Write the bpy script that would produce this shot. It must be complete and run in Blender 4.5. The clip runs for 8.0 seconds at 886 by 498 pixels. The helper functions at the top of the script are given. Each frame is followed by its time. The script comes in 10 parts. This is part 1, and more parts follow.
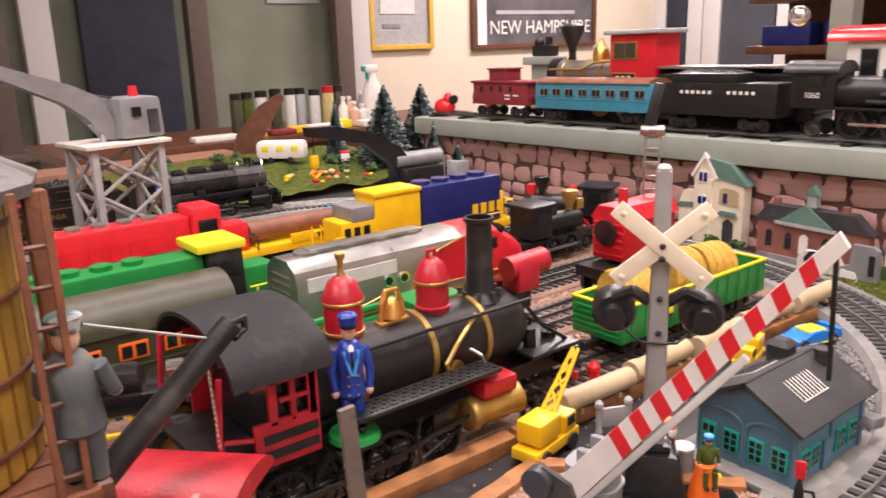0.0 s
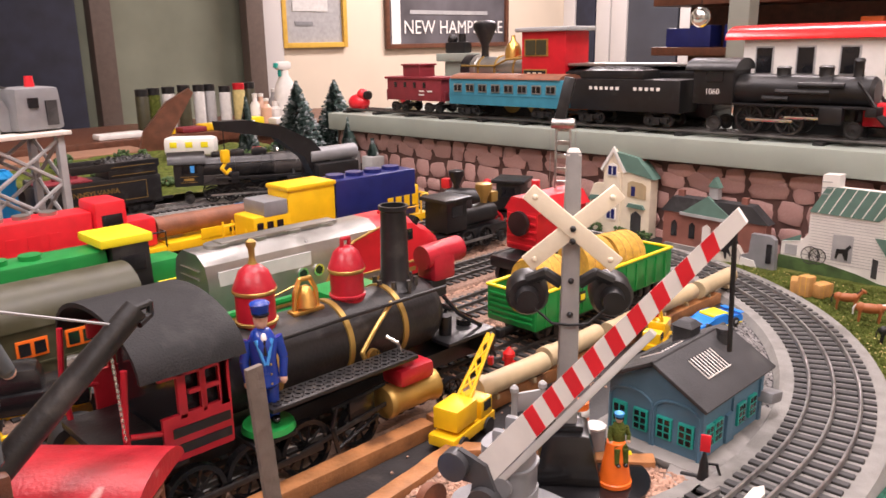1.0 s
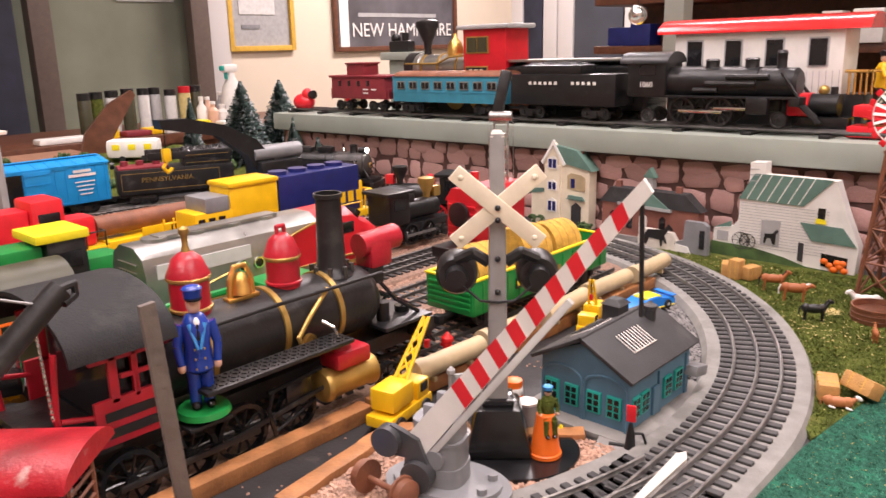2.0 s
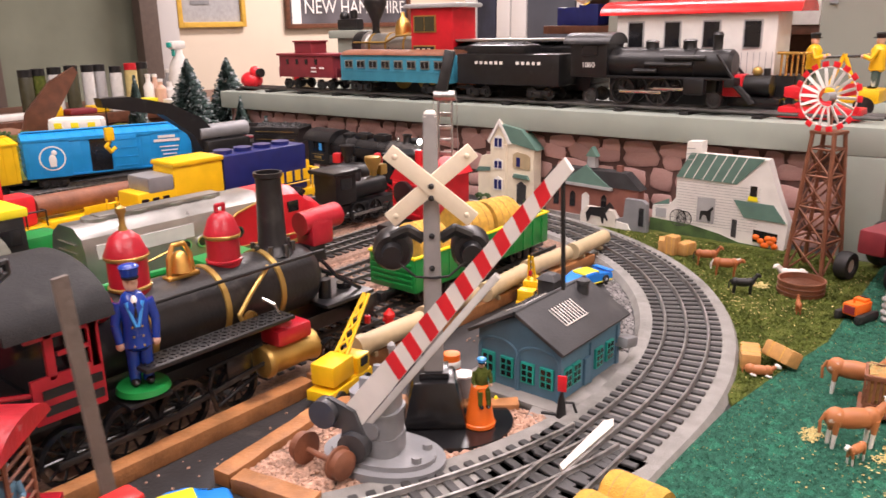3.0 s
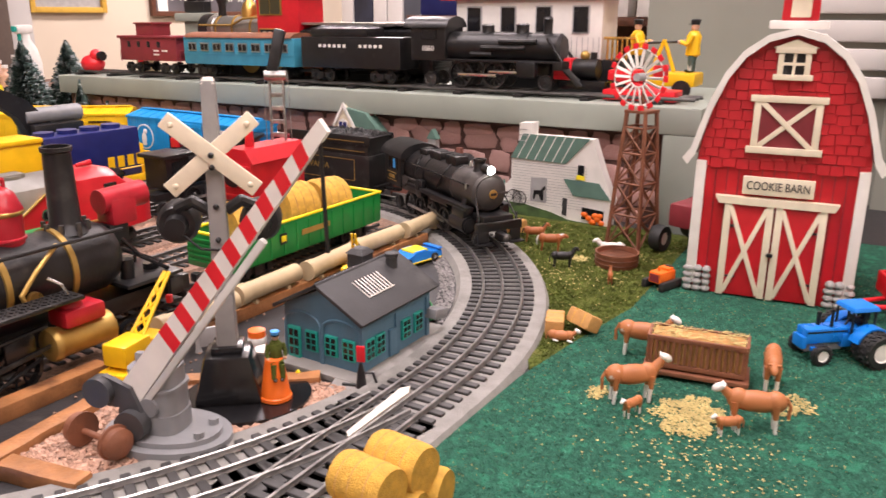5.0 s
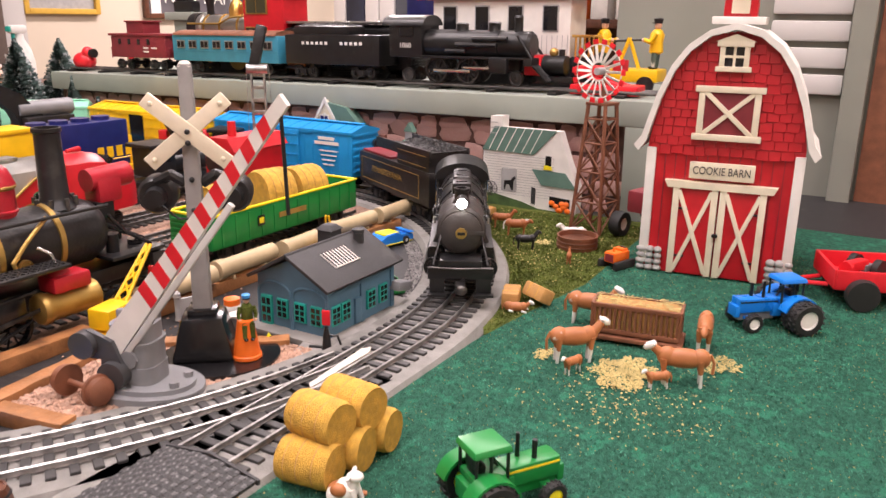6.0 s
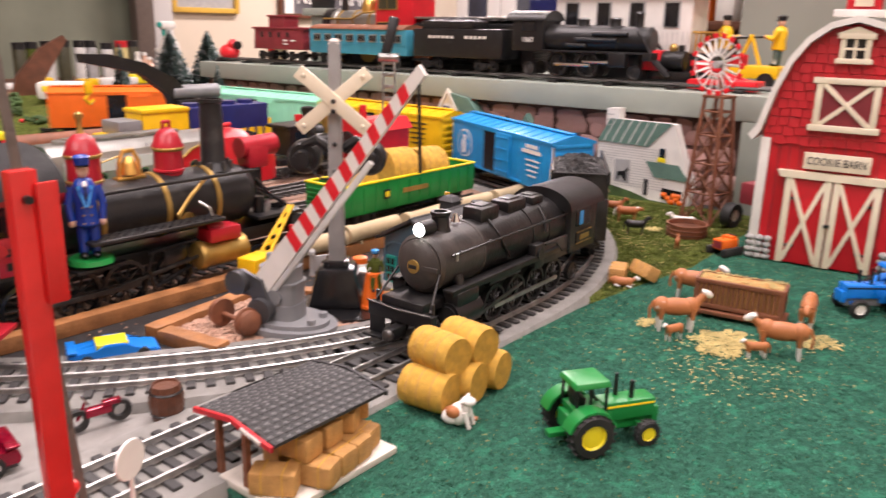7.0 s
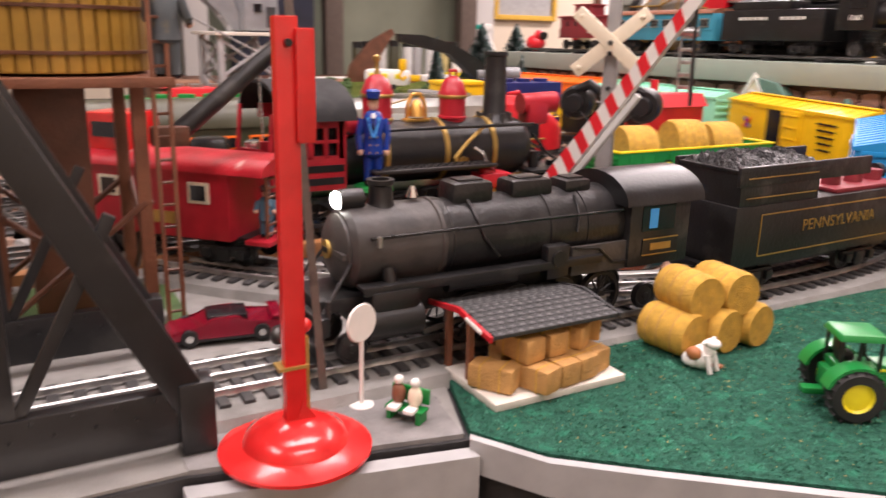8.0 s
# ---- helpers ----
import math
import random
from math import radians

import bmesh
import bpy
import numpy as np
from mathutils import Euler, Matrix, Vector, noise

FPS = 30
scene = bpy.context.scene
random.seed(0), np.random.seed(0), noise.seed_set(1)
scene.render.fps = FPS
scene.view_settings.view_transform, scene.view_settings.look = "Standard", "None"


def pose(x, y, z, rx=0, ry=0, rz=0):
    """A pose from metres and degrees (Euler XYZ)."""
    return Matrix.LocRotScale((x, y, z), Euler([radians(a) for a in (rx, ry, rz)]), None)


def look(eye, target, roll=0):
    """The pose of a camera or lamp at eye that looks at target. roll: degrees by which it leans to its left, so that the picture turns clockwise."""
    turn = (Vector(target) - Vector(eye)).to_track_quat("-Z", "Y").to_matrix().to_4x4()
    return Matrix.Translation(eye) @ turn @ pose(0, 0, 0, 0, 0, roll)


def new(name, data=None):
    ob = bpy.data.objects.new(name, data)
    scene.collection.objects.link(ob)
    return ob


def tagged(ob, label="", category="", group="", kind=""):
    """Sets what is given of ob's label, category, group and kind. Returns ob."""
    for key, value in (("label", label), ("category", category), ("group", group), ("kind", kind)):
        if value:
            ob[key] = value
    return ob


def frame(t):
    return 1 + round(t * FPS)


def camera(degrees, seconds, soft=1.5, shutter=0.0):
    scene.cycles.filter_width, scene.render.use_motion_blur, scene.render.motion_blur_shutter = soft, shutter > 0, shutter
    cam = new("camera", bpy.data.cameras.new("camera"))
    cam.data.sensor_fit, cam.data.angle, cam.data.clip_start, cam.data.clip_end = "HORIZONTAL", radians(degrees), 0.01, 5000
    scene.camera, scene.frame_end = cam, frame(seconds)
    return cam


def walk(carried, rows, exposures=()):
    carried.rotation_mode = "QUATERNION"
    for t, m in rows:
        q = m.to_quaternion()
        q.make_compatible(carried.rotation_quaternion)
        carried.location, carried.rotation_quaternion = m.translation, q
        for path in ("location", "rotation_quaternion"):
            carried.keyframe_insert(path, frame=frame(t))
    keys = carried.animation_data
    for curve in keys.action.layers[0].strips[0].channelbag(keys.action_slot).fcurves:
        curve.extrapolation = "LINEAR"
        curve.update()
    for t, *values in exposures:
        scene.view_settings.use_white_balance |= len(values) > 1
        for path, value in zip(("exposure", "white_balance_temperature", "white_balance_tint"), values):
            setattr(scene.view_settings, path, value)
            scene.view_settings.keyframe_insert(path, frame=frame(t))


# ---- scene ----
cam = camera(58.7, 8.0, shutter=0.4)
PATH = [
    (0, (0.014, 0.0, 0.269), (1.21, 1.518, -0.246), -1.7),
    (0.5, (0.018, -0.002, 0.264), (1.315, 1.432, -0.25), -1.2),
    (1, (0.014, -0.002, 0.26), (1.368, 1.377, -0.257), -0.8),
    (2.3, (0.014, -0.03, 0.249), (1.466, 1.243, -0.27), -1.1),
    (2.5, (0.001, -0.033, 0.258), (1.463, 1.215, -0.294), -0.6),
    (3, (0.013, -0.041, 0.252), (1.505, 1.168, -0.31), -0.7),
    (3.5, (0.024, -0.055, 0.253), (1.546, 1.11, -0.318), -0.7),
    (4, (0.034, -0.067, 0.247), (1.593, 1.045, -0.331), -0.4),
    (4.5, (0.046, -0.077, 0.238), (1.648, 0.971, -0.34), -0.0),
    (5, (0.045, -0.093, 0.237), (1.69, 0.888, -0.338), 0.4),
    (5.2, (0.042, -0.102, 0.238), (1.699, 0.861, -0.335), 0.6),
    (6.3, (-0.003, -0.15, 0.223), (1.648, 0.831, -0.331), 0.9),
    (6.5, (-0.017, -0.155, 0.22), (1.61, 0.865, -0.339), 1.3),
    (7, (-0.032, -0.166, 0.215), (1.47, 1.032, -0.341), 1.4),
    (7.5, (-0.03, -0.172, 0.187), (1.229, 1.283, -0.359), 1.6),
    (8, (-0.016, -0.189, 0.164), (0.928, 1.492, -0.369), 1.4),
]
walk(cam, [(t, look(eye, target, roll)) for t, eye, target, roll in PATH])

# ---- light ----
world = bpy.data.worlds.new("world")
scene.world = world
world.use_nodes = True
world.node_tree.nodes["Background"].inputs["Color"].default_value = (0.9, 0.85, 0.78, 1)
world.node_tree.nodes["Background"].inputs["Strength"].default_value = 0.25
scene.view_settings.exposure = 0.37


def ceiling_or_fill_lamp(x, y, z, sx, sy, power):
    data = bpy.data.lights.new("ceiling_light", "AREA")
    data.shape, data.size, data.size_y, data.energy, data.color = "RECTANGLE", sx, sy, power, (1.0, 0.855, 0.865)
    lamp = new("ceiling_light", data)
    lamp.matrix_basis = pose(x, y, z)
    return lamp


ceiling_or_fill_lamp(0.35, 0.15, 1.55, 1.2, 0.3, 22)
ceiling_or_fill_lamp(0.5, 1.25, 1.55, 1.2, 0.3, 18)
# unseen fill lamp, placed and powered to brighten the back walls
ceiling_or_fill_lamp(3.1, 2.2, 1.55, 1.2, 0.3, 60)
ceiling_or_fill_lamp(1.9, 0.6, 1.55, 0.3, 1.2, 22)
ceiling_or_fill_lamp(-1.1, 0.2, 1.55, 0.3, 1.2, 20)
# added fill behind the camera, brightens front faces; not a seen fixture
ceiling_or_fill_lamp(0.2, -0.95, 1.55, 1.2, 0.3, 16)


# ---- materials ----
def material(name, color, rough=0.5, metal=0.0, vary=0.12, scale=60.0, bump=0.0, bump_scale=400.0, coat=0.0,
             second=None, second_scale=25.0, second_at=0.55, soft=0.1, glow=None, per_piece=0.0, spec=0.5):
    m = bpy.data.materials.new(name)
    m.use_nodes = True
    nt = m.node_tree
    b = nt.nodes["Principled BSDF"]
    co = nt.nodes.new("ShaderNodeTexCoord").outputs["Object"]
    n = nt.nodes.new("ShaderNodeTexNoise")
    n.inputs["Scale"].default_value, n.inputs["Detail"].default_value = scale, 6
    nt.links.new(co, n.inputs["Vector"])
    ramp = nt.nodes.new("ShaderNodeValToRGB")
    c = Vector(color)
    ramp.color_ramp.elements[0].position, ramp.color_ramp.elements[1].position = 0.3, 0.7
    ramp.color_ramp.elements[0].color = (*(c * (1 - vary)), 1)
    ramp.color_ramp.elements[1].color = (*(c * (1 + vary)), 1)
    nt.links.new(n.outputs["Fac"], ramp.inputs["Fac"])
    out = ramp.outputs["Color"]
    if second:
        n2 = nt.nodes.new("ShaderNodeTexNoise")
        n2.inputs["Scale"].default_value, n2.inputs["Detail"].default_value = second_scale, 8
        nt.links.new(co, n2.inputs["Vector"])
        r2 = nt.nodes.new("ShaderNodeValToRGB")
        r2.color_ramp.elements[0].position, r2.color_ramp.elements[1].position = second_at, min(1.0, second_at + soft)
        nt.links.new(n2.outputs["Fac"], r2.inputs["Fac"])
        mix = nt.nodes.new("ShaderNodeMix")
        mix.data_type = "RGBA"
        nt.links.new(r2.outputs["Color"], mix.inputs["Factor"])
        nt.links.new(out, mix.inputs["A"])
        mix.inputs["B"].default_value = (*second, 1)
        out = mix.outputs["Result"]
    if per_piece:
        info = nt.nodes.new("ShaderNodeObjectInfo")
        geo = nt.nodes.new("ShaderNodeNewGeometry")
        add = nt.nodes.new("ShaderNodeMath")
        add.operation = "ADD"
        nt.links.new(info.outputs["Random"], add.inputs[0])
        nt.links.new(geo.outputs["Random Per Island"], add.inputs[1])
        mr = nt.nodes.new("ShaderNodeMapRange")
        mr.inputs["From Max"].default_value = 2.0
        mr.inputs["To Min"].default_value, mr.inputs["To Max"].default_value = 1 - per_piece, 1 + per_piece
        nt.links.new(add.outputs[0], mr.inputs["Value"])
        hsv = nt.nodes.new("ShaderNodeHueSaturation")
        nt.links.new(mr.outputs["Result"], hsv.inputs["Value"])
        nt.links.new(out, hsv.inputs["Color"])
        out = hsv.outputs["Color"]
    nt.links.new(out, b.inputs["Base Color"])
    rr = nt.nodes.new("ShaderNodeMapRange")
    rr.inputs["To Min"].default_value, rr.inputs["To Max"].default_value = max(0.03, rough - 0.1), min(1, rough + 0.1)
    nt.links.new(n.outputs["Fac"], rr.inputs["Value"])
    nt.links.new(rr.outputs["Result"], b.inputs["Roughness"])
    b.inputs["Metallic"].default_value = metal
    b.inputs["Coat Weight"].default_value = coat
    b.inputs["Specular IOR Level"].default_value = spec
    if bump:
        nb = nt.nodes.new("ShaderNodeTexNoise")
        nb.inputs["Scale"].default_value, nb.inputs["Detail"].default_value = bump_scale, 4
        nt.links.new(co, nb.inputs["Vector"])
        bp = nt.nodes.new("ShaderNodeBump")
        bp.inputs["Strength"].default_value, bp.inputs["Distance"].default_value = bump, 0.002
        nt.links.new(nb.outputs["Fac"], bp.inputs["Height"])
        nt.links.new(bp.outputs["Normal"], b.inputs["Normal"])
    if glow:
        b.inputs["Emission Color"].default_value = (*glow[:3], 1)
        b.inputs["Emission Strength"].default_value = glow[3]
    return m


M = {}
M["black"] = material("black_plastic", (0.011, 0.011, 0.012), 0.36, vary=0.3, bump=0.08, second=(0.03, 0.029, 0.028), second_scale=45, second_at=0.6)
M["black_worn"] = material("worn_black_metal", (0.014, 0.0135, 0.014), 0.4, vary=0.35, bump=0.15, second=(0.045, 0.042, 0.04), second_scale=60, second_at=0.58)
M["black_gloss"] = material("black_gloss", (0.01, 0.01, 0.011), 0.2, vary=0.2)
# window glass, and also the painted shade of open doorways and cab interior
M["dark_hole"] = material("dark_glass_and_shade", (0.012, 0.012, 0.014), 0.15, vary=0.2)
M["grey_roof"] = material("dark_grey_roof", (0.034, 0.034, 0.036), 0.6, vary=0.3, bump=0.3, bump_scale=900, second=(0.06, 0.06, 0.06), second_scale=40)
M["roof_black"] = material("black_tar_roof", (0.017, 0.017, 0.018), 0.7, vary=0.3, bump=0.3, bump_scale=900, second=(0.03, 0.03, 0.03), second_scale=40, spec=0.3)
M["red_paint"] = material("worn_red_paint", (0.42, 0.014, 0.028), 0.33, vary=0.2, bump=0.12, second=(0.2, 0.008, 0.014), second_scale=35, second_at=0.6, soft=0.25)
M["red"] = material("red_plastic", (0.52, 0.012, 0.022), 0.35, vary=0.12)
M["red_gloss"] = material("red_enamel", (0.62, 0.02, 0.02), 0.22, vary=0.15, coat=0.3, second=(0.33, 0.012, 0.014), second_scale=30, second_at=0.62)
M["scarlet"] = material("scarlet_plastic", (0.7, 0.018, 0.03), 0.35, vary=0.1)
M["brick_red"] = material("brick_red_plastic", (0.22, 0.025, 0.035), 0.5, vary=0.15)
M["brass"] = material("brass", (0.72, 0.43, 0.12), 0.3, 0.9, vary=0.25, bump=0.1)
M["gold"] = material("gold_paint", (0.46, 0.3, 0.085), 0.36, 0.6, vary=0.2)
M["silver"] = material("silver_paint", (0.42, 0.42, 0.4), 0.32, 0.85, vary=0.12, bump=0.06)
M["steel"] = material("steel_rail", (0.4, 0.395, 0.385), 0.36, 0.85, vary=0.35, scale=120)
M["dark_steel"] = material("dark_rail", (0.1, 0.095, 0.09), 0.4, 0.7, vary=0.3)
M["chrome"] = material("chrome", (0.75, 0.75, 0.74), 0.15, 0.95, vary=0.1)
M["tie"] = material("black_tie", (0.035, 0.034, 0.034), 0.55, vary=0.3, per_piece=0.25)
M["roadbed"] = material("grey_roadbed", (0.25, 0.243, 0.228), 0.85, vary=0.15, scale=90, bump=0.5, bump_scale=1500, second=(0.18, 0.174, 0.162), second_scale=20)
M["board"] = material("black_board", (0.022, 0.021, 0.022), 0.6, vary=0.4, bump=0.2, second=(0.06, 0.056, 0.05), second_scale=40, second_at=0.63)
M["concrete"] = material("pale_concrete", (0.27, 0.26, 0.245), 0.85, vary=0.15, bump=0.35, bump_scale=1200, second=(0.17, 0.163, 0.155))
M["turf"] = material("green_turf", (0.028, 0.105, 0.07), 0.95, vary=0.4, scale=260, bump=1.0, bump_scale=900, second=(0.035, 0.17, 0.105), second_scale=120, spec=0.1)
M["turf_fibre"] = material("green_turf_fibre", (0.055, 0.175, 0.12), 0.9, vary=0.35, per_piece=0.75, spec=0.15)
M["moss"] = material("olive_moss", (0.085, 0.105, 0.022), 0.95, vary=0.4, scale=120, bump=1.0, bump_scale=700, second=(0.14, 0.14, 0.04), second_scale=60, spec=0.1)
M["moss_fibre"] = material("olive_moss_fibre", (0.1, 0.125, 0.03), 0.9, vary=0.35, per_piece=0.5, spec=0.1)
M["gravel"] = material("pink_gravel", (0.4, 0.25, 0.18), 0.85, vary=0.25, bump=0.3, per_piece=0.45)
M["gravel_bed"] = material("gravel_bed", (0.26, 0.165, 0.12), 0.9, vary=0.35, scale=300, bump=0.8, bump_scale=600)
M["grey_gravel"] = material("grey_gravel", (0.25, 0.24, 0.235), 0.85, vary=0.3, bump=0.3, per_piece=0.4)
M["shelf"] = material("sage_paint", (0.3, 0.335, 0.29), 0.5, vary=0.06, scale=20, bump=0.08, second=(0.24, 0.27, 0.235), second_scale=9, second_at=0.6, soft=0.3)
M["wood"] = material("orange_wood", (0.34, 0.15, 0.055), 0.5, vary=0.3, scale=70, bump=0.3, second=(0.13, 0.055, 0.022), second_scale=30, second_at=0.56, per_piece=0.15)
M["brown_wood"] = material("brown_wood", (0.12, 0.045, 0.024), 0.4, vary=0.3, bump=0.25)
M["rust_wood"] = material("rust_brown", (0.2, 0.075, 0.038), 0.55, vary=0.25, bump=0.25)
M["tan"] = material("tan_plastic", (0.47, 0.37, 0.22), 0.5, vary=0.12)
M["cream"] = material("cream_plastic", (0.78, 0.7, 0.54), 0.45, vary=0.08, bump=0.08)
M["white"] = material("white_plastic", (0.78, 0.76, 0.72), 0.42, vary=0.06, bump=0.05)
M["white_dirty"] = material("dirty_white", (0.68, 0.64, 0.57), 0.5, vary=0.12, second=(0.42, 0.38, 0.32), second_scale=50, second_at=0.62, soft=0.2)
M["grey"] = material("grey_plastic", (0.22, 0.225, 0.235), 0.35, vary=0.12, bump=0.06)
M["smokebox"] = material("weathered_graphite", (0.05, 0.044, 0.041), 0.45, vary=0.3, bump=0.15, second=(0.024, 0.022, 0.021), second_scale=50)
M["soot"] = material("dusty_black", (0.011, 0.0105, 0.011), 0.35, vary=0.4, bump=0.2, second=(0.034, 0.031, 0.029), second_scale=70, second_at=0.55, soft=0.2)
M["red_scuffed"] = material("scuffed_red_tin", (0.4, 0.014, 0.024), 0.36, vary=0.25, bump=0.2, second=(0.5, 0.3, 0.27), second_scale=55, second_at=0.64, soft=0.08)
M["shingle"] = material("speckled_shingle", (0.04, 0.04, 0.041), 0.8, vary=0.3, second=(0.16, 0.16, 0.16), second_scale=500, second_at=0.56, bump=0.6, per_piece=0.2)
M["overall"] = material("grey_overalls", (0.085, 0.1, 0.11), 0.6, vary=0.25, second=(0.14, 0.13, 0.1), second_scale=120)
M["gunmetal"] = material("gunmetal_plastic", (0.055, 0.056, 0.06), 0.35, vary=0.15, bump=0.06)
M["stake_wood"] = material("weathered_stake", (0.13, 0.105, 0.09), 0.6, vary=0.25, bump=0.2, second=(0.06, 0.045, 0.04), second_scale=60)
M["tower_roof"] = material("tower_roof", (0.15, 0.145, 0.14), 0.7, vary=0.25, bump=0.4, second=(0.07, 0.066, 0.06), second_scale=60)
M["grey_light"] = material("light_grey_plastic", (0.36, 0.36, 0.36), 0.5, vary=0.12)
M["grey_post"] = material("grey_post", (0.27, 0.265, 0.26), 0.45, vary=0.15, bump=0.1)
M["yellow"] = material("yellow_plastic", (0.82, 0.5, 0.01), 0.35, vary=0.08)
M["lemon"] = material("lemon_plastic", (0.85, 0.72, 0.02), 0.35, vary=0.06)
M["orange"] = material("orange_plastic", (0.85, 0.16, 0.015), 0.38, vary=0.08)
M["navy"] = material("navy_plastic", (0.012, 0.018, 0.12), 0.35, vary=0.15)
M["blue"] = material("blue_boxcar", (0.012, 0.27, 0.62), 0.4, vary=0.08)
M["toy_blue"] = material("toy_blue", (0.01, 0.2, 0.7), 0.3, vary=0.1)
M["coat_blue"] = material("coat_blue", (0.012, 0.045, 0.3), 0.25, vary=0.12, coat=0.2)
M["light_blue"] = material("light_blue", (0.06, 0.32, 0.75), 0.3, vary=0.08)
M["teal_coach"] = material("teal_coach", (0.045, 0.25, 0.36), 0.45, vary=0.12, bump=0.1)
M["teal"] = material("teal_windows", (0.02, 0.36, 0.3), 0.4, vary=0.1)
M["slate_blue"] = material("slate_blue_wall", (0.085, 0.18, 0.26), 0.55, vary=0.12, bump=0.1)
M["mint"] = material("mint_plastic", (0.3, 0.72, 0.5), 0.4, vary=0.05)
M["green"] = material("green_plastic", (0.012, 0.22, 0.045), 0.32, vary=0.1)
M["olive"] = material("olive_metal", (0.045, 0.043, 0.02), 0.45, vary=0.2, second=(0.07, 0.068, 0.04), second_scale=30)
M["roof_green"] = material("roof_green", (0.11, 0.2, 0.165), 0.55, vary=0.12)
M["hay"] = material("hay", (0.62, 0.36, 0.055), 0.8, vary=0.18, scale=200, bump=0.7, bump_scale=1400)
M["bale_wood"] = material("tan_bale", (0.5, 0.27, 0.085), 0.7, vary=0.18, scale=150, bump=0.5, bump_scale=900)
M["straw"] = material("straw", (0.5, 0.41, 0.17), 0.85, vary=0.2, per_piece=0.35)
M["skin"] = material("painted_skin", (0.68, 0.42, 0.3), 0.4, vary=0.05)
M["hide"] = material("brown_hide", (0.42, 0.155, 0.055), 0.5, vary=0.1, second=(0.75, 0.71, 0.64), second_scale=70, second_at=0.64, soft=0.04)
M["calf_hide"] = material("white_calf_hide", (0.75, 0.71, 0.64), 0.5, vary=0.06, second=(0.42, 0.155, 0.055), second_scale=110, second_at=0.56, soft=0.04)
M["chestnut"] = material("chestnut_hide", (0.32, 0.1, 0.03), 0.5, vary=0.1)
M["stone_pink"] = material("pink_stone", (0.5, 0.29, 0.26), 0.42, vary=0.22, scale=25, bump=0.1, second=(0.66, 0.52, 0.47), second_scale=18, second_at=0.52, soft=0.3, per_piece=0.3)
M["stone_joint"] = material("dark_mortar", (0.11, 0.055, 0.045), 0.7, vary=0.3)
M["stone_grey"] = material("grey_stone", (0.36, 0.36, 0.35), 0.7, vary=0.15, bump=0.2, per_piece=0.15)
M["brick_wall"] = material("brick_wall", (0.25, 0.1, 0.075), 0.6, vary=0.15)
M["pine"] = material("pine_needles", (0.05, 0.085, 0.075), 0.8, vary=0.4, per_piece=0.4, second=(0.42, 0.46, 0.47), second_scale=90, second_at=0.52)
M["bush"] = material("bush_green", (0.055, 0.1, 0.03), 0.85, vary=0.4, per_piece=0.4)
M["rubber"] = material("black_rubber", (0.016, 0.016, 0.016), 0.6, vary=0.25)
M["wall_paint"] = material("cream_wall", (0.66, 0.57, 0.45), 0.8, vary=0.04, scale=4)
M["wall_white"] = material("white_wall", (0.55, 0.53, 0.51), 0.75, vary=0.05, scale=3)
M["ceiling_paint"] = material("ceiling_paint", (0.75, 0.72, 0.67), 0.85, vary=0.04, scale=5)
M["floor_paint"] = material("brown_floor", (0.13, 0.09, 0.065), 0.6, vary=0.2, scale=6)
M["window_frame"] = material("taupe_frame", (0.12, 0.09, 0.075), 0.5, vary=0.1)
M["pane"] = material("night_pane", (0.2, 0.215, 0.165), 0.12, vary=0.2, scale=3)
M["curtain"] = material("navy_curtain", (0.018, 0.02, 0.035), 0.8, vary=0.4, scale=12)
M["cabinet"] = material("cabinet_paint", (0.235, 0.24, 0.205), 0.45, vary=0.06, scale=8)
M["crate"] = material("brown_box", (0.24, 0.12, 0.07), 0.7, vary=0.15)
M["ochre"] = material("ochre_frame", (0.62, 0.38, 0.06), 0.45, vary=0.1)
M["slate_grey"] = material("slate_grey_print", (0.09, 0.085, 0.095), 0.4, vary=0.4, scale=5)
M["door_blue"] = material("blue_grey_door", (0.05, 0.055, 0.07), 0.5, vary=0.15, scale=6)
M["lamp_glow"] = material("headlight", (0.9, 0.9, 0.85), 0.2, glow=(1.0, 0.97, 0.9, 30.0))
M["clear"] = material("clear_plastic", (0.6, 0.6, 0.58), 0.15, vary=0.1)
M["crimson"] = material("crimson_metallic", (0.3, 0.005, 0.03), 0.18, 0.5, vary=0.15, coat=0.5)
M["coal"] = material("coal", (0.012, 0.012, 0.013), 0.35, vary=0.4, bump=1.0, bump_scale=500)


# ---- shape helpers ----
def part(name, bm, mat, parent=None, label="", smooth=True):
    me = bpy.data.meshes.new(name)
    bmesh.ops.recalc_face_normals(bm, faces=bm.faces)
    bm.to_mesh(me)
    bm.free()
    me.materials.append(M[mat])
    if smooth:
        me.shade_smooth()
        me.set_sharp_from_angle(angle=radians(38))
    ob = new(name, me)
    if parent:
        ob.parent = parent
    if label:
        ob["label"] = label
    return ob


def thing(name, label, category, m, group="", kind=""):
    ob = new(name)
    ob.empty_display_size = 0.01
    ob.matrix_basis = m
    return tagged(ob, label, category, group, kind)


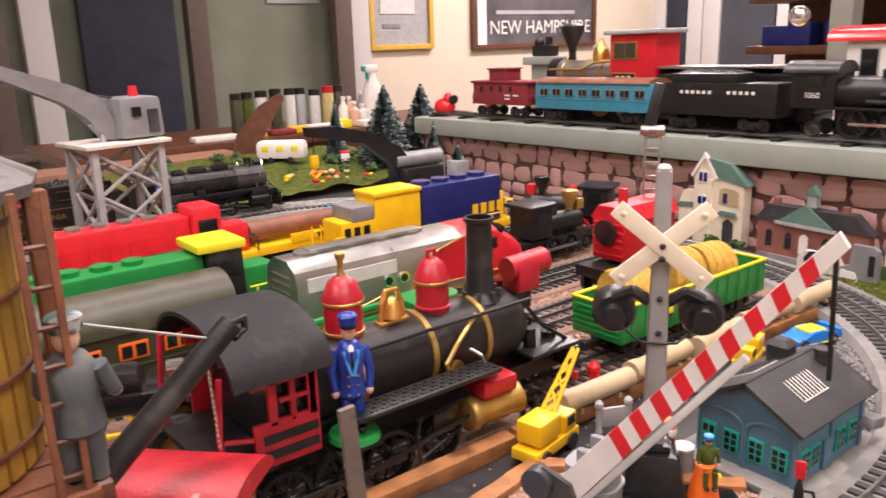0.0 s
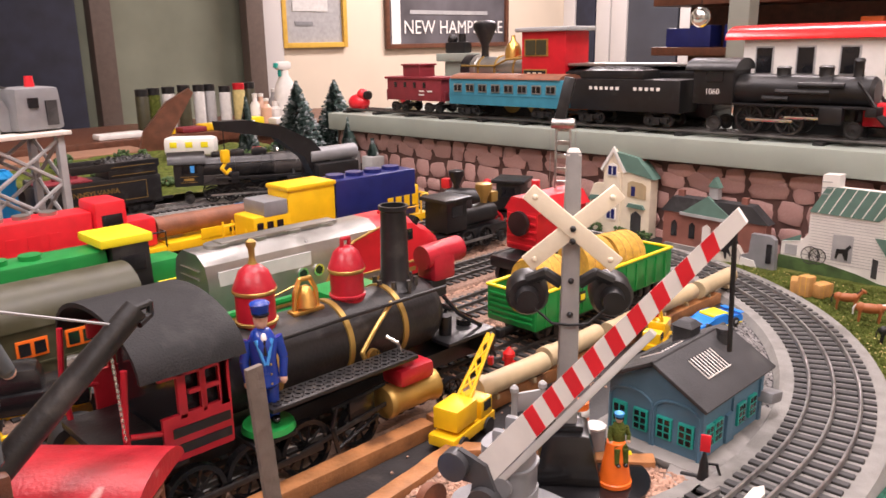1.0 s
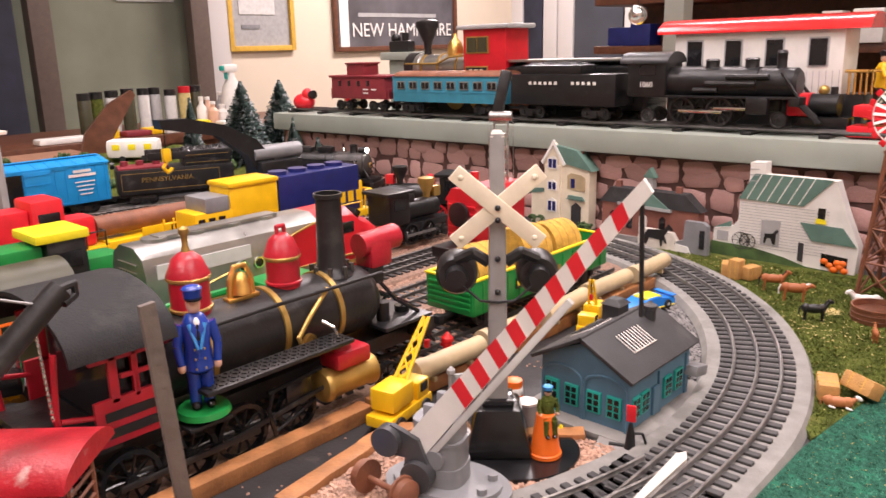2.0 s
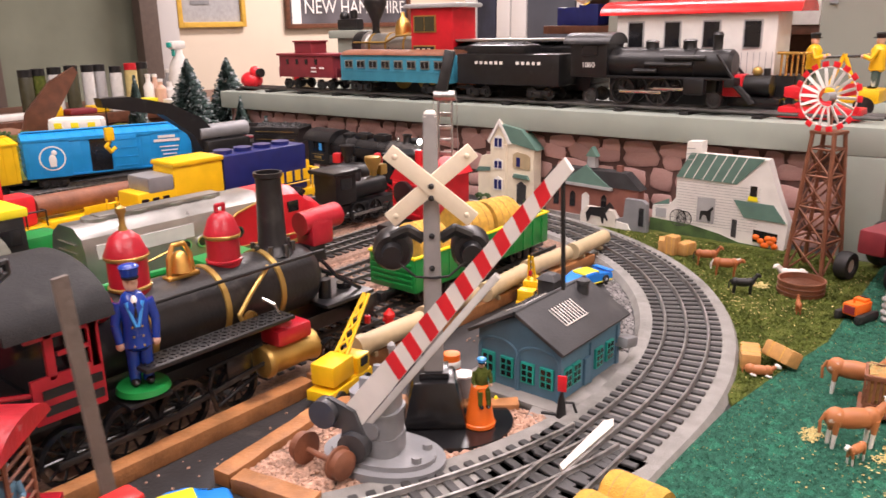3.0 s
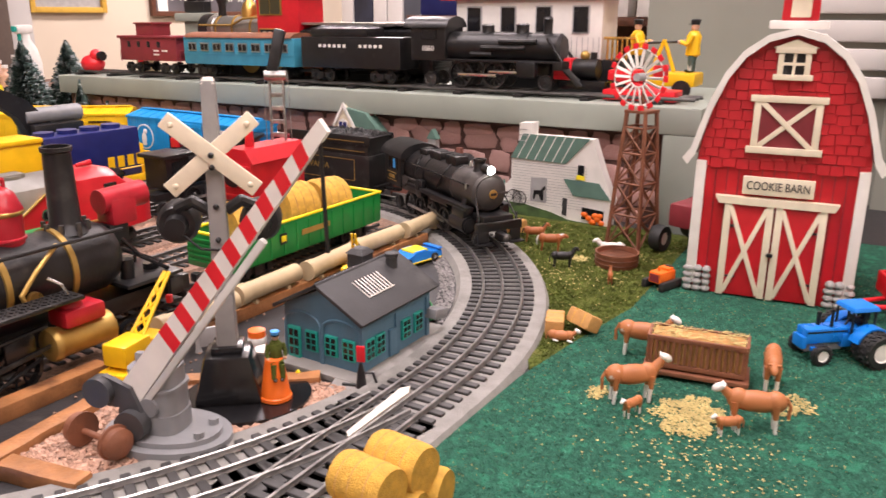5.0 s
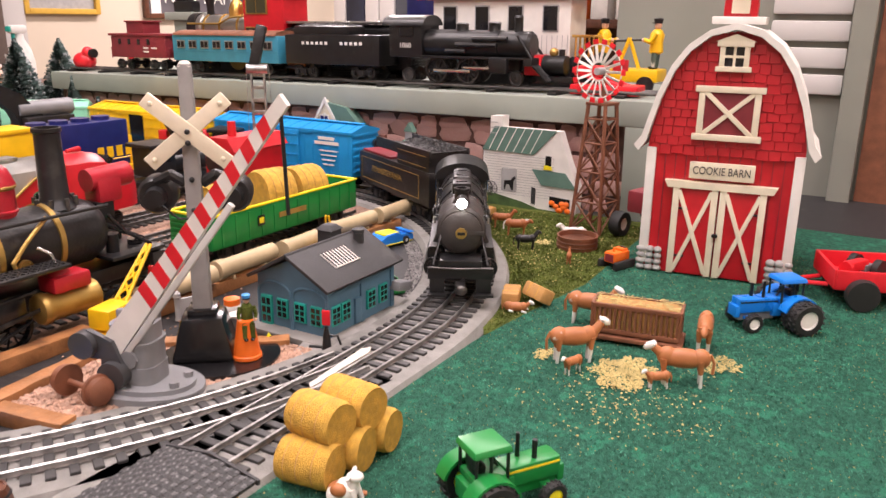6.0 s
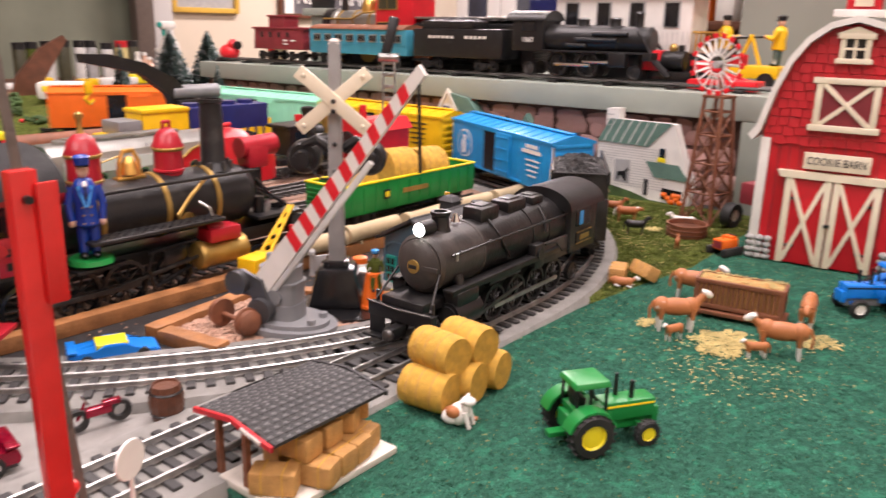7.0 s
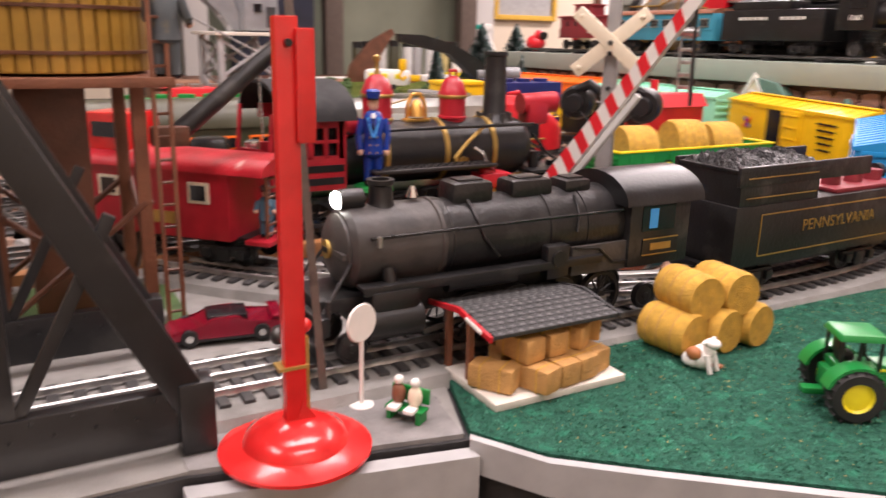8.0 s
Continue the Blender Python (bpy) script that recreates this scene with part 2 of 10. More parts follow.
def box(c, s, bevel=0.0, bm=None, turn=None, taper=1.0):
    bm = bm or bmesh.new()
    r = bmesh.ops.create_cube(bm, size=1)
    vs = r["verts"]
    for v in vs:
        k = taper if v.co.z > 0 else 1.0
        v.co = Vector((v.co.x * s[0] * k, v.co.y * s[1] * k, v.co.z * s[2]))
    if bevel:
        es = list({e for v in vs for e in v.link_edges})
        r = bmesh.ops.bevel(bm, geom=es, offset=min(bevel, min(s) * 0.45), segments=2, affect="EDGES", profile=0.6)
        vs = list({v for f in r["faces"] for v in f.verts} | {v for v in vs if v.is_valid})
    mt = Matrix.Translation(c) @ (turn or Matrix())
    for v in vs:
        v.co = mt @ v.co
    return bm


def rod(p, q, r, r2=None, seg=12, bm=None, caps=True):
    bm = bm or bmesh.new()
    p, q = Vector(p), Vector(q)
    d = q - p
    m = Matrix.Translation((p + q) / 2) @ d.to_track_quat("Z", "Y").to_matrix().to_4x4()
    bmesh.ops.create_cone(bm, cap_ends=caps, segments=seg, radius1=r, radius2=r if r2 is None else r2, depth=d.length, matrix=m)
    return bm


def ball(c, s, bm=None, u=14, v=9, turn=None):
    bm = bm or bmesh.new()
    if isinstance(s, (int, float)):
        s = (s, s, s)
    bmesh.ops.create_uvsphere(bm, u_segments=u, v_segments=v, radius=1, matrix=Matrix.Translation(c) @ (turn or Matrix()) @ Matrix.Diagonal((*s, 1)))
    return bm


def lathe(profile, c=(0, 0, 0), seg=20, bm=None, axis="z", ring_shape=False):
    bm = bm or bmesh.new()
    rings = []
    for r, h in profile:
        ring = []
        for i in range(seg):
            a = 2 * math.pi * i / seg
            x, y = max(r, 1e-5) * math.cos(a), max(r, 1e-5) * math.sin(a)
            p = {"z": (x, y, h), "x": (h, x, y), "y": (x, h, y)}[axis]
            ring.append(bm.verts.new(Vector(c) + Vector(p)))
        rings.append(ring)
    for a, b in zip(rings, rings[1:] + (rings[:1] if ring_shape else [])):
        for i in range(seg):
            bm.faces.new((a[i], a[(i + 1) % seg], b[(i + 1) % seg], b[i]))
    if not ring_shape:
        bm.faces.new(rings[0][::-1])
        bm.faces.new(rings[-1])
    return bm


def extrude(outline, axis, a, b, bm=None):
    """A flat outline of (u, v) pairs drawn out along an axis from a to b; u, v are the other two axes in order."""
    bm = bm or bmesh.new()
    def at(u, v, w):
        return {"x": (w, u, v), "y": (u, w, v), "z": (u, v, w)}[axis]
    lo = [bm.verts.new(at(u, v, a)) for u, v in outline]
    hi = [bm.verts.new(at(u, v, b)) for u, v in outline]
    n = len(outline)
    bm.faces.new(lo)
    bm.faces.new(hi[::-1])
    for i in range(n):
        bm.faces.new((lo[i], lo[(i + 1) % n], hi[(i + 1) % n], hi[i]))
    return bm


def tube(points, r, seg=8, bm=None):
    bm = bm or bmesh.new()
    for p, q in zip(points, points[1:]):
        rod(p, q, r, seg=seg, bm=bm)
    for p in points[1:-1]:
        ball(p, r, bm, seg, 6)
    return bm


def writing(text, size, mat, m, parent=None, name="lettering", squeeze=1.0):
    cu = bpy.data.curves.new(name, "FONT")
    cu.body, cu.size, cu.align_x, cu.align_y, cu.extrude = text, size, "CENTER", "CENTER", 0.0002
    tmp = bpy.data.objects.new(name, cu)
    me = bpy.data.meshes.new_from_object(tmp)
    bpy.data.objects.remove(tmp)
    me.materials.append(M[mat])
    me.transform(m @ Matrix.Diagonal((squeeze, 1, 1, 1)))
    ob = new(name, me)
    if parent:
        ob.parent = parent
    return ob


SIDE_R = pose(0, 0, 0, 90, 0, 0)     # writing that faces -y
SIDE_L = pose(0, 0, 0, 90, 0, 180)   # writing that faces +y


# ---- plan ----
def gz(y):
    """Height of the table top: level."""
    return 0.0


def gp(x, y, rz=0, dz=0.0):
    return pose(x, y, gz(y) + dz, 0, 0, rz)


def arc(cx, cy, r, a0, a1, n):
    return [(cx + r * math.cos(radians(a0 + (a1 - a0) * i / n)), cy + r * math.sin(radians(a0 + (a1 - a0) * i / n))) for i in range(n + 1)]


MAIN = ([(-0.75, 1.17), (0.0, 1.17), (0.25, 1.17)] + arc(0.547, 0.87, 0.30, 90, 0, 24)
        + arc(0.443, 0.553, 0.404, 0, -90, 32) + [(0.3, 0.149), (0.1, 0.149), (-0.3, 0.149)])


def smooth_line(points, step=0.004):
    pts = [Vector(p) for p in points]
    out = []
    for a, b in zip(pts, pts[1:]):
        n = max(1, int((b - a).length / step))
        out += [a.lerp(b, i / n) for i in range(n)]
    return out + [pts[-1]]


def spline(points, n=14):
    p = [Vector(v) for v in points]
    p = [2 * p[0] - p[1]] + p + [2 * p[-1] - p[-2]]
    out = []
    for i in range(1, len(p) - 2):
        for j in range(n):
            t = j / n
            out.append(0.5 * (2 * p[i] + (p[i + 1] - p[i - 1]) * t + (2 * p[i - 1] - 5 * p[i] + 4 * p[i + 1] - p[i + 2]) * t * t
                              + (3 * p[i] - p[i - 1] - 3 * p[i + 1] + p[i + 2]) * t * t * t))
    return out + [p[-2]]


class Line:
    def __init__(self, points):
        self.p = smooth_line(points)
        self.s = [0.0]
        for a, b in zip(self.p, self.p[1:]):
            self.s.append(self.s[-1] + (b - a).length)
        self.length = self.s[-1]

    def at(self, s):
        i = int(np.clip(np.searchsorted(self.s, s) - 1, 0, len(self.p) - 2))
        k = (s - self.s[i]) / max(1e-9, self.s[i + 1] - self.s[i])
        return self.p[i].lerp(self.p[i + 1], k)

    def heading(self, s):
        d = self.at(s + 0.006) - self.at(s - 0.006)
        return math.atan2(d.y, d.x)


main_line = Line(MAIN)
S0 = 1.297   # length of the line before the first bend begins
RAIL = 0.0115  # top of rail above the table


def ribbon(line, half, z, thick, a, b, step=0.02):
    bm = bmesh.new()
    prev = None
    n = int((b - a) / step)
    for i in range(n + 1):
        s = a + (b - a) * i / n
        p, h = line.at(s), line.heading(s)
        side = Vector((-math.sin(h), math.cos(h)))
        base = gz(p.y) + z
        row = [bm.verts.new((*(p + side * k), base + dz)) for k, dz in ((-half - 0.004, 0), (-half, thick), (half, thick), (half + 0.004, 0))]
        if prev:
            for j in range(3):
                bm.faces.new((prev[j], prev[j + 1], row[j + 1], row[j]))
        prev = row
    return bm


def rail_mesh(line, off, z, a, b, w=0.0017, h=0.0034, step=0.012):
    bm = bmesh.new()
    prev = None
    n = int((b - a) / step)
    prof = [(-w * 0.8, 0), (-w * 0.35, h * 0.5), (-w * 0.5, h * 0.85), (0, h), (w * 0.5, h * 0.85), (w * 0.35, h * 0.5), (w * 0.8, 0)]
    for i in range(n + 1):
        s = a + (b - a) * i / n
        p, hd = line.at(s), line.heading(s)
        side = Vector((-math.sin(hd), math.cos(hd)))
        row = [bm.verts.new((*(p + side * (off + k)), gz(p.y) + z + dz)) for k, dz in prof]
        if prev:
            for j in range(6):
                bm.faces.new((prev[j], prev[j + 1], row[j + 1], row[j]))
        prev = row
    return bm


tie_bm = box((0, 0, 0), (0.0052, 0.054, 0.003), 0.0007)
TIE = bpy.data.meshes.new("tie")
tie_bm.to_mesh(TIE)
tie_bm.free()
TIE.materials.append(M["tie"])


def track(name, label, line, a, b, near=(0, 0), bed="roadbed", spacing=0.0107, bright="steel"):
    """A three-rail track on its bed; the ties between the two lengths in near are pieces, the rest are one mesh."""
    t = thing(name, label, "track", Matrix(), kind="structure")
    part("bed", ribbon(line, 0.037, 0.0005, 0.006, a, b), bed, t)
    for off, mt in ((-0.0168, bright), (0, bright), (0.0168, bright)):
        part("rail", rail_mesh(line, off, 0.0081, a, b), mt, t)
    rest = []
    n = int((b - a) / spacing)
    for i in range(n):
        s = a + (i + 0.5) * spacing
        p, h = line.at(s), line.heading(s)
        m = pose(p.x, p.y, gz(p.y) + 0.0068, 0, 0, math.degrees(h))
        if near[0] < s < near[1]:
            o = new("tie", TIE)
            o.parent = t
            o.matrix_basis = m
        else:
            rest.append(m)
    if rest:
        bm = bmesh.new()
        for m in rest:
            bmesh.ops.create_cube(bm, size=1, matrix=m @ Matrix.Diagonal((0.0052, 0.054, 0.003, 1)))
        o = part("ties", bm, "tie", t)
        o["kind"] = "stuff"
    return t


# ---- the room ----
def slab(name, c, s, mat, label="", kind="structure", bevel=0.0):
    ob = part(name, box(c, s, bevel), mat)
    return tagged(ob, label, name.split("_")[0], kind=kind)


slab("floor", (0.9, 0.85, -0.83), (7.1, 4.9, 0.06), "floor_paint", "dark brown floor under the layout tables")
slab("ceiling", (0.9, 0.85, 1.65), (7.1, 4.9, 0.06), "ceiling_paint", "plain off-white ceiling over the room")
slab("wall_north", (3.24, 3.25, 0.4), (2.24, 0.12, 2.44), "wall_paint", "cream painted wall with framed pictures")
slab("wall_north_left", (-1.02, 3.25, 0.4), (3.1, 0.12, 2.44), "wall_paint", "cream painted wall beside the window")
slab("wall_north_sill", (1.325, 3.25, -0.45), (1.59, 0.12, 0.74), "wall_paint", "cream painted wall under the window")
slab("wall_north_head", (1.325, 3.25, 1.37), (1.59, 0.12, 0.5), "wall_paint", "cream painted wall over the window")
slab("wall_east", (4.36, 0.85, 0.4), (0.12, 4.68, 2.44), "wall_paint", "cream painted wall behind the upper shelf")
slab("wall_west", (-2.57, 0.85, 0.4), (0.12, 4.8, 2.44), "wall_paint", "cream painted wall of the room")
slab("wall_south", (0.9, -1.5, 0.4), (6.8, 0.12, 2.44), "wall_paint", "cream painted wall of the room")


# ---- the table ----
RIM = [(0.14, 0.062), (0.158, 0.032), (0.186, 0.008), (0.248, -0.042), (0.41, -0.175), (0.62, -0.33)]


def rim(k):
    """The front edge of the table moved k metres inwards."""
    return [(x + 0.5 * k, y + 0.85 * k) for x, y in RIM]


EDGE = [(-1.4, 0.08), (0.03, 0.085)] + RIM + [(1.0, -0.46)]
outline = EDGE + [(1.3, -0.46), (1.3, 1.75), (-1.4, 1.75)]


def sheet(name, outline_pts, z, thick, mat, label, cell=0.03, rough=0.0, category="ground"):
    """A slab over an outline, its top following the table."""
    bm = bmesh.new()
    f = bm.faces.new([bm.verts.new((x, y, 0)) for x, y in outline_pts])
    bm.normal_update()
    xs, ys = [p[0] for p in outline_pts], [p[1] for p in outline_pts]
    for ax, lo, hi in ((0, min(xs), max(xs)), (1, min(ys), max(ys))):
        k = math.ceil(lo / cell) * cell + 1e-5
        while k < hi:
            n = [0, 0, 0]
            n[ax] = 1
            co = [0, 0, 0]
            co[ax] = k
            bmesh.ops.bisect_plane(bm, geom=bm.verts[:] + bm.edges[:] + bm.faces[:], plane_co=co, plane_no=n)
            k += cell
    top = bm.verts[:]
    r = bmesh.ops.extrude_face_region(bm, geom=bm.faces[:])
    low = [g for g in r["geom"] if isinstance(g, bmesh.types.BMVert)]
    for v in low:
        v.co.z = gz(v.co.y) + z - thick
    for v in top:
        v.co.z = gz(v.co.y) + z + (rough * noise.noise(Vector((v.co.x * 60, v.co.y * 60, 3))) if rough else 0)
    ob = part(name, bm, mat)
    return tagged(ob, label, category, kind="structure")


sheet("ground", outline, 0.0, 0.04, "board", "black painted plywood top of the layout table", 0.06)


def inside(x, y, poly):
    c = False
    for (x1, y1), (x2, y2) in zip(poly, poly[1:] + poly[:1]):
        if (y1 > y) != (y2 > y) and x < (x2 - x1) * (y - y1) / (y2 - y1) + x1:
            c = not c
    return c


TURF = rim(0.002) + [(0.97, -0.44), (0.97, 0.094), (0.86, 0.092), (0.65, 0.086), (0.56, 0.1), (0.485, 0.109), (0.36, 0.111), (0.16, 0.118)]
sheet("grass", TURF, 0.0035, 0.0033, "turf", "dark green turf mat of the farmyard", 0.02)
MOSS = [(0.5, 0.108), (0.56, 0.1002), (0.65, 0.0862), (0.86, 0.0922), (0.9, 0.094), (0.9, 0.42), (0.875, 0.42)] + arc(0.443, 0.553, 0.44, -20, -80, 24)
sheet("moss", MOSS, 0.003, 0.0028, "moss", "olive green moss ground of the horse paddock", 0.02, 0.0015)
GRAVEL = [(-0.5, 0.362), (0.74, 0.362), (0.79, 0.42), (0.79, 0.6), (0.77, 0.9), (0.72, 1.0), (-0.5, 1.0)]
sheet("gravel_bed", GRAVEL, 0.0025, 0.0023, "gravel_bed", "pinkish ballast between the storage tracks", 0.04, 0.001)
LEFT = [(-1.4, 0.082), (0.03, 0.087), (0.139, 0.065), (0.158, 0.1185), (0.3, 0.1125), (0.36, 0.1115), (0.39, 0.125), (0.3, 0.2), (0.235, 0.225), (0.16, 0.29), (0.08, 0.36), (-0.02, 0.4), (-1.4, 0.4)]
sheet("pavement", LEFT, 0.0015, 0.0013, "concrete", "pale grey painted ground round the switch tracks", 0.04)
SIDING = [(0.247, 0.302), (0.33, 0.312), (0.40, 0.255), (0.41, 0.192), (0.33, 0.196), (0.252, 0.238)]
sheet("gravel_patch", SIDING, 0.004, 0.0038, "gravel_bed", "pinkish ballast round the crossing gate", 0.012, 0.002)

SWITCH = [(0.29, 0.176), (0.385, 0.164), (0.415, 0.127), (0.374, 0.1085), (0.335, 0.118), (0.28, 0.13)]
sheet("switch_bed", SWITCH, 0.0048, 0.0046, "roadbed", "grey roadbed between the switch tracks", 0.02)

# ---- tracks ----
track("main_track", "three-rail curved track on grey roadbed", main_line, 0.0, main_line.length, (1.9, 4.3))
branch_line = Line(spline([(0.46, 0.1505), (0.40, 0.156), (0.34, 0.17), (0.28, 0.193), (0.22, 0.226), (0.16, 0.27), (0.105, 0.325), (0.06, 0.39), (0.02, 0.47), (-0.01, 0.56)]))
track("branch_track", "three-rail branch track leaving the switch", branch_line, 0.06, branch_line.length, (0.06, 0.5))
for i, (y, x0, x1) in enumerate(((0.405, -0.4, 0.74), (0.5, -0.4, 0.77), (0.588, -0.4, 0.79), (0.68, -0.4, 0.78), (0.772, -0.4, 0.77), (0.86, -0.4, 0.74), (0.95, -0.4, 0.71))):
    track("storage_track", "straight three-rail storage track in pinkish ballast", Line([(x0, y), (x1, y)]), 0, x1 - x0, (0.55, 1.12) if i < 2 else (0, 0), bed="gravel_bed", bright="dark_steel")

# ---- stone wall and shelf ----
SHELF_TILT = -0.67


def sh(y, d, z=0.0, rz=0):
    """A pose on the shelf: y along the room, d metres behind the shelf's front edge, z above its top; facing towards -y at rz 0."""
    return pose(0.914 + d, y, 0.1395 - 0.0117 * (y - 0.15) + z, 0, 0, -90 + rz) @ pose(0, 0, 0, 0, SHELF_TILT, 0)


def shelf_box(name, y0, y1, d0, d1, z0, z1, mat, label, category="shelf", bevel=0.002):
    a = box((0, 0, (z0 + z1) / 2), (abs(y1 - y0), d1 - d0, z1 - z0), bevel)
    o = part(name, a, mat)
    o.matrix_basis = sh((y0 + y1) / 2, (d0 + d1) / 2)
    return tagged(o, label, category, kind="structure")


shelf_box("shelf", 0.105, 1.22, 0, 0.36, -0.03, 0, "shelf", "sage green painted shelf that carries the upper trains")
shelf_box("shelf_pier", 0.105, 0.145, 0.0, 0.34, -0.15, -0.03, "shelf", "sage green end pier under the shelf")
backing = shelf_box("stone_wall", 0.145, 1.22, 0.022, 0.034, -0.16, -0.03, "stone_joint", "printed pink and grey fieldstone wall under the shelf", "wall", 0)
random.seed(5)
STONES = []
for k in range(5):
    bm = bmesh.new()
    bmesh.ops.create_uvsphere(bm, u_segments=9, v_segments=4, radius=1)
    for v in bm.verts:
        n = 1 + 0.16 * noise.noise(v.co * 1.3 + Vector((k * 7, 0, 0)))
        v.co = Vector((max(-0.8, min(0.8, v.co.x)) * 1.2 * n, v.co.y, max(-0.8, min(0.8, v.co.z)) * 1.2 * n))
    me = bpy.data.meshes.new("stone")
    bm.to_mesh(me)
    bm.free()
    me.materials.append(M["stone_pink"])
    me.shade_smooth()
    STONES.append(me)
z = -0.148
row = 0
while z < -0.034:
    h = random.uniform(0.021, 0.031)
    u = -0.535 + random.uniform(0, 0.012)
    while u < 0.5:
        w = random.uniform(0.026, 0.055)
        hh = h * random.uniform(0.8, 1.12)
        o = new("stone", random.choice(STONES))
        o.parent = backing
        o.matrix_basis = pose(u + w / 2, -0.006, min(-0.034 - hh / 2, z + h / 2 + random.uniform(-0.003, 0.003)), 0, random.uniform(-9, 9), 0) @ Matrix.Diagonal((w * 0.47, 0.0035, hh * 0.47, 1))
        u += w
    z += h
    row += 1
shelf_track = thing("shelf_track", "dark three-rail track along the shelf", "track", Matrix(), kind="structure")
for off in (-0.0168, 0, 0.0168):
    bm = bmesh.new()
    rod(sh(1.2, 0.047 + off, 0.006).translation, sh(0.12, 0.047 + off, 0.006).translation, 0.0022, seg=8, bm=bm)
    part("rail", bm, "dark_steel", shelf_track)
for i in range(13):
    o = part("tie", box((0, 0, 0.002), (0.012, 0.056, 0.004), 0.0006), "black_worn", shelf_track)
    o.matrix_basis = sh(0.16 + i * 0.086, 0.047)


# ---- rolling stock ----
def wheel(parent, c, r, w=0.005, mat="black_worn", spokes=0, name="wheel", rim_mat=None, axis="y"):
    if spokes:
        bm = bmesh.new()
        n = 28
        rings = []
        for rr, yy in ((r, -w / 2), (r, w / 2), (r * 0.84, w / 2), (r * 0.84, -w / 2)):
            rings.append([bm.verts.new((c[0] + rr * math.cos(2 * math.pi * i / n), c[1] + yy, c[2] + rr * math.sin(2 * math.pi * i / n))) for i in range(n)])
        for a, b in zip(rings, rings[1:] + rings[:1]):
            for i in range(n):
                bm.faces.new((a[i], a[(i + 1) % n], b[(i + 1) % n], b[i]))
        rod((c[0], c[1] - w * 0.7, c[2]), (c[0], c[1] + w * 0.7, c[2]), r * 0.2, seg=12, bm=bm)
        for i in range(spokes):
            a = 2 * math.pi * i / spokes
            rod((c[0] + r * 0.12 * math.cos(a), c[1], c[2] + r * 0.12 * math.sin(a)), (c[0] + r * 0.88 * math.cos(a), c[1], c[2] + r * 0.88 * math.sin(a)), r * 0.05, seg=5, bm=bm)
    else:
        bm = lathe([(r * 0.25, -w * 0.65), (r * 0.3, -w * 0.5), (r * 0.75, -w * 0.32), (r * 0.82, -w / 2), (r, -w / 2), (r, w / 2), (r * 0.82, w / 2), (r * 0.75, w * 0.32), (r * 0.3, w * 0.5), (r * 0.25, w * 0.65)], c, 18, axis="y")
    return part(name, bm, mat, parent)


def truck(parent, x, r=0.0085, span=0.026, side=0.019):
    bm = box((x, 0, r * 1.2), (span * 1.1, side * 1.6, 0.006), 0.001)
    for s in (-1, 1):
        box((x, s * side, r * 1.15), (span * 1.35, 0.003, 0.007), 0.001, bm)
        box((x, s * (side + 0.002), r * 0.9), (span * 0.35, 0.003, 0.009), 0.001, bm)
        for k in (-1, 1):
            box((x + k * span / 2, s * (side + 0.002), r), (0.006, 0.004, 0.006), 0.001, bm)
    t = part("truck", bm, "black", parent)
    for s in (-1, 1):
        for k in (-1, 1):
            wheel(t, (x + k * span / 2, s * 0.0155, r), r, 0.0045, "black_worn")
    return t


def coupler(parent, x):
    d = 1 if x > 0 else -1
    bm = box((x, 0, 0.012), (0.02, 0.005, 0.004), 0.001)
    box((x + d * 0.012, 0, 0.012), (0.007, 0.009, 0.008), 0.002, bm)
    part("coupler", bm, "black", parent)


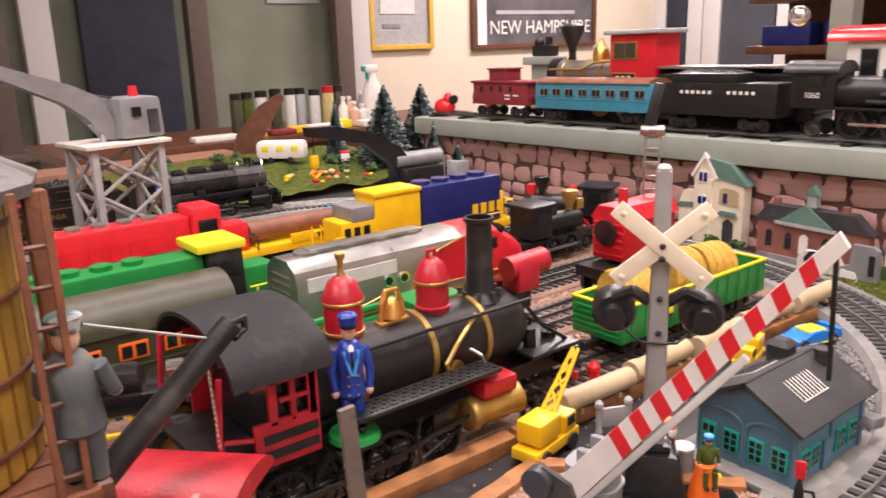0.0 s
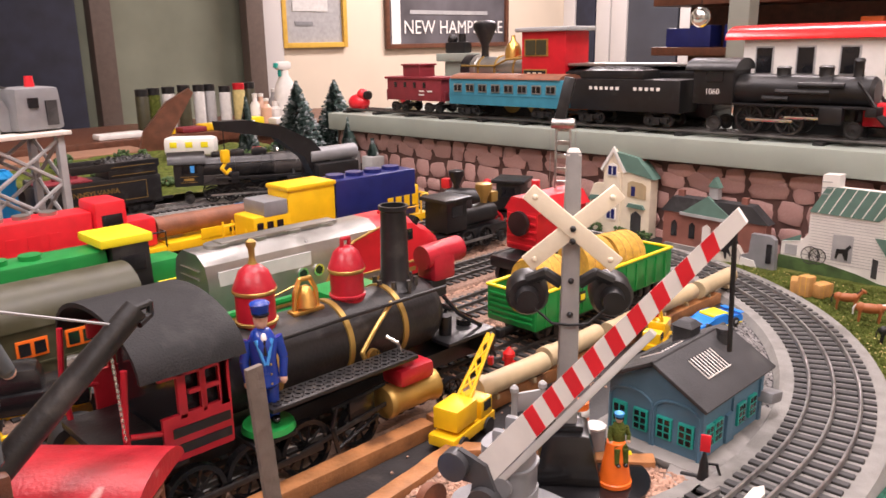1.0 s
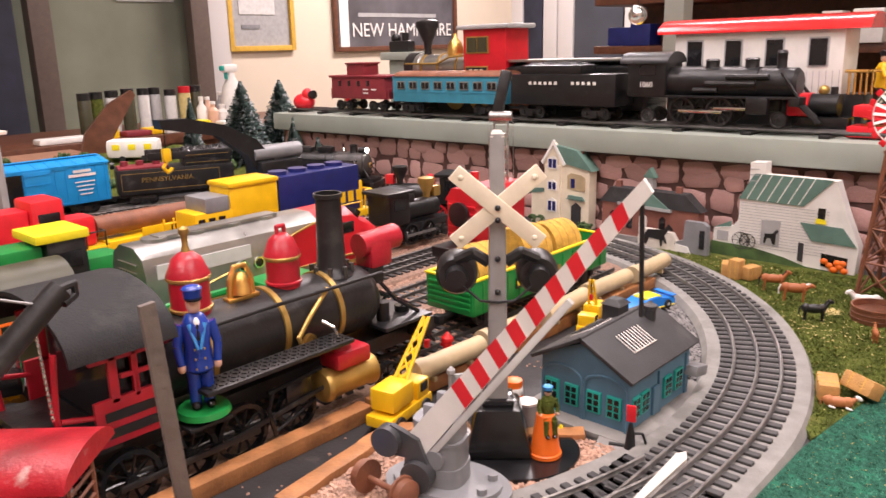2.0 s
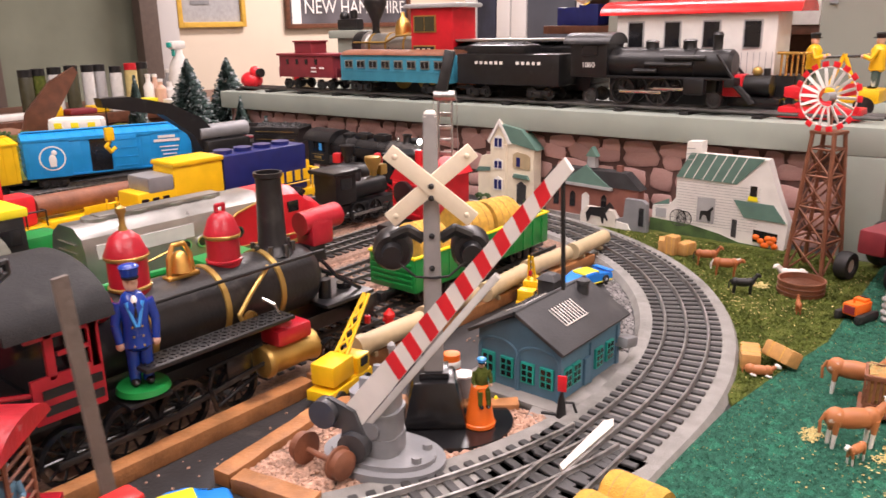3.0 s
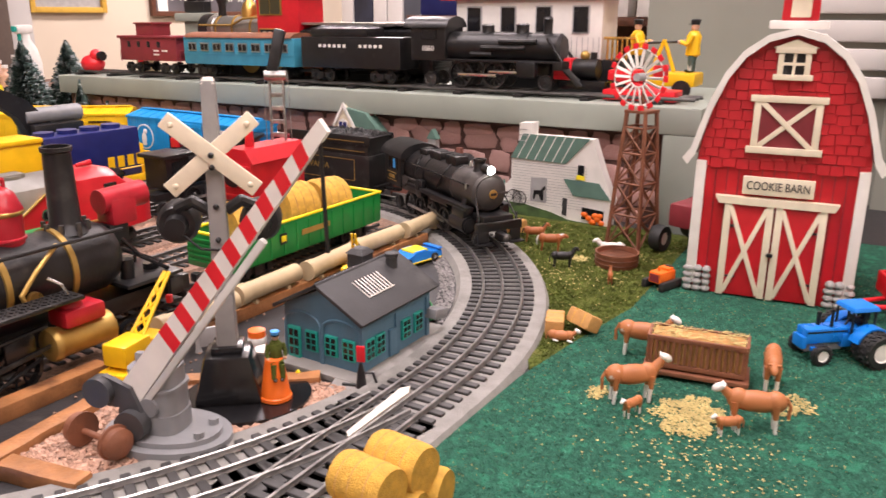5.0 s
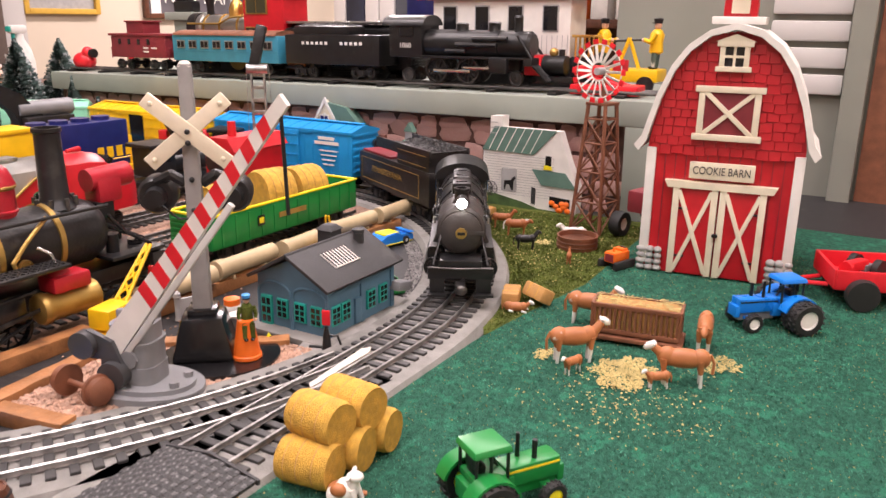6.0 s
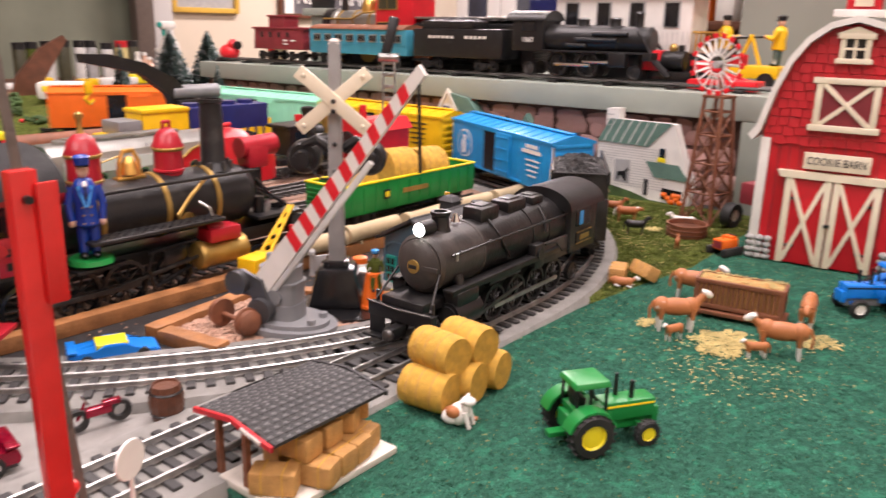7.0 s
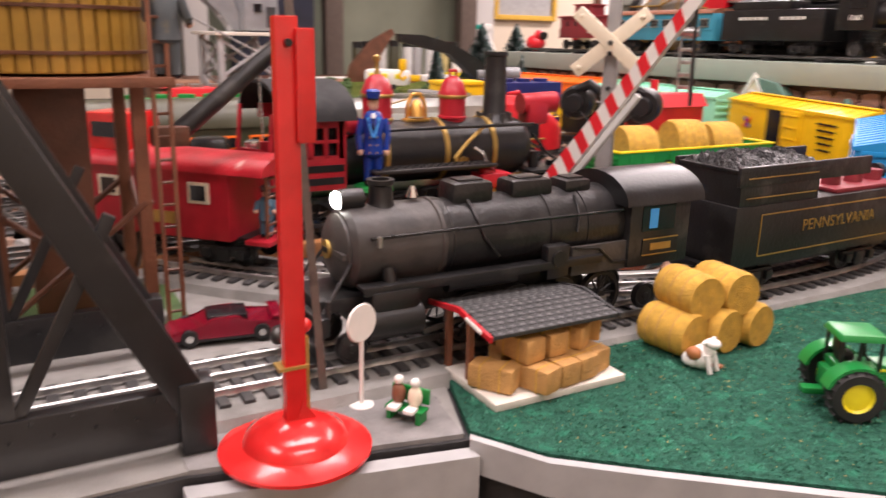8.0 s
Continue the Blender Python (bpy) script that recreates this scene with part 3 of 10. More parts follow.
def boxcar(name, label, color, m, L=0.245, door=1, extra=None):
    c = thing(name, label, "boxcar", m, "boxcars of the running train")
    w, z0, z1 = 0.058, 0.018, 0.076
    bm = box((0, 0, (z0 + z1) / 2), (L, w, z1 - z0), 0.0012)
    for s in (-1, 1):
        for i in range(17):
            x = -L / 2 + 0.006 + i * (L - 0.012) / 16
            if abs(x) > 0.03:
                box((x, s * w / 2, (z0 + z1) / 2), (0.0014, 0.0012, z1 - z0 - 0.006), 0, bm)
        box((0, s * w / 2, z1 - 0.004), (0.12, 0.003, 0.002), 0, bm)
        box((0, s * w / 2, z0 + 0.003), (0.12, 0.003, 0.002), 0, bm)
    for s in (-1, 1):
        for i in range(6):
            box((s * L / 2, 0, z0 + 0.008 + i * 0.009), (0.003, w * 0.86, 0.0045), 0.001, bm)
    part("body", bm, color, c)
    for s in (-1, 1):
        # dark panel on the solid body paints the shaded inside of the doorway
        part("door_opening", box((-0.017, s * (w / 2 + 0.0002), 0.047), (0.03, 0.0022, 0.05)), "dark_hole", c)
        bm = box((0.018, s * (w / 2 + 0.0018), 0.047), (0.036, 0.0024, 0.052), 0.0006)
        for i in range(4):
            box((0.018, s * (w / 2 + 0.003), 0.027 + i * 0.0135), (0.034, 0.0016, 0.0016), 0, bm)
        part("door", bm, color, c)
    roof = extrude([(-w / 2 - 0.0015, z1), (0, z1 + 0.0075), (w / 2 + 0.0015, z1), (w / 2 + 0.0015, z1 - 0.003), (-w / 2 - 0.0015, z1 - 0.003)], "x", -L / 2 - 0.001, L / 2 + 0.001)
    for i in range(13):
        x = -L / 2 + 0.008 + i * (L - 0.016) / 12
        for s in (-1, 1):
            box((x, s * w / 4, z1 + 0.0042), (0.0014, w / 2, 0.001), 0, roof, pose(0, 0, 0, -s * 14.2, 0, 0))
    part("roof", roof, color, c)
    part("roof_walk", box((0, 0, z1 + 0.0085), (L * 0.98, 0.009, 0.0012), 0.0003), color, c)
    part("underframe", box((0, 0, z0 - 0.002), (L * 0.96, 0.03, 0.005), 0.001), "black", c)
    for s in (-1, 1):
        truck(c, s * (L / 2 - 0.036))
        coupler(c, s * (L / 2 + 0.004))
    if extra:
        extra(c, L, w)
    return c


def blue_marks(c, L, w):
    for s in (-1, 1):
        cx = s * 0.085
        bm = lathe([(0.0185, 0), (0.0185, 0.0006), (0.0165, 0.0008), (0.0165, 0.0)], (cx, s * (w / 2 + 0.0008), 0.047), 28, axis="y")
        part("emblem", bm, "white", c, "round white emblem")
        bm = lathe([(0.0163, 0), (0.0163, 0.0005)], (cx, s * (w / 2 + 0.0012), 0.047), 28, axis="y")
        part("emblem_field", bm, "blue", c)
        bm = ball((cx, s * (w / 2 + 0.002), 0.044), (0.0055, 0.001, 0.009))
        ball((cx - 0.003 * s, s * (w / 2 + 0.002), 0.055), (0.004, 0.001, 0.004), bm)
        box((cx, s * (w / 2 + 0.002), 0.037), (0.009, 0.001, 0.005), 0.0004, bm)
        part("emblem_figure", bm, "white", c)
        for k, z in ((0.026, 0.066), (0.04, 0.060)):
            part("name_bar", box((-s * 0.082, s * (w / 2 + 0.001), z), (k, 0.0008, 0.0042)), "white", c)
        for i in range(4):
            part("stencil_bar", box((-s * 0.085, s * (w / 2 + 0.001), 0.050 - i * 0.006), (0.03 - 0.004 * i, 0.0008, 0.0018)), "white", c)


def yellow_marks(c, L, w):
    for s in (-1, 1):
        for k, mt in ((45, "coat_blue"), (-45, "scarlet")):
            part("emblem_bar", box((s * 0.075, s * (w / 2 + 0.0012), 0.05), (0.017, 0.001, 0.004), 0, None, pose(0, 0, 0, 0, k, 0)), mt, c)
        for i in range(5):
            part("stencil_bar", box((-s * 0.08, s * (w / 2 + 0.001), 0.064 - i * 0.007), (0.034 - 0.003 * i, 0.0008, 0.002)), "black", c)


def steam_engine():
    e = thing("steam_locomotive", "weathered black steam locomotive with lit headlight, running", "locomotive", Matrix())
    L = 0.235
    f = L / 2
    zc, r = 0.0525, 0.0195
    part("boiler", lathe([(r, f - 0.066), (r + 0.0008, f - 0.067), (r + 0.0008, f - 0.07), (r, f - 0.071), (r + 0.001, -0.045), (r + 0.001, -0.06)], (0, 0, zc), 30, axis="x"), "soot", e)
    part("smokebox", lathe([(0.0175, f - 0.0185), (r + 0.0004, f - 0.021), (r + 0.0004, f - 0.064), (r + 0.0012, f - 0.0645), (r + 0.0012, f - 0.0665), (r, f - 0.067)], (0, 0, zc), 30, axis="x"), "smokebox", e, "greyish weathered smokebox")
    for x in (-0.012, -0.036):
        part("boiler_band", lathe([(r + 0.0005, x), (r + 0.0014, x + 0.0002), (r + 0.0014, x + 0.0015), (r + 0.0005, x + 0.0017)], (0, 0, zc), 30, axis="x"), "soot", e)
    bm = lathe([(0.0165, f - 0.0195), (0.0165, f - 0.017), (0.013, f - 0.0145), (0.006, f - 0.013), (0.001, f - 0.0127)], (0, 0, zc), 26, axis="x")
    for i in range(14):
        a = 2 * math.pi * i / 14
        ball((f - 0.0172, 0.0148 * math.cos(a), zc + 0.0148 * math.sin(a)), 0.0009, bm, 6, 4)
    box((f - 0.014, 0.012, zc), (0.002, 0.012, 0.0025), 0, bm)
    part("smokebox_door", bm, "smokebox", e)
    part("number_plate", lathe([(0.0045, f - 0.013), (0.0045, f - 0.0115)], (0, 0, zc), 16, axis="x"), "gold", e, "round gold number plate")
    part("plate_bar", box((f - 0.0112, 0, zc), (0.0006, 0.0062, 0.0024)), "black", e)
    part("headlight_case", lathe([(0.005, f - 0.03), (0.0052, f - 0.021), (0.0046, f - 0.018)], (0, 0, zc + r + 0.0035), 16, axis="x"), "black", e)
    part("headlight", ball((f - 0.0175, 0, zc + r + 0.0035), (0.0025, 0.0042, 0.0042)), "lamp_glow", e, "lit white headlight")
    part("smokestack", lathe([(0.0075, 0), (0.006, 0.003), (0.0058, 0.01), (0.0068, 0.011), (0.0068, 0.013), (0.0045, 0.013), (0.004, 0.006)], (f - 0.04, 0, zc + r - 0.001), 18), "black", e)
    part("bell", lathe([(0.0032, 0), (0.0022, 0.003), (0.0012, 0.0055)], (f - 0.057, 0, zc + r + 0.002), 12), "chrome", e, "small bright bell")
    for nm, x, l, h in (("sand_dome", 0.03, 0.024, 0.0115), ("steam_dome", -0.006, 0.026, 0.0105), ("turret", -0.036, 0.018, 0.0085)):
        d = part(nm, box((x, 0, zc + r + h / 2 - 0.003), (l, 0.017, h), 0.0032), "soot", e)
        part("dome_lid", box((x, 0, zc + r + h - 0.0028), (l * 0.6, 0.01, 0.0016), 0.0007), "black", d)
    for s in (-1, 1):
        part("handrail", tube([(f - 0.026, s * 0.0205, zc + 0.008), (0.02, s * 0.022, zc + 0.009), (-0.056, s * 0.023, zc + 0.0095)], 0.0008, 6), "black_gloss", e)
        for x in (0.08, 0.045, 0.01, -0.025):
            part("rail_stanchion", rod((x, s * 0.018, zc + 0.0085), (x, s * 0.0222, zc + 0.0085), 0.0006, seg=5), "black", e)
        part("sand_pipe", tube([(0.034, s * 0.009, zc + r), (0.033, s * 0.017, zc + 0.011), (0.03, s * 0.0208, zc + 0.002), (0.022, s * 0.0212, zc - 0.008)], 0.0009, 6), "soot", e)
        part("feed_pipe", tube([(-0.03, s * 0.0125, zc + r - 0.002), (-0.029, s * 0.019, zc + 0.009), (-0.026, s * 0.0218, zc)], 0.0008, 6), "soot", e)
        part("running_board", box((0.028, s * 0.022, 0.0385), (0.14, 0.008, 0.0018), 0.0006), "black_worn", e)
        part("board_lip", box((0.028, s * 0.0258, 0.0372), (0.138, 0.001, 0.004), 0.0003), "black", e)
        part("air_tank", rod((0.012, s * 0.0205, 0.034), (0.052, s * 0.0205, 0.034), 0.0042, seg=14), "black", e)
        p = part("air_pump", box((-0.012, s * 0.0225, 0.0385), (0.014, 0.007, 0.018), 0.0015), "black", e)
        part("pump_cap", rod((-0.012, s * 0.0262, 0.0405), (-0.012, s * 0.0272, 0.0405), 0.0045, seg=14), "soot", p)
        part("firebox_side", box((-0.043, s * 0.0215, 0.0365), (0.04, 0.003, 0.016), 0.0008), "smokebox", e, "dusty brown-grey firebox side")
        part("firebox_pipe", tube([(-0.024, s * 0.0235, 0.044), (-0.04, s * 0.0238, 0.0425), (-0.05, s * 0.0238, 0.034), (-0.06, s * 0.0235, 0.033)], 0.0008, 6), "black", e)
        part("marker_lamp", rod((f - 0.03, s * 0.0215, zc + 0.004), (f - 0.03, s * 0.0215, zc + 0.009), 0.0012, seg=8), "silver", e)
        part("steam_chest_pipe", rod((f - 0.036, s * 0.0175, 0.045), (f - 0.036, s * 0.0215, 0.034), 0.0035, seg=12), "black", e)
    part("frame", box((0.03, 0, 0.025), (0.14, 0.026, 0.012), 0.002), "black", e)
    # cab
    bm = box((-0.082, 0, 0.05), (0.044, 0.05, 0.042), 0.001)
    part("cab", bm, "black_worn", e)
    part("cab_roof", extrude([(0.0275 * math.cos(radians(a)), 0.064 + 0.0165 * math.sin(radians(a))) for a in range(0, 181, 15)], "x", -0.112, -0.055), "black", e)
    for s in (-1, 1):
        part("cab_window", box((-0.08, s * 0.025, 0.056), (0.024, 0.0012, 0.014)), "dark_hole", e)
        part("cab_window_light", box((-0.076, s * 0.0254, 0.056), (0.006, 0.0012, 0.011)), "light_blue", e)
        part("cab_number_panel", box((-0.082, s * 0.0253, 0.04), (0.026, 0.0012, 0.009)), "black", e)
        for z in (0.0355, 0.0445):
            part("cab_stripe", box((-0.082, s * 0.026, z), (0.026, 0.0006, 0.0006)), "gold", e)
        part("cab_number_bar", box((-0.082, s * 0.0262, 0.04), (0.015, 0.0006, 0.0038)), "gold", e)
    # front beam and footboards
    part("pilot_beam", box((f - 0.001, 0, 0.023), (0.006, 0.052, 0.009), 0.001), "black", e)
    part("pilot_deck", box((f - 0.013, 0, 0.0295), (0.024, 0.034, 0.007), 0.001), "black", e)
    part("cut_lever", tube([(f + 0.0025, -0.026, 0.0285), (f + 0.0032, 0, 0.0275), (f + 0.0025, 0.026, 0.0285)], 0.0007, 6), "dark_steel", e)
    k = part("front_coupler", box((f + 0.006, 0, 0.0135), (0.016, 0.008, 0.008), 0.002), "black_worn", e)
    part("knuckle", ball((f + 0.0135, 0.001, 0.0135), (0.003, 0.0045, 0.0042)), "dark_steel", k)
    for s in (-1, 1):
        part("footboard", box((f + 0.003, s * 0.0185, 0.0065), (0.009, 0.016, 0.0018), 0.0004), "black", e)
        part("footboard_hanger", box((f + 0.001, s * 0.0185, 0.0135), (0.0018, 0.012, 0.013), 0.0004), "black", e)
        part("deck_brace", rod((f - 0.002, s * 0.022, 0.029), (f - 0.018, s * 0.0165, 0.049), 0.0009, seg=6), "black_worn", e)
        part("flag_holder", rod((f - 0.004, s * 0.0225, 0.027), (f - 0.004, s * 0.0225, 0.0345), 0.0013, seg=8), "black_worn", e)
        c = part("cylinder", rod((f - 0.05, s * 0.0215, 0.021), (f - 0.022, s * 0.0215, 0.021), 0.0088, seg=20), "black", e)
        part("valve_chest", box((f - 0.036, s * 0.0215, 0.0315), (0.025, 0.0125, 0.011), 0.003), "black", c)
        part("cylinder_cap", rod((f - 0.0225, s * 0.0215, 0.021), (f - 0.0205, s * 0.0215, 0.021), 0.0066, seg=18), "black_worn", c)
    for s in (-1, 1):
        for x in (0.036, 0.008, -0.02, -0.048):
            wheel(e, (x, s * 0.0165, 0.0135), 0.0135, 0.004, "black_worn", 12, "driving_wheel")
        for x in (f - 0.018, -0.083):
            wheel(e, (x, s * 0.0155, 0.0075), 0.0075, 0.004)
        part("side_rod", box((-0.006, s * 0.02, 0.0115), (0.09, 0.0016, 0.003), 0.0005), "steel", e)
        part("main_rod", box((0.035, s * 0.022, 0.0165), (0.06, 0.0014, 0.0026), 0.0004, None, pose(0, 0, 0, 0, 9, 0)), "dark_steel", e)
    return e


def coal_pile(parent, x0, x1, w, z, h):
    bm = bmesh.new()
    n, k = 30, 14
    grid = [[bm.verts.new((x0 + (x1 - x0) * i / n, -w / 2 + w * j / k, z + (0 if i in (0, n) or j in (0, k) else h * (0.6 + 0.9 * noise.noise(Vector((i * 0.9, j * 0.9, 0)))) * math.sin(math.pi * j / k) ** 0.5))) for j in range(k + 1)] for i in range(n + 1)]
    for i in range(n):
        for j in range(k):
            bm.faces.new((grid[i][j], grid[i + 1][j], grid[i + 1][j + 1], grid[i][j + 1]))
    return part("coal", bm, "coal", parent, "heap of black coal", smooth=False)


def coal_tender():
    c = thing("coal_tender", "black coal tender with gold PENNSYLVANIA lettering, running", "tender", Matrix())
    L = 0.19
    f = L / 2
    part("body", box((-0.004, 0, 0.037), (L - 0.012, 0.052, 0.038), 0.001), "black_worn", c)
    bm = box((0.045, 0, 0.066), (0.075, 0.05, 0.022), 0.001)
    for s in (-1, 1):
        box((0.02, s * 0.0245, 0.074), (0.13, 0.003, 0.012), 0.001, bm)
    box((0.045, 0, 0.077), (0.078, 0.052, 0.002), 0.0005, bm)
    part("coal_bunker", bm, "black_worn", c)
    coal_pile(c, 0.008, 0.082, 0.046, 0.078, 0.008)
    part("rear_deck", box((-0.052, 0, 0.0575), (0.075, 0.046, 0.003), 0.001), "brick_red", c, "dull red rear deck")
    bm = bmesh.new()
    for x in (-0.03, -0.055, -0.078):
        rod((x, 0.008, 0.058), (x, 0.008, 0.066), 0.006, seg=12, bm=bm)
    part("hatch", bm, "brick_red", c)
    for s in (-1, 1):
        writing("PENNSYLVANIA", 0.0105, "gold", pose(-0.018, s * 0.0263, 0.039) @ (SIDE_R if s < 0 else SIDE_L), c, squeeze=1.05)
        for z in (0.024, 0.05):
            part("stripe", box((-0.012, s * 0.0263, z), (0.148, 0.0006, 0.0007)), "gold", c)
        for x in (-0.086, 0.062):
            part("stripe", box((x, s * 0.0263, 0.037), (0.0007, 0.0006, 0.026)), "gold", c)
        for z in (0.061, 0.073):
            part("stripe", box((0.045, s * 0.0262, z), (0.066, 0.0006, 0.0006)), "gold", c)
    part("underframe", box((0, 0, 0.015), (L * 0.95, 0.034, 0.006), 0.001), "black", c)
    for s in (-1, 1):
        truck(c, s * 0.055)
    coupler(c, -f)
    part("backup_lamp", rod((-f + 0.002, 0, 0.062), (-f - 0.004, 0, 0.062), 0.006), "black", c)
    part("drawbar", box((f + 0.006, 0, 0.014), (0.025, 0.006, 0.003)), "black", c)
    return c


TRAIN = [(steam_engine(), 0.235, 0.0), (coal_tender(), 0.19, 0.012)]
TRAIN.append((boxcar("blue_boxcar", "sky blue boxcar with round white emblem, running", "blue", Matrix(), extra=blue_marks), 0.245, 0.022))
TRAIN.append((boxcar("yellow_boxcar", "yellow boxcar with dark open doorway, running", "yellow", Matrix(), extra=yellow_marks), 0.245, 0.022))
TRAIN.append((boxcar("mint_boxcar", "pale mint green boxcar with green doors, running", "mint", Matrix()), 0.245, 0.022))
TRAIN.append((boxcar("orange_boxcar", "bright orange boxcar, running", "orange", Matrix()), 0.245, 0.022))

# where the front of the engine is on the line, by the second
RUN = [(0.0, 0.038), (0.5, 0.147), (1.0, 0.25), (2.3, 0.527), (3.5, 0.796), (4.5, 1.0115), (5.2, 1.1715), (6.5, 1.4365), (7.0, 1.5465), (7.5, 1.663), (8.0, 1.767)]


def run_at(t):
    return float(np.interp(t, [a for a, _ in RUN], [b for _, b in RUN]))


def motions():
    back = 0.0
    for ob, length, gap in TRAIN:
        back += gap
        mid = back + length / 2
        rows = []
        for i in range(41):
            t = i * 0.2
            s = S0 + run_at(t) - mid
            a, b = main_line.at(s + length * 0.3), main_line.at(s - length * 0.3)
            c, d = (a + b) / 2, a - b
            z = (gz(a.y) + gz(b.y)) / 2 + RAIL
            rows.append((t, pose(c.x, c.y, z, 0, 0, math.degrees(math.atan2(d.y, d.x)))))
        walk(ob, rows)
        back += length


# ---- figures: one plain mesh each ----
class Solid:
    """One mesh that gathers pieces in several materials."""
    def __init__(self):
        self.bm, self.mats = bmesh.new(), ["black"]

    def paint(self, mat):
        if mat not in self.mats[1:]:
            self.mats.append(mat)
        for f in self.bm.faces:
            if f.material_index == 0:
                f.material_index = self.mats.index(mat, 1)

    def make(self, name, label, category, m, group="", kind=""):
        me = bpy.data.meshes.new(name)
        bmesh.ops.recalc_face_normals(self.bm, faces=self.bm.faces)
        self.bm.to_mesh(me)
        self.bm.free()
        for k in self.mats:
            me.materials.append(M[k])
        me.shade_smooth()
        me.set_sharp_from_angle(angle=radians(45))
        ob = new(name, me)
        ob.matrix_basis = m
        return tagged(ob, label, category, group, kind)


def figurine(label, m, h, coat, legs, hat, base=None, reach=0.0, seated=False, shirt=False):
    s = Solid()
    b = s.bm
    k = h
    z0 = 0.0
    if base:
        rod((0, 0, 0), (0, 0, 0.045 * k), 0.27 * k, 0.25 * k, 24, b)
        s.paint(base)
        z0 = 0.045 * k
    for q in (-1, 1):
        if seated:
            rod((0, q * 0.06 * k, 0.36 * k), (0.22 * k, q * 0.08 * k, 0.34 * k), 0.075 * k, 0.06 * k, 10, b)
            rod((0.22 * k, q * 0.08 * k, 0.34 * k), (0.25 * k, q * 0.09 * k, 0.04 * k), 0.06 * k, 0.05 * k, 10, b)
        else:
            rod((0, q * 0.065 * k, z0 + 0.03 * k), (0, q * 0.06 * k, z0 + 0.4 * k), 0.055 * k, 0.075 * k, 10, b)
    s.paint(legs)
    for q in (-1, 1):
        ball((0.03 * k if not seated else 0.28 * k, q * 0.07 * k, z0 + 0.03 * k), (0.085 * k, 0.05 * k, 0.04 * k), b, 10, 6)
    s.paint("black_gloss")
    lathe([(0.1 * k, 0.3 * k), (0.145 * k, 0.34 * k), (0.125 * k, 0.52 * k), (0.145 * k, 0.68 * k), (0.09 * k, 0.77 * k), (0.045 * k, 0.79 * k)], (0, 0, z0), 16, b)
    for q in (-1, 1):
        sh_, el = Vector((0, q * 0.14 * k, z0 + 0.7 * k)), Vector((0.02 * k + reach * 0.1 * k, q * 0.19 * k, z0 + 0.53 * k))
        ha = Vector((0.05 * k + reach * 0.28 * k, q * 0.17 * k, z0 + (0.38 + 0.34 * reach) * k))
        rod(sh_, el, 0.055 * k, 0.045 * k, 10, b)
        rod(el, ha, 0.045 * k, 0.038 * k, 10, b)
    s.paint(coat)
    if shirt:
        for q in (-1, 1):
            rod((0.1 * k, q * 0.075 * k, z0 + 0.72 * k), (0.142 * k, q * 0.012 * k, z0 + 0.52 * k), 0.022 * k, 0.014 * k, 8, b)
        s.paint("light_blue")
        for q in (-1, 1):
            for z in (0.36, 0.44, 0.52):
                ball((0.135 * k, q * 0.045 * k, z0 + z * k), 0.011 * k, b, 6, 5)
        s.paint("gold")
        ball((0.085 * k, 0, z0 + 0.7 * k), (0.045 * k, 0.04 * k, 0.07 * k), b, 10, 8)
        s.paint("white")
        rod((0.128 * k, 0, z0 + 0.72 * k), (0.138 * k, 0, z0 + 0.6 * k), 0.012 * k, 0.017 * k, 8, b)
        s.paint("black_gloss")
    for q in (-1, 1):
        ball((0.05 * k + reach * 0.29 * k, q * 0.17 * k, z0 + (0.36 + 0.35 * reach) * k), 0.042 * k, b, 8, 6)
    ball((0, 0, z0 + 0.86 * k), (0.075 * k, 0.07 * k, 0.09 * k), b)
    s.paint("skin")
    rod((0, 0, z0 + 0.9 * k), (0, 0, z0 + 0.98 * k), 0.08 * k, 0.095 * k, 14, b)
    ball((0, 0, z0 + 0.98 * k), (0.1 * k, 0.1 * k, 0.03 * k), b, 14, 6)
    s.paint(hat)
    rod((0.05 * k, 0, z0 + 0.9 * k), (0.05 * k, 0, z0 + 0.915 * k), 0.08 * k, seg=14, bm=b)
    s.paint("black_gloss")
    return s.make("figurine", label, "figurine", m)


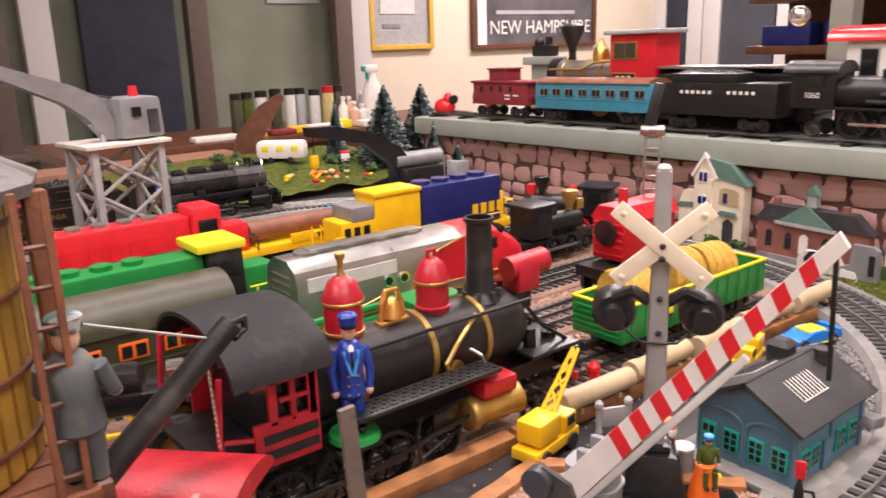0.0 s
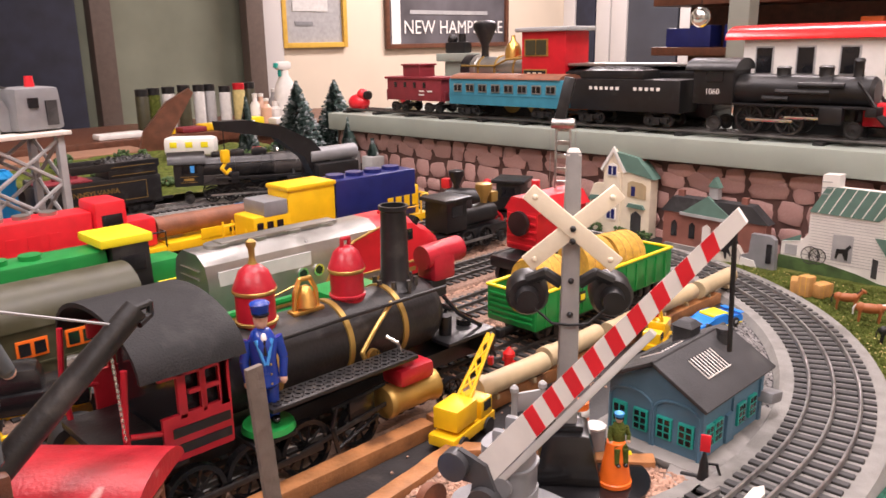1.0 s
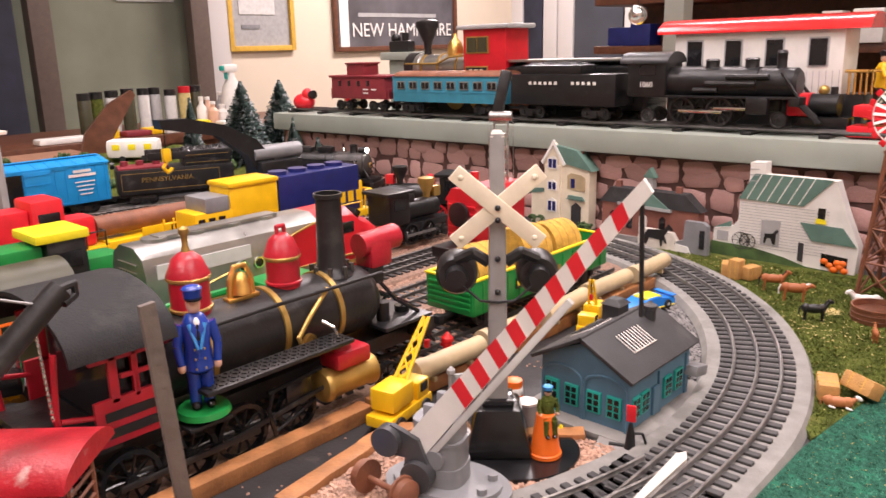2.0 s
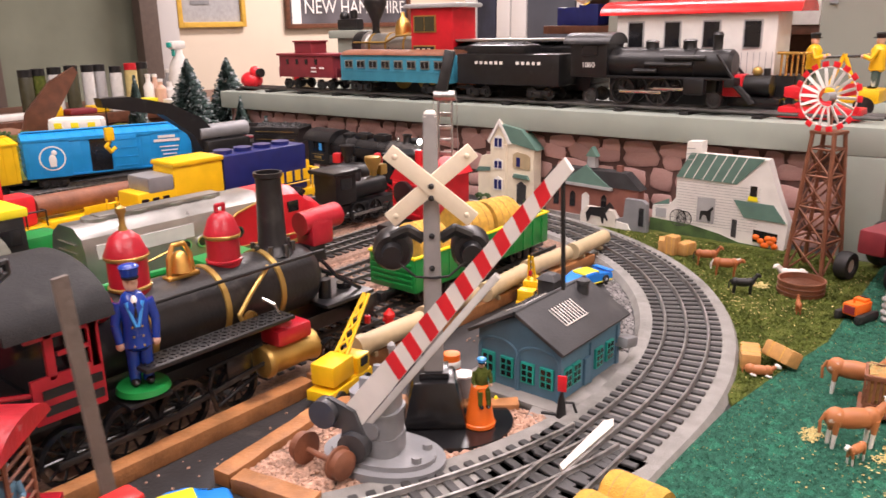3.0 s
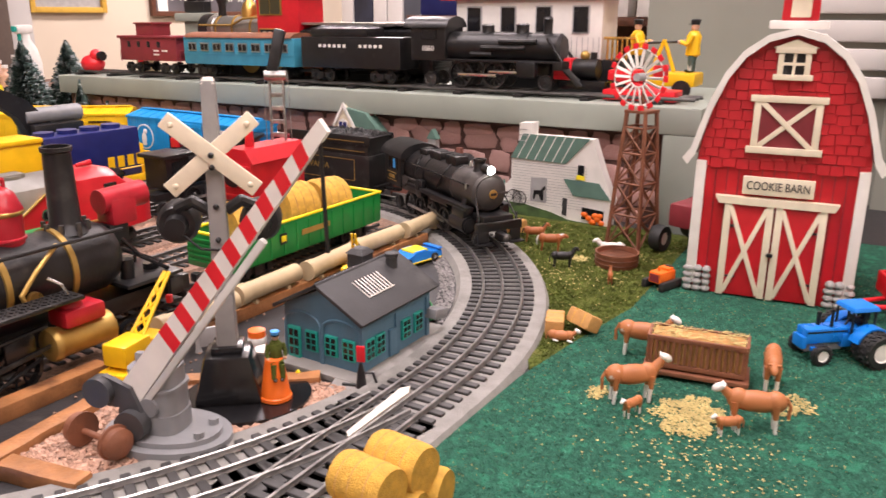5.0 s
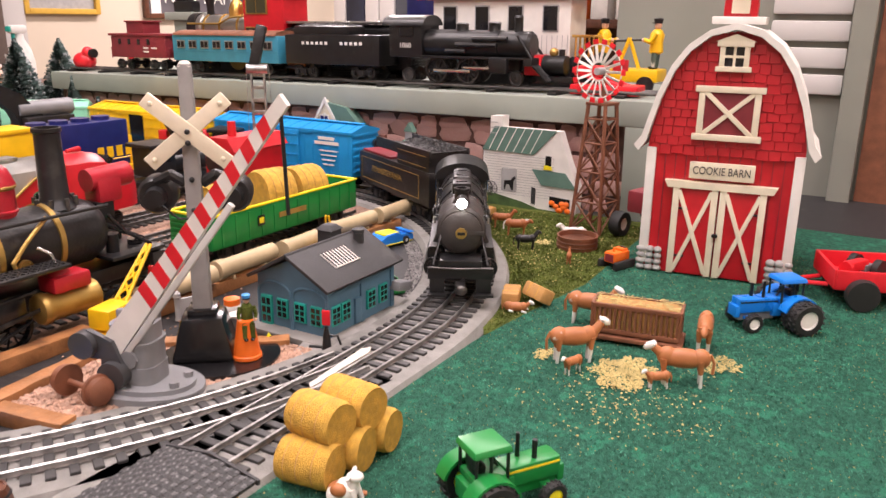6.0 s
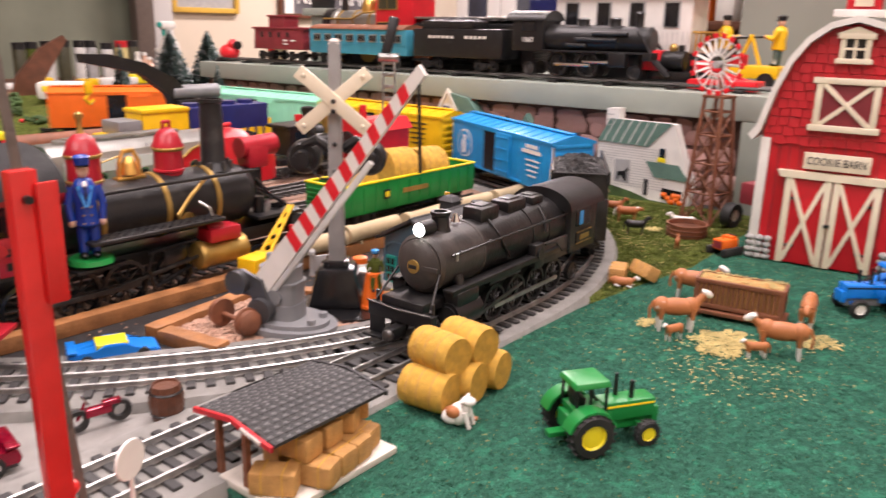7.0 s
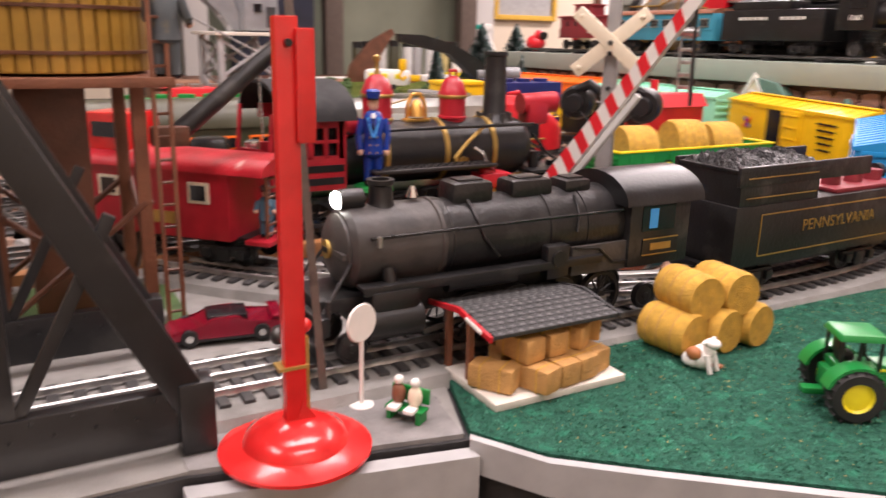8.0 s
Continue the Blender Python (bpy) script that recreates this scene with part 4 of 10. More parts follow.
def animal(name, label, m, L, hide, legs, head_down=0.0, head=None, lying=False, mane=None, group=""):
    s = Solid()
    b = s.bm
    zb = 0.2 * L if lying else 0.55 * L
    ball((0, 0, zb), (0.5 * L, 0.17 * L, 0.2 * L), b, 16, 10)
    ball((0.3 * L, 0, zb + 0.02 * L), (0.2 * L, 0.15 * L, 0.2 * L), b)
    ball((-0.32 * L, 0, zb + 0.02 * L), (0.2 * L, 0.16 * L, 0.2 * L), b)
    hz = zb + (0.34 - 0.6 * head_down) * L
    rod((0.38 * L, 0, zb + 0.04 * L), (0.58 * L, 0, hz - 0.02 * L), 0.11 * L, 0.075 * L, 10, b)
    s.paint(hide)
    ball((0.64 * L, 0, hz), (0.14 * L, 0.075 * L, 0.08 * L), b, 12, 8, pose(0, 0, 0, 0, 32, 0))
    for q in (-1, 1):
        ball((0.57 * L, q * 0.09 * L, hz + 0.06 * L), (0.02 * L, 0.05 * L, 0.025 * L), b, 8, 5)
    s.paint(head or hide)
    if not lying:
        for x in (-0.36, 0.33):
            for q in (-1, 1):
                rod((x * L, q * 0.1 * L, 0.0), ((x + 0.02) * L, q * 0.1 * L, 0.3 * L), 0.035 * L, 0.045 * L, 8, b)
        s.paint(legs)
        for x in (-0.36, 0.33):
            for q in (-1, 1):
                rod(((x + 0.02) * L, q * 0.1 * L, 0.28 * L), ((x + 0.03) * L, q * 0.09 * L, 0.55 * L), 0.045 * L, 0.08 * L, 8, b)
        s.paint(hide)
    else:
        for x, q in ((-0.3, -1), (0.25, -1), (0.3, 1)):
            rod((x * L, q * 0.12 * L, 0.05 * L), ((x + 0.2) * L, q * 0.22 * L, 0.04 * L), 0.05 * L, 0.035 * L, 8, b)
        s.paint(legs)
    tube([(-0.5 * L, 0, zb + 0.12 * L), (-0.58 * L, 0, zb - 0.05 * L), (-0.57 * L, 0, zb - 0.28 * L if not lying else 0.03 * L)], 0.03 * L, 6, b)
    if mane:
        rod((0.36 * L, 0, zb + 0.16 * L), (0.55 * L, 0, hz + 0.08 * L), 0.04 * L, 0.03 * L, 8, b)
    s.paint(mane or hide)
    return s.make(name, label, name, m, group)


# ---- old-time red and black engine ----
def old_engine():
    e = thing("display_locomotive", "old-time red and black model steam engine with brass bands", "locomotive", pose(0, 0.408, gz(0.408)))
    yr = -0.046
    bz, br = 0.066, 0.0258
    part("boiler", lathe([(br, 0.207), (br, 0.385), (br - 0.003, 0.392), (br - 0.006, 0.396), (0.004, 0.399)], (0, 0, bz), 36, axis="x"), "black_worn", e)
    for x in (0.25, 0.305, 0.352):
        part("boiler_band", lathe([(br, x), (br + 0.0012, x + 0.0004), (br + 0.0012, x + 0.0042), (br, x + 0.0046)], (0, 0, bz), 36, axis="x"), "gold", e, "thin gold band")
    part("smokestack", lathe([(0.016, 0), (0.012, 0.005), (0.0105, 0.008), (0.0092, 0.056), (0.0105, 0.057), (0.0105, 0.06), (0.009, 0.06), (0.008, 0.03)], (0.368, 0, bz + br - 0.004), 22), "black", e)
    bm = bmesh.new()
    for i in range(8):
        a = i * math.pi / 4
        rod((0.368 + 0.0145 * math.cos(a), 0.0145 * math.sin(a), bz + br - 0.008), (0.368 + 0.0145 * math.cos(a), 0.0145 * math.sin(a), bz + br + 0.004), 0.0018, seg=6, bm=bm)
    part("stack_bolts", bm, "dark_steel", e)
    for x, r, h, fin in ((0.254, 0.0122, 0.034, True), (0.325, 0.0114, 0.032, False)):
        z0 = bz + br - 0.006
        d = part("steam_dome", lathe([(r, 0), (r, h - 0.008), (r * 1.1, h - 0.007), (r * 1.1, h - 0.005), (r * 0.98, h - 0.002), (r * 0.75, h + 0.005), (r * 0.4, h + 0.0085), (r * 0.2, h + 0.0095)], (x, 0, z0), 24), "red_paint", e, "glossy red dome")
        part("dome_ring", lathe([(r * 1.02, h - 0.009), (r * 1.13, h - 0.0075), (r * 1.13, h - 0.0062), (r * 1.02, h - 0.005)], (x, 0, z0), 24), "gold", d)
        part("dome_base", lathe([(r * 1.02, 0.006), (r * 1.1, 0.0065), (r * 1.1, 0.008), (r * 1.02, 0.0085)], (x, 0, z0), 24), "gold" if fin else "red_paint", d)
        if fin:
            part("finial", lathe([(0.003, 0), (0.0018, 0.004), (0.002, 0.01), (0.0032, 0.012), (0.0032, 0.0145), (0.001, 0.016)], (x, 0, z0 + h + 0.009), 12), "gold", d)
        else:
            part("dome_handle", tube([(x - 0.003, 0, z0 + h + 0.008), (x - 0.003, 0, z0 + h + 0.014), (x + 0.003, 0, z0 + h + 0.014), (x + 0.003, 0, z0 + h + 0.008)], 0.0014), "red_paint", d)
    # bell
    zb = bz + br
    b = part("bell", lathe([(0.0075, 0.003), (0.0068, 0.006), (0.005, 0.012), (0.0035, 0.0155), (0.001, 0.017)], (0.288, -0.004, zb), 16), "brass", e, "brass bell in its yoke")
    part("bell_yoke", tube([(0.279, -0.004, zb - 0.001), (0.28, -0.004, zb + 0.013), (0.284, -0.004, zb + 0.021), (0.292, -0.004, zb + 0.021), (0.296, -0.004, zb + 0.013), (0.297, -0.004, zb - 0.001)], 0.0017), "brass", b)
    part("bell_stand", box((0.288, -0.004, zb), (0.024, 0.008, 0.003), 0.001), "brass", b)
    part("bell_cord", tube([(0.285, -0.002, zb + 0.018), (0.262, 0.0, zb + 0.012)], 0.0006, 5), "gold", b)
    # handrail and pipes
    part("handrail", tube([(0.208, -0.024, bz + 0.02), (0.3, -0.0245, bz + 0.021), (0.395, -0.024, bz + 0.021)], 0.0014, 8), "black", e)
    part("steam_pipe", tube([(0.345, -0.022, bz + 0.021), (0.325, -0.0275, bz + 0.008), (0.312, -0.03, bz - 0.004), (0.314, -0.031, bz - 0.011), (0.322, -0.031, bz - 0.011)], 0.0016, 8), "gold", e)
    part("valve_wheel", rod((0.32, -0.0295, bz - 0.008), (0.32, -0.033, bz - 0.008), 0.005, seg=14), "brass", e)
    # running board with tread plate
    bm = box((0.284, -0.044, 0.058), (0.112, 0.02, 0.003), 0.0012)
    for i in range(29):
        for j in range(4):
            box((0.232 + i * 0.0037, -0.0505 + j * 0.0042, 0.0599), (0.0026, 0.0008, 0.0008), 0, bm, pose(0, 0, 0, 0, 0, 45 if (i + j) % 2 else -45))
    part("running_board", bm, "black_worn", e)
    part("frame", box((0.29, 0, 0.03), (0.33, 0.04, 0.012), 0.001), "black", e)
    # cab
    bm = bmesh.new()
    cx0, cx1, hw = 0.168, 0.207, 0.045
    for q in (-1, 1):
        y = q * hw
        box(((cx0 + cx1) / 2, y, 0.0595), (cx1 - cx0, 0.003, 0.026), 0.0006, bm)
        box(((cx0 + cx1) / 2, y, 0.0985), (cx1 - cx0, 0.003, 0.011), 0.0006, bm)
        for x, w in ((cx1 - 0.003, 0.006), (cx0 + 0.036, 0.005), (cx0 + 0.012, 0.005), (cx1 - 0.0155, 0.0025), (cx0 + 0.0245, 0.0025)):
            box((x, y, 0.084), (w, 0.003, 0.029), 0.0006, bm)
        box(((cx0 + 0.016 + cx1) / 2, y, 0.083), (cx1 - cx0 - 0.016, 0.0025, 0.0025), 0.0004, bm)
    box((cx1, 0, 0.075), (0.003, 2 * hw, 0.058), 0.0006, bm)
    part("cab", bm, "red_paint", e, "red wooden cab with paned windows")
    # dark block stands in for the shade inside the cab
    part("cab_inside", box(((cx0 + cx1) / 2 + 0.006, 0, 0.074), (cx1 - cx0 - 0.016, 2 * hw - 0.008, 0.056)), "dark_hole", e)
    for q in (-1, 1):
        for z in (0.0535, 0.063):
            part("cab_stripe", box(((cx0 + cx1) / 2 + 0.002, q * (hw + 0.0018), z), (cx1 - cx0 - 0.006, 0.0008, 0.0052), 0), "black", e)
        part("cab_post", tube([(cx0 - 0.016, q * (hw - 0.002), 0.047), (cx0 - 0.018, q * (hw - 0.002), 0.07), (cx0 - 0.015, q * (hw - 0.002), 0.104)], 0.0018, 8), "red_paint", e)
        part("cab_step_rail", tube([(cx0 - 0.016, q * (hw - 0.002), 0.068), (cx0 + 0.002, q * (hw - 0.001), 0.064)], 0.0016, 8), "red_paint", e)
    part("cab_platform", box((cx0 - 0.004, 0, 0.0455), (0.034, 2 * hw, 0.005), 0.001), "black_worn", e)
    roof = [(-0.056 * math.cos(radians(a)), 0.099 + 0.027 * math.sin(radians(a))) for a in range(0, 181, 12)]
    part("cab_roof", extrude(roof + [(x * 0.95, (z - 0.099) * 0.9 + 0.099) for x, z in roof[::-1]], "x", 0.155, 0.2135), "roof_black", e, "arched dark grey roof")
    part("backhead_valve", ball((0.222, -0.02, bz + 0.026), (0.009, 0.008, 0.009)), "red_paint", e)
    # cylinders
    for q in (-1, 1):
        c = part("cylinder", lathe([(0.004, 0.315), (0.0105, 0.317), (0.0118, 0.319), (0.0118, 0.322), (0.0105, 0.324), (0.0105, 0.356), (0.0118, 0.358), (0.0118, 0.361), (0.004, 0.363)], (0, q * 0.043, 0.029), 20, axis="x"), "gold", e, "brass-painted steam cylinder")
        bm = box((0.34, q * 0.043, 0.045), (0.03, 0.02, 0.012), 0.003)
        ball((0.336, q * 0.043, 0.051), (0.008, 0.007, 0.006), bm)
        part("valve_chest", bm, "red_paint", c)
        part("drain_pipe", tube([(0.335, q * 0.043, 0.058), (0.333, q * 0.041, 0.066), (0.327, q * 0.036, 0.071)], 0.0011, 7), "chrome", c)
        for i, x in enumerate((0.183, 0.219, 0.255, 0.296)):
            wheel(e, (x, q * 0.043, 0.0215), 0.018 if i < 3 else 0.015, 0.005, "black_gloss", 10, "driving_wheel")
        wheel(e, (0.382, q * 0.04, 0.0135), 0.0115, 0.005, "black_gloss", 8, "leading_wheel")
        part("side_rod", box((0.22, q * 0.0475, 0.02), (0.09, 0.002, 0.0038), 0.001), "black_worn", e)
        part("main_rod", box((0.283, q * 0.0475, 0.026), (0.07, 0.002, 0.003), 0.001, None, pose(0, 0, 0, 0, -8, 0)), "black_worn", e)
        bm = box((0.297, q * 0.045, 0.034), (0.02, 0.004, 0.016), 0.001)
        tube([(0.276, q * 0.048, 0.042), (0.272, q * 0.048, 0.03), (0.276, q * 0.048, 0.012)], 0.0015, 7, bm)
        tube([(0.272, q * 0.048, 0.042), (0.316, q * 0.046, 0.044)], 0.0015, 7, bm)
        tube([(0.276, q * 0.048, 0.014), (0.31, q * 0.046, 0.024)], 0.0013, 7, bm)
        part("valve_gear", bm, "black_gloss", e)
    # front deck, lamp and pilot
    bm = box((0.412, 0, 0.046), (0.05, 0.07, 0.003), 0.001)
    rod((0.4, -0.018, 0.046), (0.4, -0.018, 0.062), 0.005, seg=12, bm=bm)
    box((0.43, 0, 0.036), (0.012, 0.07, 0.014), 0.001, bm)
    part("front_deck", bm, "black", e)
    bm = bmesh.new()
    for q in (-1, 1):
        tube([(0.398, q * 0.018, bz + 0.012), (0.41, q * 0.022, 0.062), (0.43, q * 0.026, 0.048)], 0.0016, 7, bm)
        tube([(0.4, q * 0.008, 0.07), (0.435, q * 0.012, 0.05)], 0.0012, 7, bm)
        rod((0.425, q * 0.013, 0.047), (0.425, q * 0.013, 0.052), 0.006, seg=12, bm=bm)
    part("deck_braces", bm, "black_gloss", e)
    bm = bmesh.new()
    for i in range(-4, 5):
        rod((0.436, i * 0.007, 0.032), (0.456, i * 0.0045, 0.014), 0.0016, seg=6, bm=bm)
    part("pilot", bm, "black", e)
    lamp = part("headlamp", box((0.413, 0.004, 0.094), (0.022, 0.02, 0.02), 0.003), "red_paint", e, "red box headlamp")
    part("lamp_visor", rod((0.398, 0.004, 0.102), (0.436, 0.004, 0.103), 0.0092, 0.0098, 20), "red_paint", lamp)
    part("lamp_bracket", box((0.408, 0.004, 0.078), (0.016, 0.016, 0.014), 0.001), "black", e)
    return e


old_engine()
figurine("glossy toy conductor in blue coat and cap on a green disc", pose(0.232, 0.3665, 0.0435, 0, 0, -112) @ Matrix.Diagonal((0.8, 0.8, 1, 1)), 0.0735, "coat_blue", "coat_blue", "coat_blue", "green", shirt=True)
conductor_step = slab("engine_step", (0.23, 0.37, 0.0395), (0.028, 0.03, 0.0025), "black", "", "", 0.0005)
tagged(conductor_step, "black metal footplate beside the old-time engine", "footplate")

# ---- green gondola with hay ----
def gondola():
    g = thing("gondola", "green gondola car with yellow rim loaded with round hay bales", "gondola", pose(0.598, 0.404, gz(0.4) + RAIL, 0, 0, 0))
    L, w = 0.212, 0.052
    bm = box((0, 0, 0.016), (L, w, 0.004), 0.001)
    for q in (-1, 1):
        box((0, q * w / 2, 0.03), (L, 0.002, 0.03), 0.0006, bm)
        for i in range(12):
            box((-L / 2 + 0.012 + i * (L - 0.024) / 11, q * w / 2 + q * 0.001, 0.029), (0.002, 0.002, 0.026), 0, bm)
        box((q * L / 2, 0, 0.03), (0.002, w, 0.03), 0.0006, bm)
        for i in range(5):
            box((q * (L / 2 + 0.001), 0, 0.02 + i * 0.0048), (0.003, w * 0.9, 0.0024), 0.0008, bm)
    part("body", bm, "green", g)
    bm = bmesh.new()
    for q in (-1, 1):
        box((0, q * w / 2, 0.0455), (L + 0.003, 0.0035, 0.002), 0.0005, bm)
        box((q * L / 2, 0, 0.0455), (0.0035, w + 0.003, 0.002), 0.0005, bm)
    part("rim", bm, "lemon", g, "yellow top rim")
    for q in (-1, 1):
        part("emblem", box((-0.045, q * (w / 2 + 0.0022), 0.031), (0.009, 0.0008, 0.01), 0.0003), "black", g)
        part("emblem_figure", box((-0.045, q * (w / 2 + 0.0028), 0.031), (0.006, 0.0006, 0.0055), 0.0003), "lemon", g)
        part("mark_bar", box((0.0, q * (w / 2 + 0.0022), 0.031), (0.04, 0.0006, 0.005), 0), "gold", g)
    for q in (-1, 1):
        truck(g, q * 0.072)
        coupler(g, q * (L / 2 + 0.004))
    return g


gondola()


def round_bale(m, r, l, group):
    t = thing("round_bale", "golden round hay bale with spiral ends", "hay bale", m, group)
    bm = bmesh.new()
    n, k = 26, 10
    rings = []
    for j in range(k + 1):
        y = -l / 2 + l * j / k
        rr = r * (0.93 if j in (0, k) else 1.0)
        rings.append([bm.verts.new((rr * (1 + 0.025 * noise.noise(Vector((math.cos(i * 2 * math.pi / n) * 4, y * 300, math.sin(i * 2 * math.pi / n) * 4 + m.translation.x * 50)))) * math.cos(2 * math.pi * i / n), y, rr * math.sin(2 * math.pi * i / n))) for i in range(n)])
    for a, b in zip(rings, rings[1:]):
        for i in range(n):
            bm.faces.new((a[i], a[(i + 1) % n], b[(i + 1) % n], b[i]))
    for ring, q in ((rings[0], -1), (rings[-1], 1)):
        prev = ring
        for j in range(1, 6):
            rr = r * (0.93 - 0.17 * j)
            cur = [bm.verts.new((rr * math.cos(2 * math.pi * i / n), q * (l / 2 - (0.0006 if j % 2 else 0)), rr * math.sin(2 * math.pi * i / n))) for i in range(n)]
            for i in range(n):
                bm.faces.new((prev[i], prev[(i + 1) % n], cur[(i + 1) % n], cur[i]))
            prev = cur
        bm.faces.new(prev)
    part("straw_roll", bm, "hay", t)
    for y in (-0.25, 0.05, 0.3):
        part("twine", lathe([(r * 1.0, y * l - 0.0003), (r * 1.02, y * l), (r * 1.0, y * l + 0.0003)], (0, 0, 0), 24, axis="y"), "bale_wood", t)
    return t


for x, d in ((0.532, 0), (0.598, 0.004), (0.648, 0.0)):
    round_bale(pose(x, 0.404, gz(0.4) + RAIL + 0.0435 + d, 0, 0, 78), 0.0235, 0.034, "hay bales in the gondola")

# ---- crossing gate ----
def crossing_gate():
    g = thing("crossing_gate", "grey toy crossing gate with red and white striped arm raised aslant", "crossing gate", pose(0.306, 0.247, gz(0.247) + 0.004, 0, 0, -73))
    # local x runs towards the tip
    outline = [(0.052 * math.cos(radians(a)) * 0.72 + 0.004, 0.026 * math.sin(radians(a))) for a in range(0, 360, 12)]
    bm = extrude(outline, "z", 0, 0.006)
    extrude([(x * 0.86, y * 0.8) for x, y in outline], "z", 0.006, 0.009, bm)
    for x, y in ((0.028, 0.008), (0.028, -0.008), (-0.026, 0.012)):
        rod((x, y, 0.008), (x, y, 0.0125), 0.003, seg=8, bm=bm)
    part("base", bm, "grey", g)
    def tub(sx, sy, z0, z1, into=None):
        pts = [(sx * math.copysign(abs(math.cos(radians(k))) ** 0.6, math.cos(radians(k))), sy * math.copysign(abs(math.sin(radians(k))) ** 0.6, math.sin(radians(k)))) for k in range(5, 365, 10)]
        return extrude(pts, "z", z0, z1, into)
    bm = tub(0.0155, 0.0128, 0.008, 0.02)
    tub(0.0148, 0.0121, 0.02, 0.034, bm)
    tub(0.0158, 0.013, 0.034, 0.0358, bm)
    tub(0.014, 0.0115, 0.0358, 0.046, bm)
    rod((0.002, -0.0115, 0.026), (0.002, -0.0138, 0.026), 0.0055, seg=18, bm=bm)
    for q in (-1, 1):
        box((0.003, q * 0.0085, 0.05), (0.017, 0.0045, 0.014), 0.002, bm)
    part("housing", bm, "grey", g)
    a = pose(-0.008, -0.0115, 0.033, 0, -52, 0)
    bm = extrude([(-0.001, -0.0068), (0.19, -0.0038), (0.192, 0.0032), (0.02, 0.0076), (-0.001, 0.0076)], "y", -0.0022, 0.0022)
    arm = part("arm", bm, "white", g, "white gate arm")
    arm.matrix_basis = a
    for i in range(9):
        x = 0.04 + i * 0.0158
        lo, hi = -0.0067 + x * 0.0155, 0.0076 - (x - 0.02) * 0.0256
        bm = extrude([(x, lo), (x + 0.0078, lo + 0.00015), (x + 0.0118, hi - 0.0003), (x + 0.004, hi - 0.0001)], "y", -0.00245, 0.00245)
        o = part("stripe", bm, "scarlet", g, "red painted stripe")
        o.matrix_basis = a
    bm = box((0.06, 0.0, -0.009), (0.13, 0.004, 0.004), 0.001)
    o = part("arm_channel", bm, "clear", g, "grey plastic channel under the arm")
    o.matrix_basis = a
    bm = bmesh.new()
    extrude([(-0.03, 0.006), (-0.02, 0.014), (-0.004, 0.008), (0.004, -0.012), (-0.004, -0.02), (-0.014, -0.016), (-0.012, -0.004), (-0.03, -0.004)], "y", -0.008, -0.0045, bm)
    rod((-0.022, -0.0125, 0.005), (-0.022, -0.0045, 0.005), 0.0085, seg=20, bm=bm)
    rod((-0.004, -0.0125, -0.013), (-0.004, -0.0045, -0.013), 0.009, seg=20, bm=bm)
    o = part("counterweight", bm, "gunmetal", g, "dark grey double counterweight")
    o.matrix_basis = pose(-0.002, -0.0085, 0.03, 0, 0, 0)
    part("pivot_pin", ball((-0.002, -0.006, 0.043), 0.0015), "black", g)
    tip = a @ Vector((0.187, 0, 0))
    part("warning_rod", tube([tuple(tip), (tip.x + 0.002, tip.y, tip.z - 0.058)], 0.0011, 7), "black", g)
    part("tip_bolt", rod((tip.x - 0.006, -0.006, tip.z - 0.006), (tip.x - 0.006, 0.0, tip.z - 0.006), 0.0016, seg=8), "black", g)
    return g


crossing_gate()


def crossbuck():
    c = thing("crossing_signal", "grey crossing post with cream crossbuck boards and black lamps", "crossing signal", pose(0.364, 0.252, gz(0.25) + 0.003, 0, 0, 40))
    # local -x faces the viewer's side
    bm = extrude([(0.036 * math.cos(radians(a)) - 0.006, 0.04 * math.sin(radians(a)) - 0.01) for a in range(0, 360, 12)], "z", 0, 0.004)
    part("base_plate", bm, "black_gloss", c)
    part("base", box((0, 0, 0.0185), (0.041, 0.041, 0.029), 0.003, None, None, 0.66), "black_gloss", c)
    part("collar", box((0, 0, 0.035), (0.019, 0.019, 0.005), 0.001), "black_gloss", c)
    part("post", box((0, 0, 0.116), (0.0125, 0.0125, 0.162), 0.002, None, None, 0.66), "grey_post", c)
    part("post_cap", box((0, 0, 0.1965), (0.009, 0.009, 0.004), 0.0015, None, None, 0.6), "white_dirty", c)
    for k in (40, -40):
        bm = box((-0.008 - 0.001 * (k > 0), 0, 0.156), (0.003, 0.064, 0.0098), 0.0008, None, pose(0, 0, 0, k, 0, 0))
        b = part("crossbuck_board", bm, "cream", c, "cream crossbuck board")
        for q in (-1, 1):
            p = pose(0, 0, 0, k, 0, 0) @ Vector((0, q * 0.027, 0))
            part("rivet", ball((-0.0105, p.y, 0.156 + p.z), (0.0008, 0.0017, 0.0017), None, 8, 5), "cream", b)
    for z in (0.156, 0.149, 0.105, 0.125):
        part("bolt", ball((-0.0062 if z < 0.14 else -0.0108, 0, z), 0.0018, None, 8, 6), "black", c)
    for q in (-1, 1):
        bm = lathe([(0.0105, -0.004), (0.0125, 0.0), (0.0125, 0.013), (0.0115, 0.013), (0.0115, 0.003)], (0.005, q * 0.024, 0.113), 20, axis="x")
        rod((0.005, q * 0.024, 0.113), (-0.007, q * 0.024, 0.113), 0.0075, 0.006, 14, bm)
        part("signal_lamp", bm, "black", c, "black hooded signal lamp")
        part("lamp_arm", tube([(0.002, q * 0.005, 0.121), (0.002, q * 0.014, 0.127), (0.004, q * 0.024, 0.122)], 0.0035, 8), "black", c)
        part("wire", tube([(-0.004, q * 0.02, 0.108), (-0.0068, q * 0.01, 0.1), (-0.0068, 0, 0.099)], 0.0008, 6), "black", c)
    return c


crossbuck()


